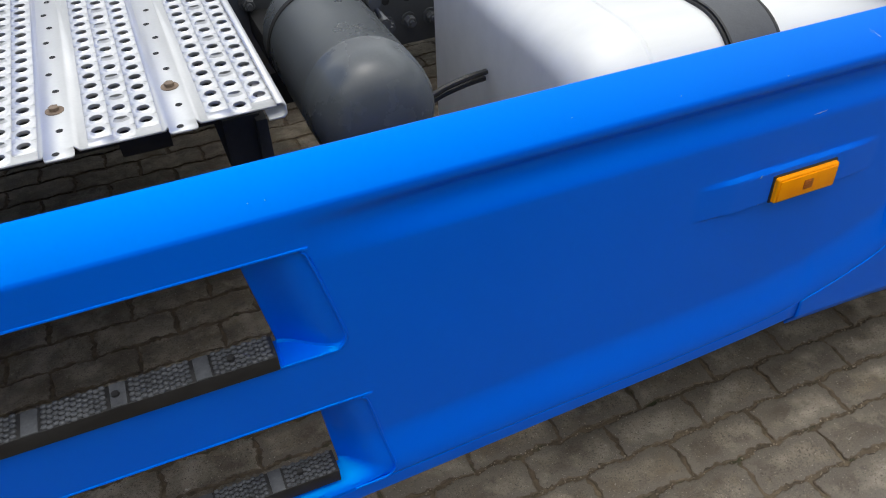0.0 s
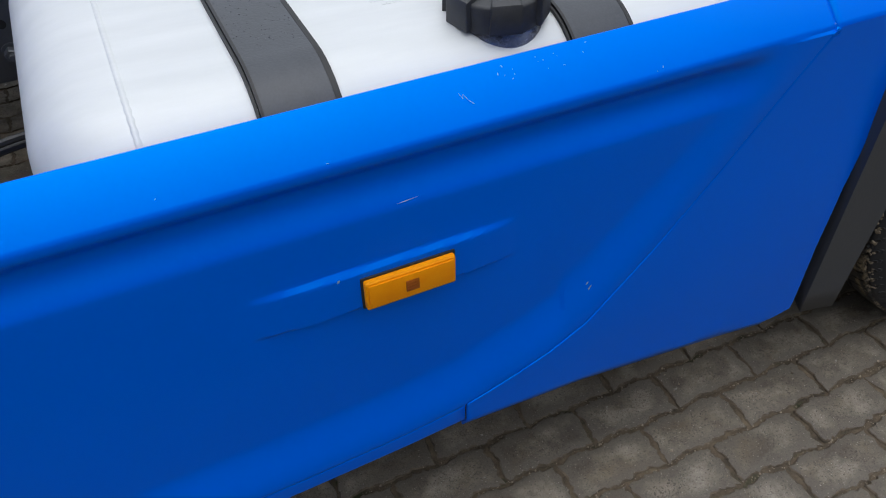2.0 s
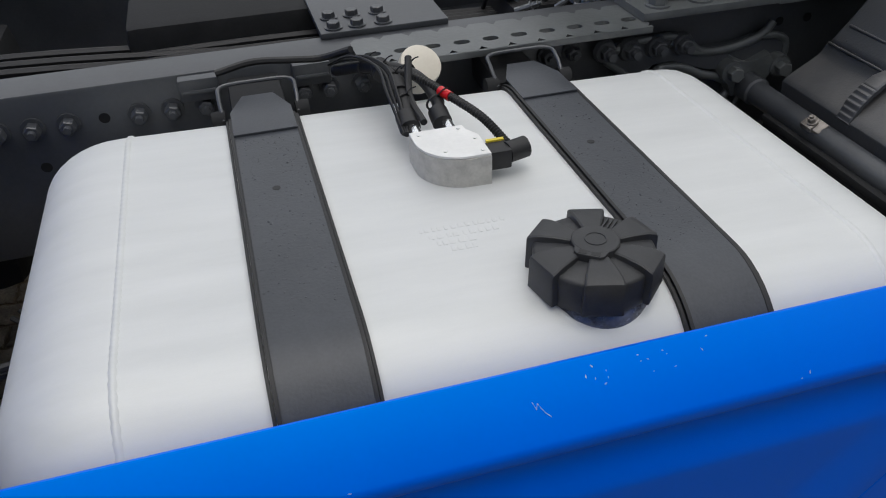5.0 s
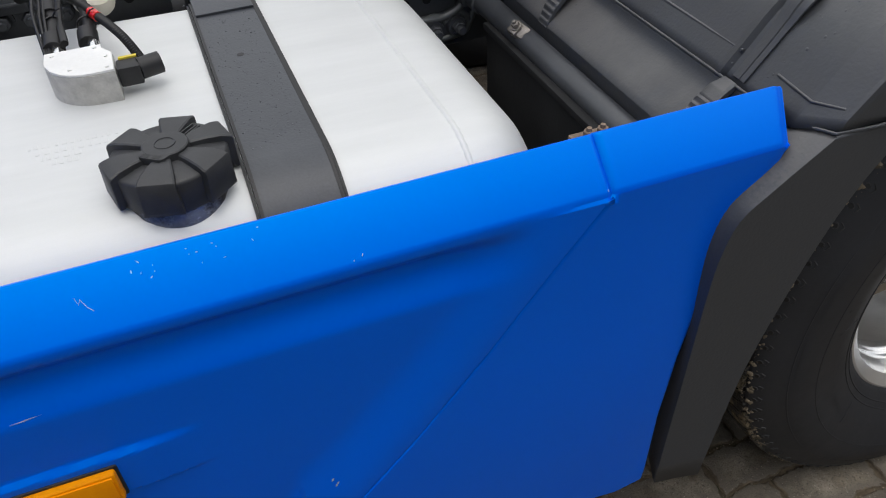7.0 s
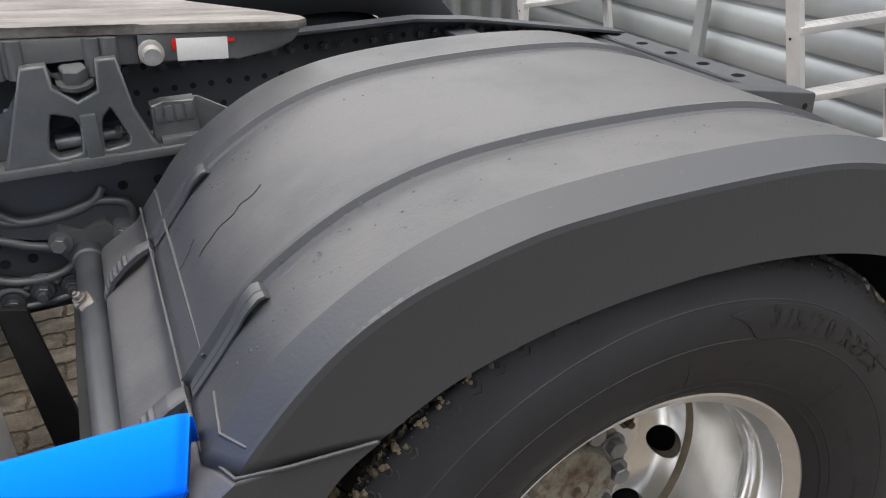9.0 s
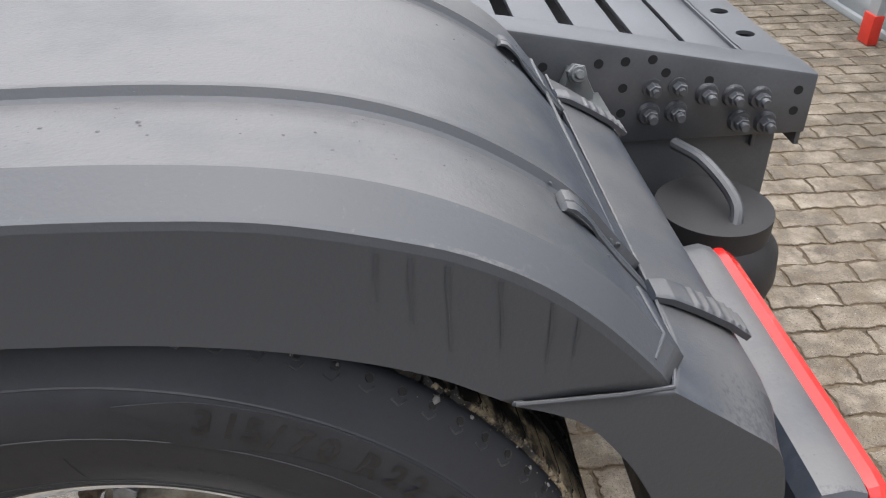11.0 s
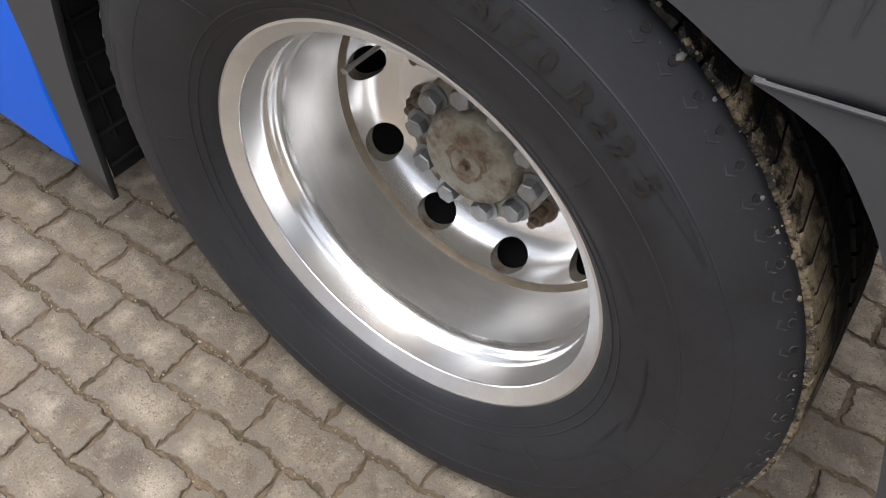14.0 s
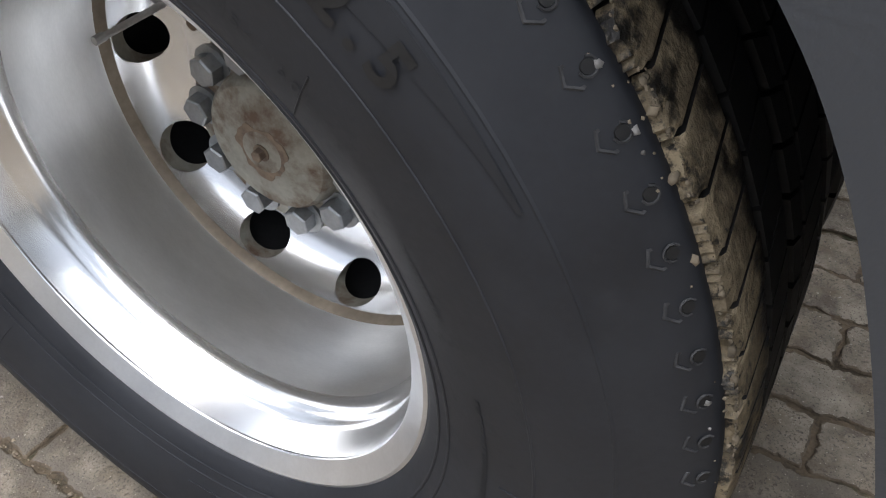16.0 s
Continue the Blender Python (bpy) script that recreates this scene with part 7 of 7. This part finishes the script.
box(bm, 0.575, 0.66, 0.62, YW - 0.005, 0.775, 0.79, 0.003)
part("stay_bracket", bm, CAST, chassis)

# ---------------------------------------------------------------- the yard behind
def sheet_fence(x, y0, y1, height, pitch):
    bm = bmesh.new()
    zs = []
    z = 0.03
    while z < height:
        zs += [(-0.004, z), (-0.004, z + pitch * 0.40), (-0.002, z + pitch * 0.45), (0.0, z + pitch * 0.78), (0.026, z + pitch * 0.84), (0.026, z + pitch * 0.92), (-0.001, z + pitch * 0.97)]
        z += pitch
    rings(bm, [[Vector((x + d, y, zz)) for d, zz in zs] for y in (y0, y1)], False)
    return bm


fence = part("sheet_fence", sheet_fence(2.72, 0.6, 5.2, 2.4, 0.176), FENCE, None)
tagged(fence, "grey ribbed steel sheet fence behind the truck", "fence")
sol = fence.modifiers.new("thickness", "SOLIDIFY")
sol.thickness, sol.offset = 0.003, 1
for y in (1.0, 3.0, 5.1):
    bm = bmesh.new()
    box(bm, 2.745, 2.80, y - 0.03, y + 0.03, -0.012, 2.45, 0.004)
    part("post", bm, FENCE, fence)
bm = bmesh.new()
box(bm, 2.69, 2.74, 0.6, 5.2, 0.0, 0.032, 0.004)
part("bottom_rail", bm, FENCE, fence)

bm = bmesh.new()
pts = []
x = 1.75
k = 0
while x < 2.66:
    pts += [(x, 5.35), (x + 0.07, 5.35), (x + 0.09, 5.39), (x + 0.16, 5.39)]
    x += 0.18
rings(bm, [[Vector((u, v, z)) for u, v in pts] for z in (-0.011, 2.4)], False)
cont = part("container_wall", bm, CONTAINER, None)
tagged(cont, "blue-grey corrugated steel container wall", "container")
sol = cont.modifiers.new("thickness", "SOLIDIFY")
sol.thickness, sol.offset = 0.003, 1


def step_ladder(x0, x1, y0, height, pitch, z0):
    """Free-standing alloy steps: two leaning stiles, treads and rear legs."""
    lad = tagged(new("step_ladder", None), "white-grey aluminium step ladder with red feet", "ladder", "ladders by the fence")
    lad.matrix_basis = pose(x0, y0, 0)
    w = x1 - x0
    lean = 0.24
    for xx, s in ((0.0, 1), (w, -1)):
        bm = bmesh.new()
        loops = []
        for z in (0.03, height):
            y = lean * z
            loops.append([Vector((xx - 0.0 * s, y - 0.035, z)), Vector((xx + 0.028 * s, y - 0.035, z)), Vector((xx + 0.028 * s, y - 0.029, z)), Vector((xx + 0.006 * s, y - 0.029, z)), Vector((xx + 0.006 * s, y + 0.029, z)), Vector((xx + 0.028 * s, y + 0.029, z)), Vector((xx + 0.028 * s, y + 0.035, z)), Vector((xx, y + 0.035, z))])
        rings(bm, loops, True, True, True)
        part("stile", bm, ALLOY, lad)
        bm = bmesh.new()
        box(bm, xx - 0.008, xx + 0.034 * s + (0.008 if s < 0 else 0.0), -0.045, 0.045, 0.0, 0.085, 0.006)
        part("foot", bm, REDPLASTIC, lad, "red plastic foot")
    k = 0
    z = z0
    while z < height:
        bm = bmesh.new()
        y = lean * z
        box(bm, 0.004, w - 0.004, y - 0.045, y + 0.045, z - 0.028, z, 0.003)
        for q in range(5):
            rod(bm, (0.01, y - 0.036 + q * 0.018, z), (w - 0.01, y - 0.036 + q * 0.018, z), 0.0022, seg=6)
        part("tread", bm, ALLOY, lad)
        for xx in (0.0, w):
            rod_bm = bmesh.new()
            rod(rod_bm, (xx - 0.003 if xx == 0 else xx + 0.003, y, z - 0.05), (xx, y, z - 0.05), 0.006, seg=8)
            part("rivet", rod_bm, RUBBER, lad)
        z += pitch
        k += 1
    bm = bmesh.new()
    prism(bm, [(0.0, z0 - 0.03), (0.06, z0 - 0.03), (0.0, 0.06)], 0.004, XZ(lean * 0.1 - 0.036))
    part("brace", bm, ALLOY, lad)
    return lad


step_ladder(1.985, 2.56, 1.60, 1.9, 0.262, 0.165)
step_ladder(1.96, 2.62, 3.86, 1.9, 0.262, 0.18)

prop = tagged(new("leaning_ladder", None), "aluminium ladder leg with a red foot leaning on the fence", "ladder")
prop.matrix_basis = pose(2.60, 3.03, 0)
bm = bmesh.new()
box(bm, -0.02, 0.02, -0.04, 0.04, 0.0, 1.8, 0.004, pose(0, 0, 0.05, 0, 3, 0))
part("stile", bm, FENCE, prop)
bm = bmesh.new()
box(bm, -0.026, 0.026, -0.046, 0.046, 0.0, 0.14, 0.006)
part("foot", bm, REDPLASTIC, prop, "red plastic foot")

bm = bmesh.new()
box(bm, 0.9, 1.5, 5.9, 6.0, -0.010, 0.02, 0.004)
board = part("wooden_board", bm, WOOD, None)
tagged(board, "pale wooden board lying on sandy ground", "board")

# plain unseen blocks, added to close the place and keep side light out
bm = bmesh.new()
box(bm, -5.4, -3.25, 0.0, 2.44, 0.14, 3.5, 0.06)
part("cab", bm, BLUE, truck, "plain blue block for the unseen cab behind the catwalk, added to cut light")
bm = bmesh.new()
box(bm, -3.0, -0.70, 2.40, 2.44, 0.27, 0.90, 0.008)
part("far_skirt", bm, BLUE, truck, "unseen blue skirt block on the far side, added to cut light")
bm = bmesh.new()
box(bm, -3.1, -0.85, 1.74, 2.38, 0.29, 0.90, 0.08)
part("far_tank", bm, TANK, truck, "unseen plain tank block on the far side, added to cut light")
# unseen wall, added to dim the light on faces turned to the lane
bm = bmesh.new()
box(bm, -20, 20, -6.3, -6.0, -0.012, 3.0, 0.01)
yard = part("wall_south", bm, PALEWALL, None)
tagged(yard, "unseen plain grey wall across the yard, added to dim the side light", "wall", kind="structure")

# parts go no deeper than thing > part > sub-part
lifted = []
for ob in truck.children_recursive:
    line = [ob]
    while line[-1].parent is not None:
        line.append(line[-1].parent)
    if len(line) > 3:
        m = Matrix.Identity(4)
        for up in line[:-2]:
            m = up.matrix_basis @ m
        lifted.append((ob, line[-2], m))
for ob, top_part, m in lifted:
    ob.parent, ob.matrix_basis = top_part, m
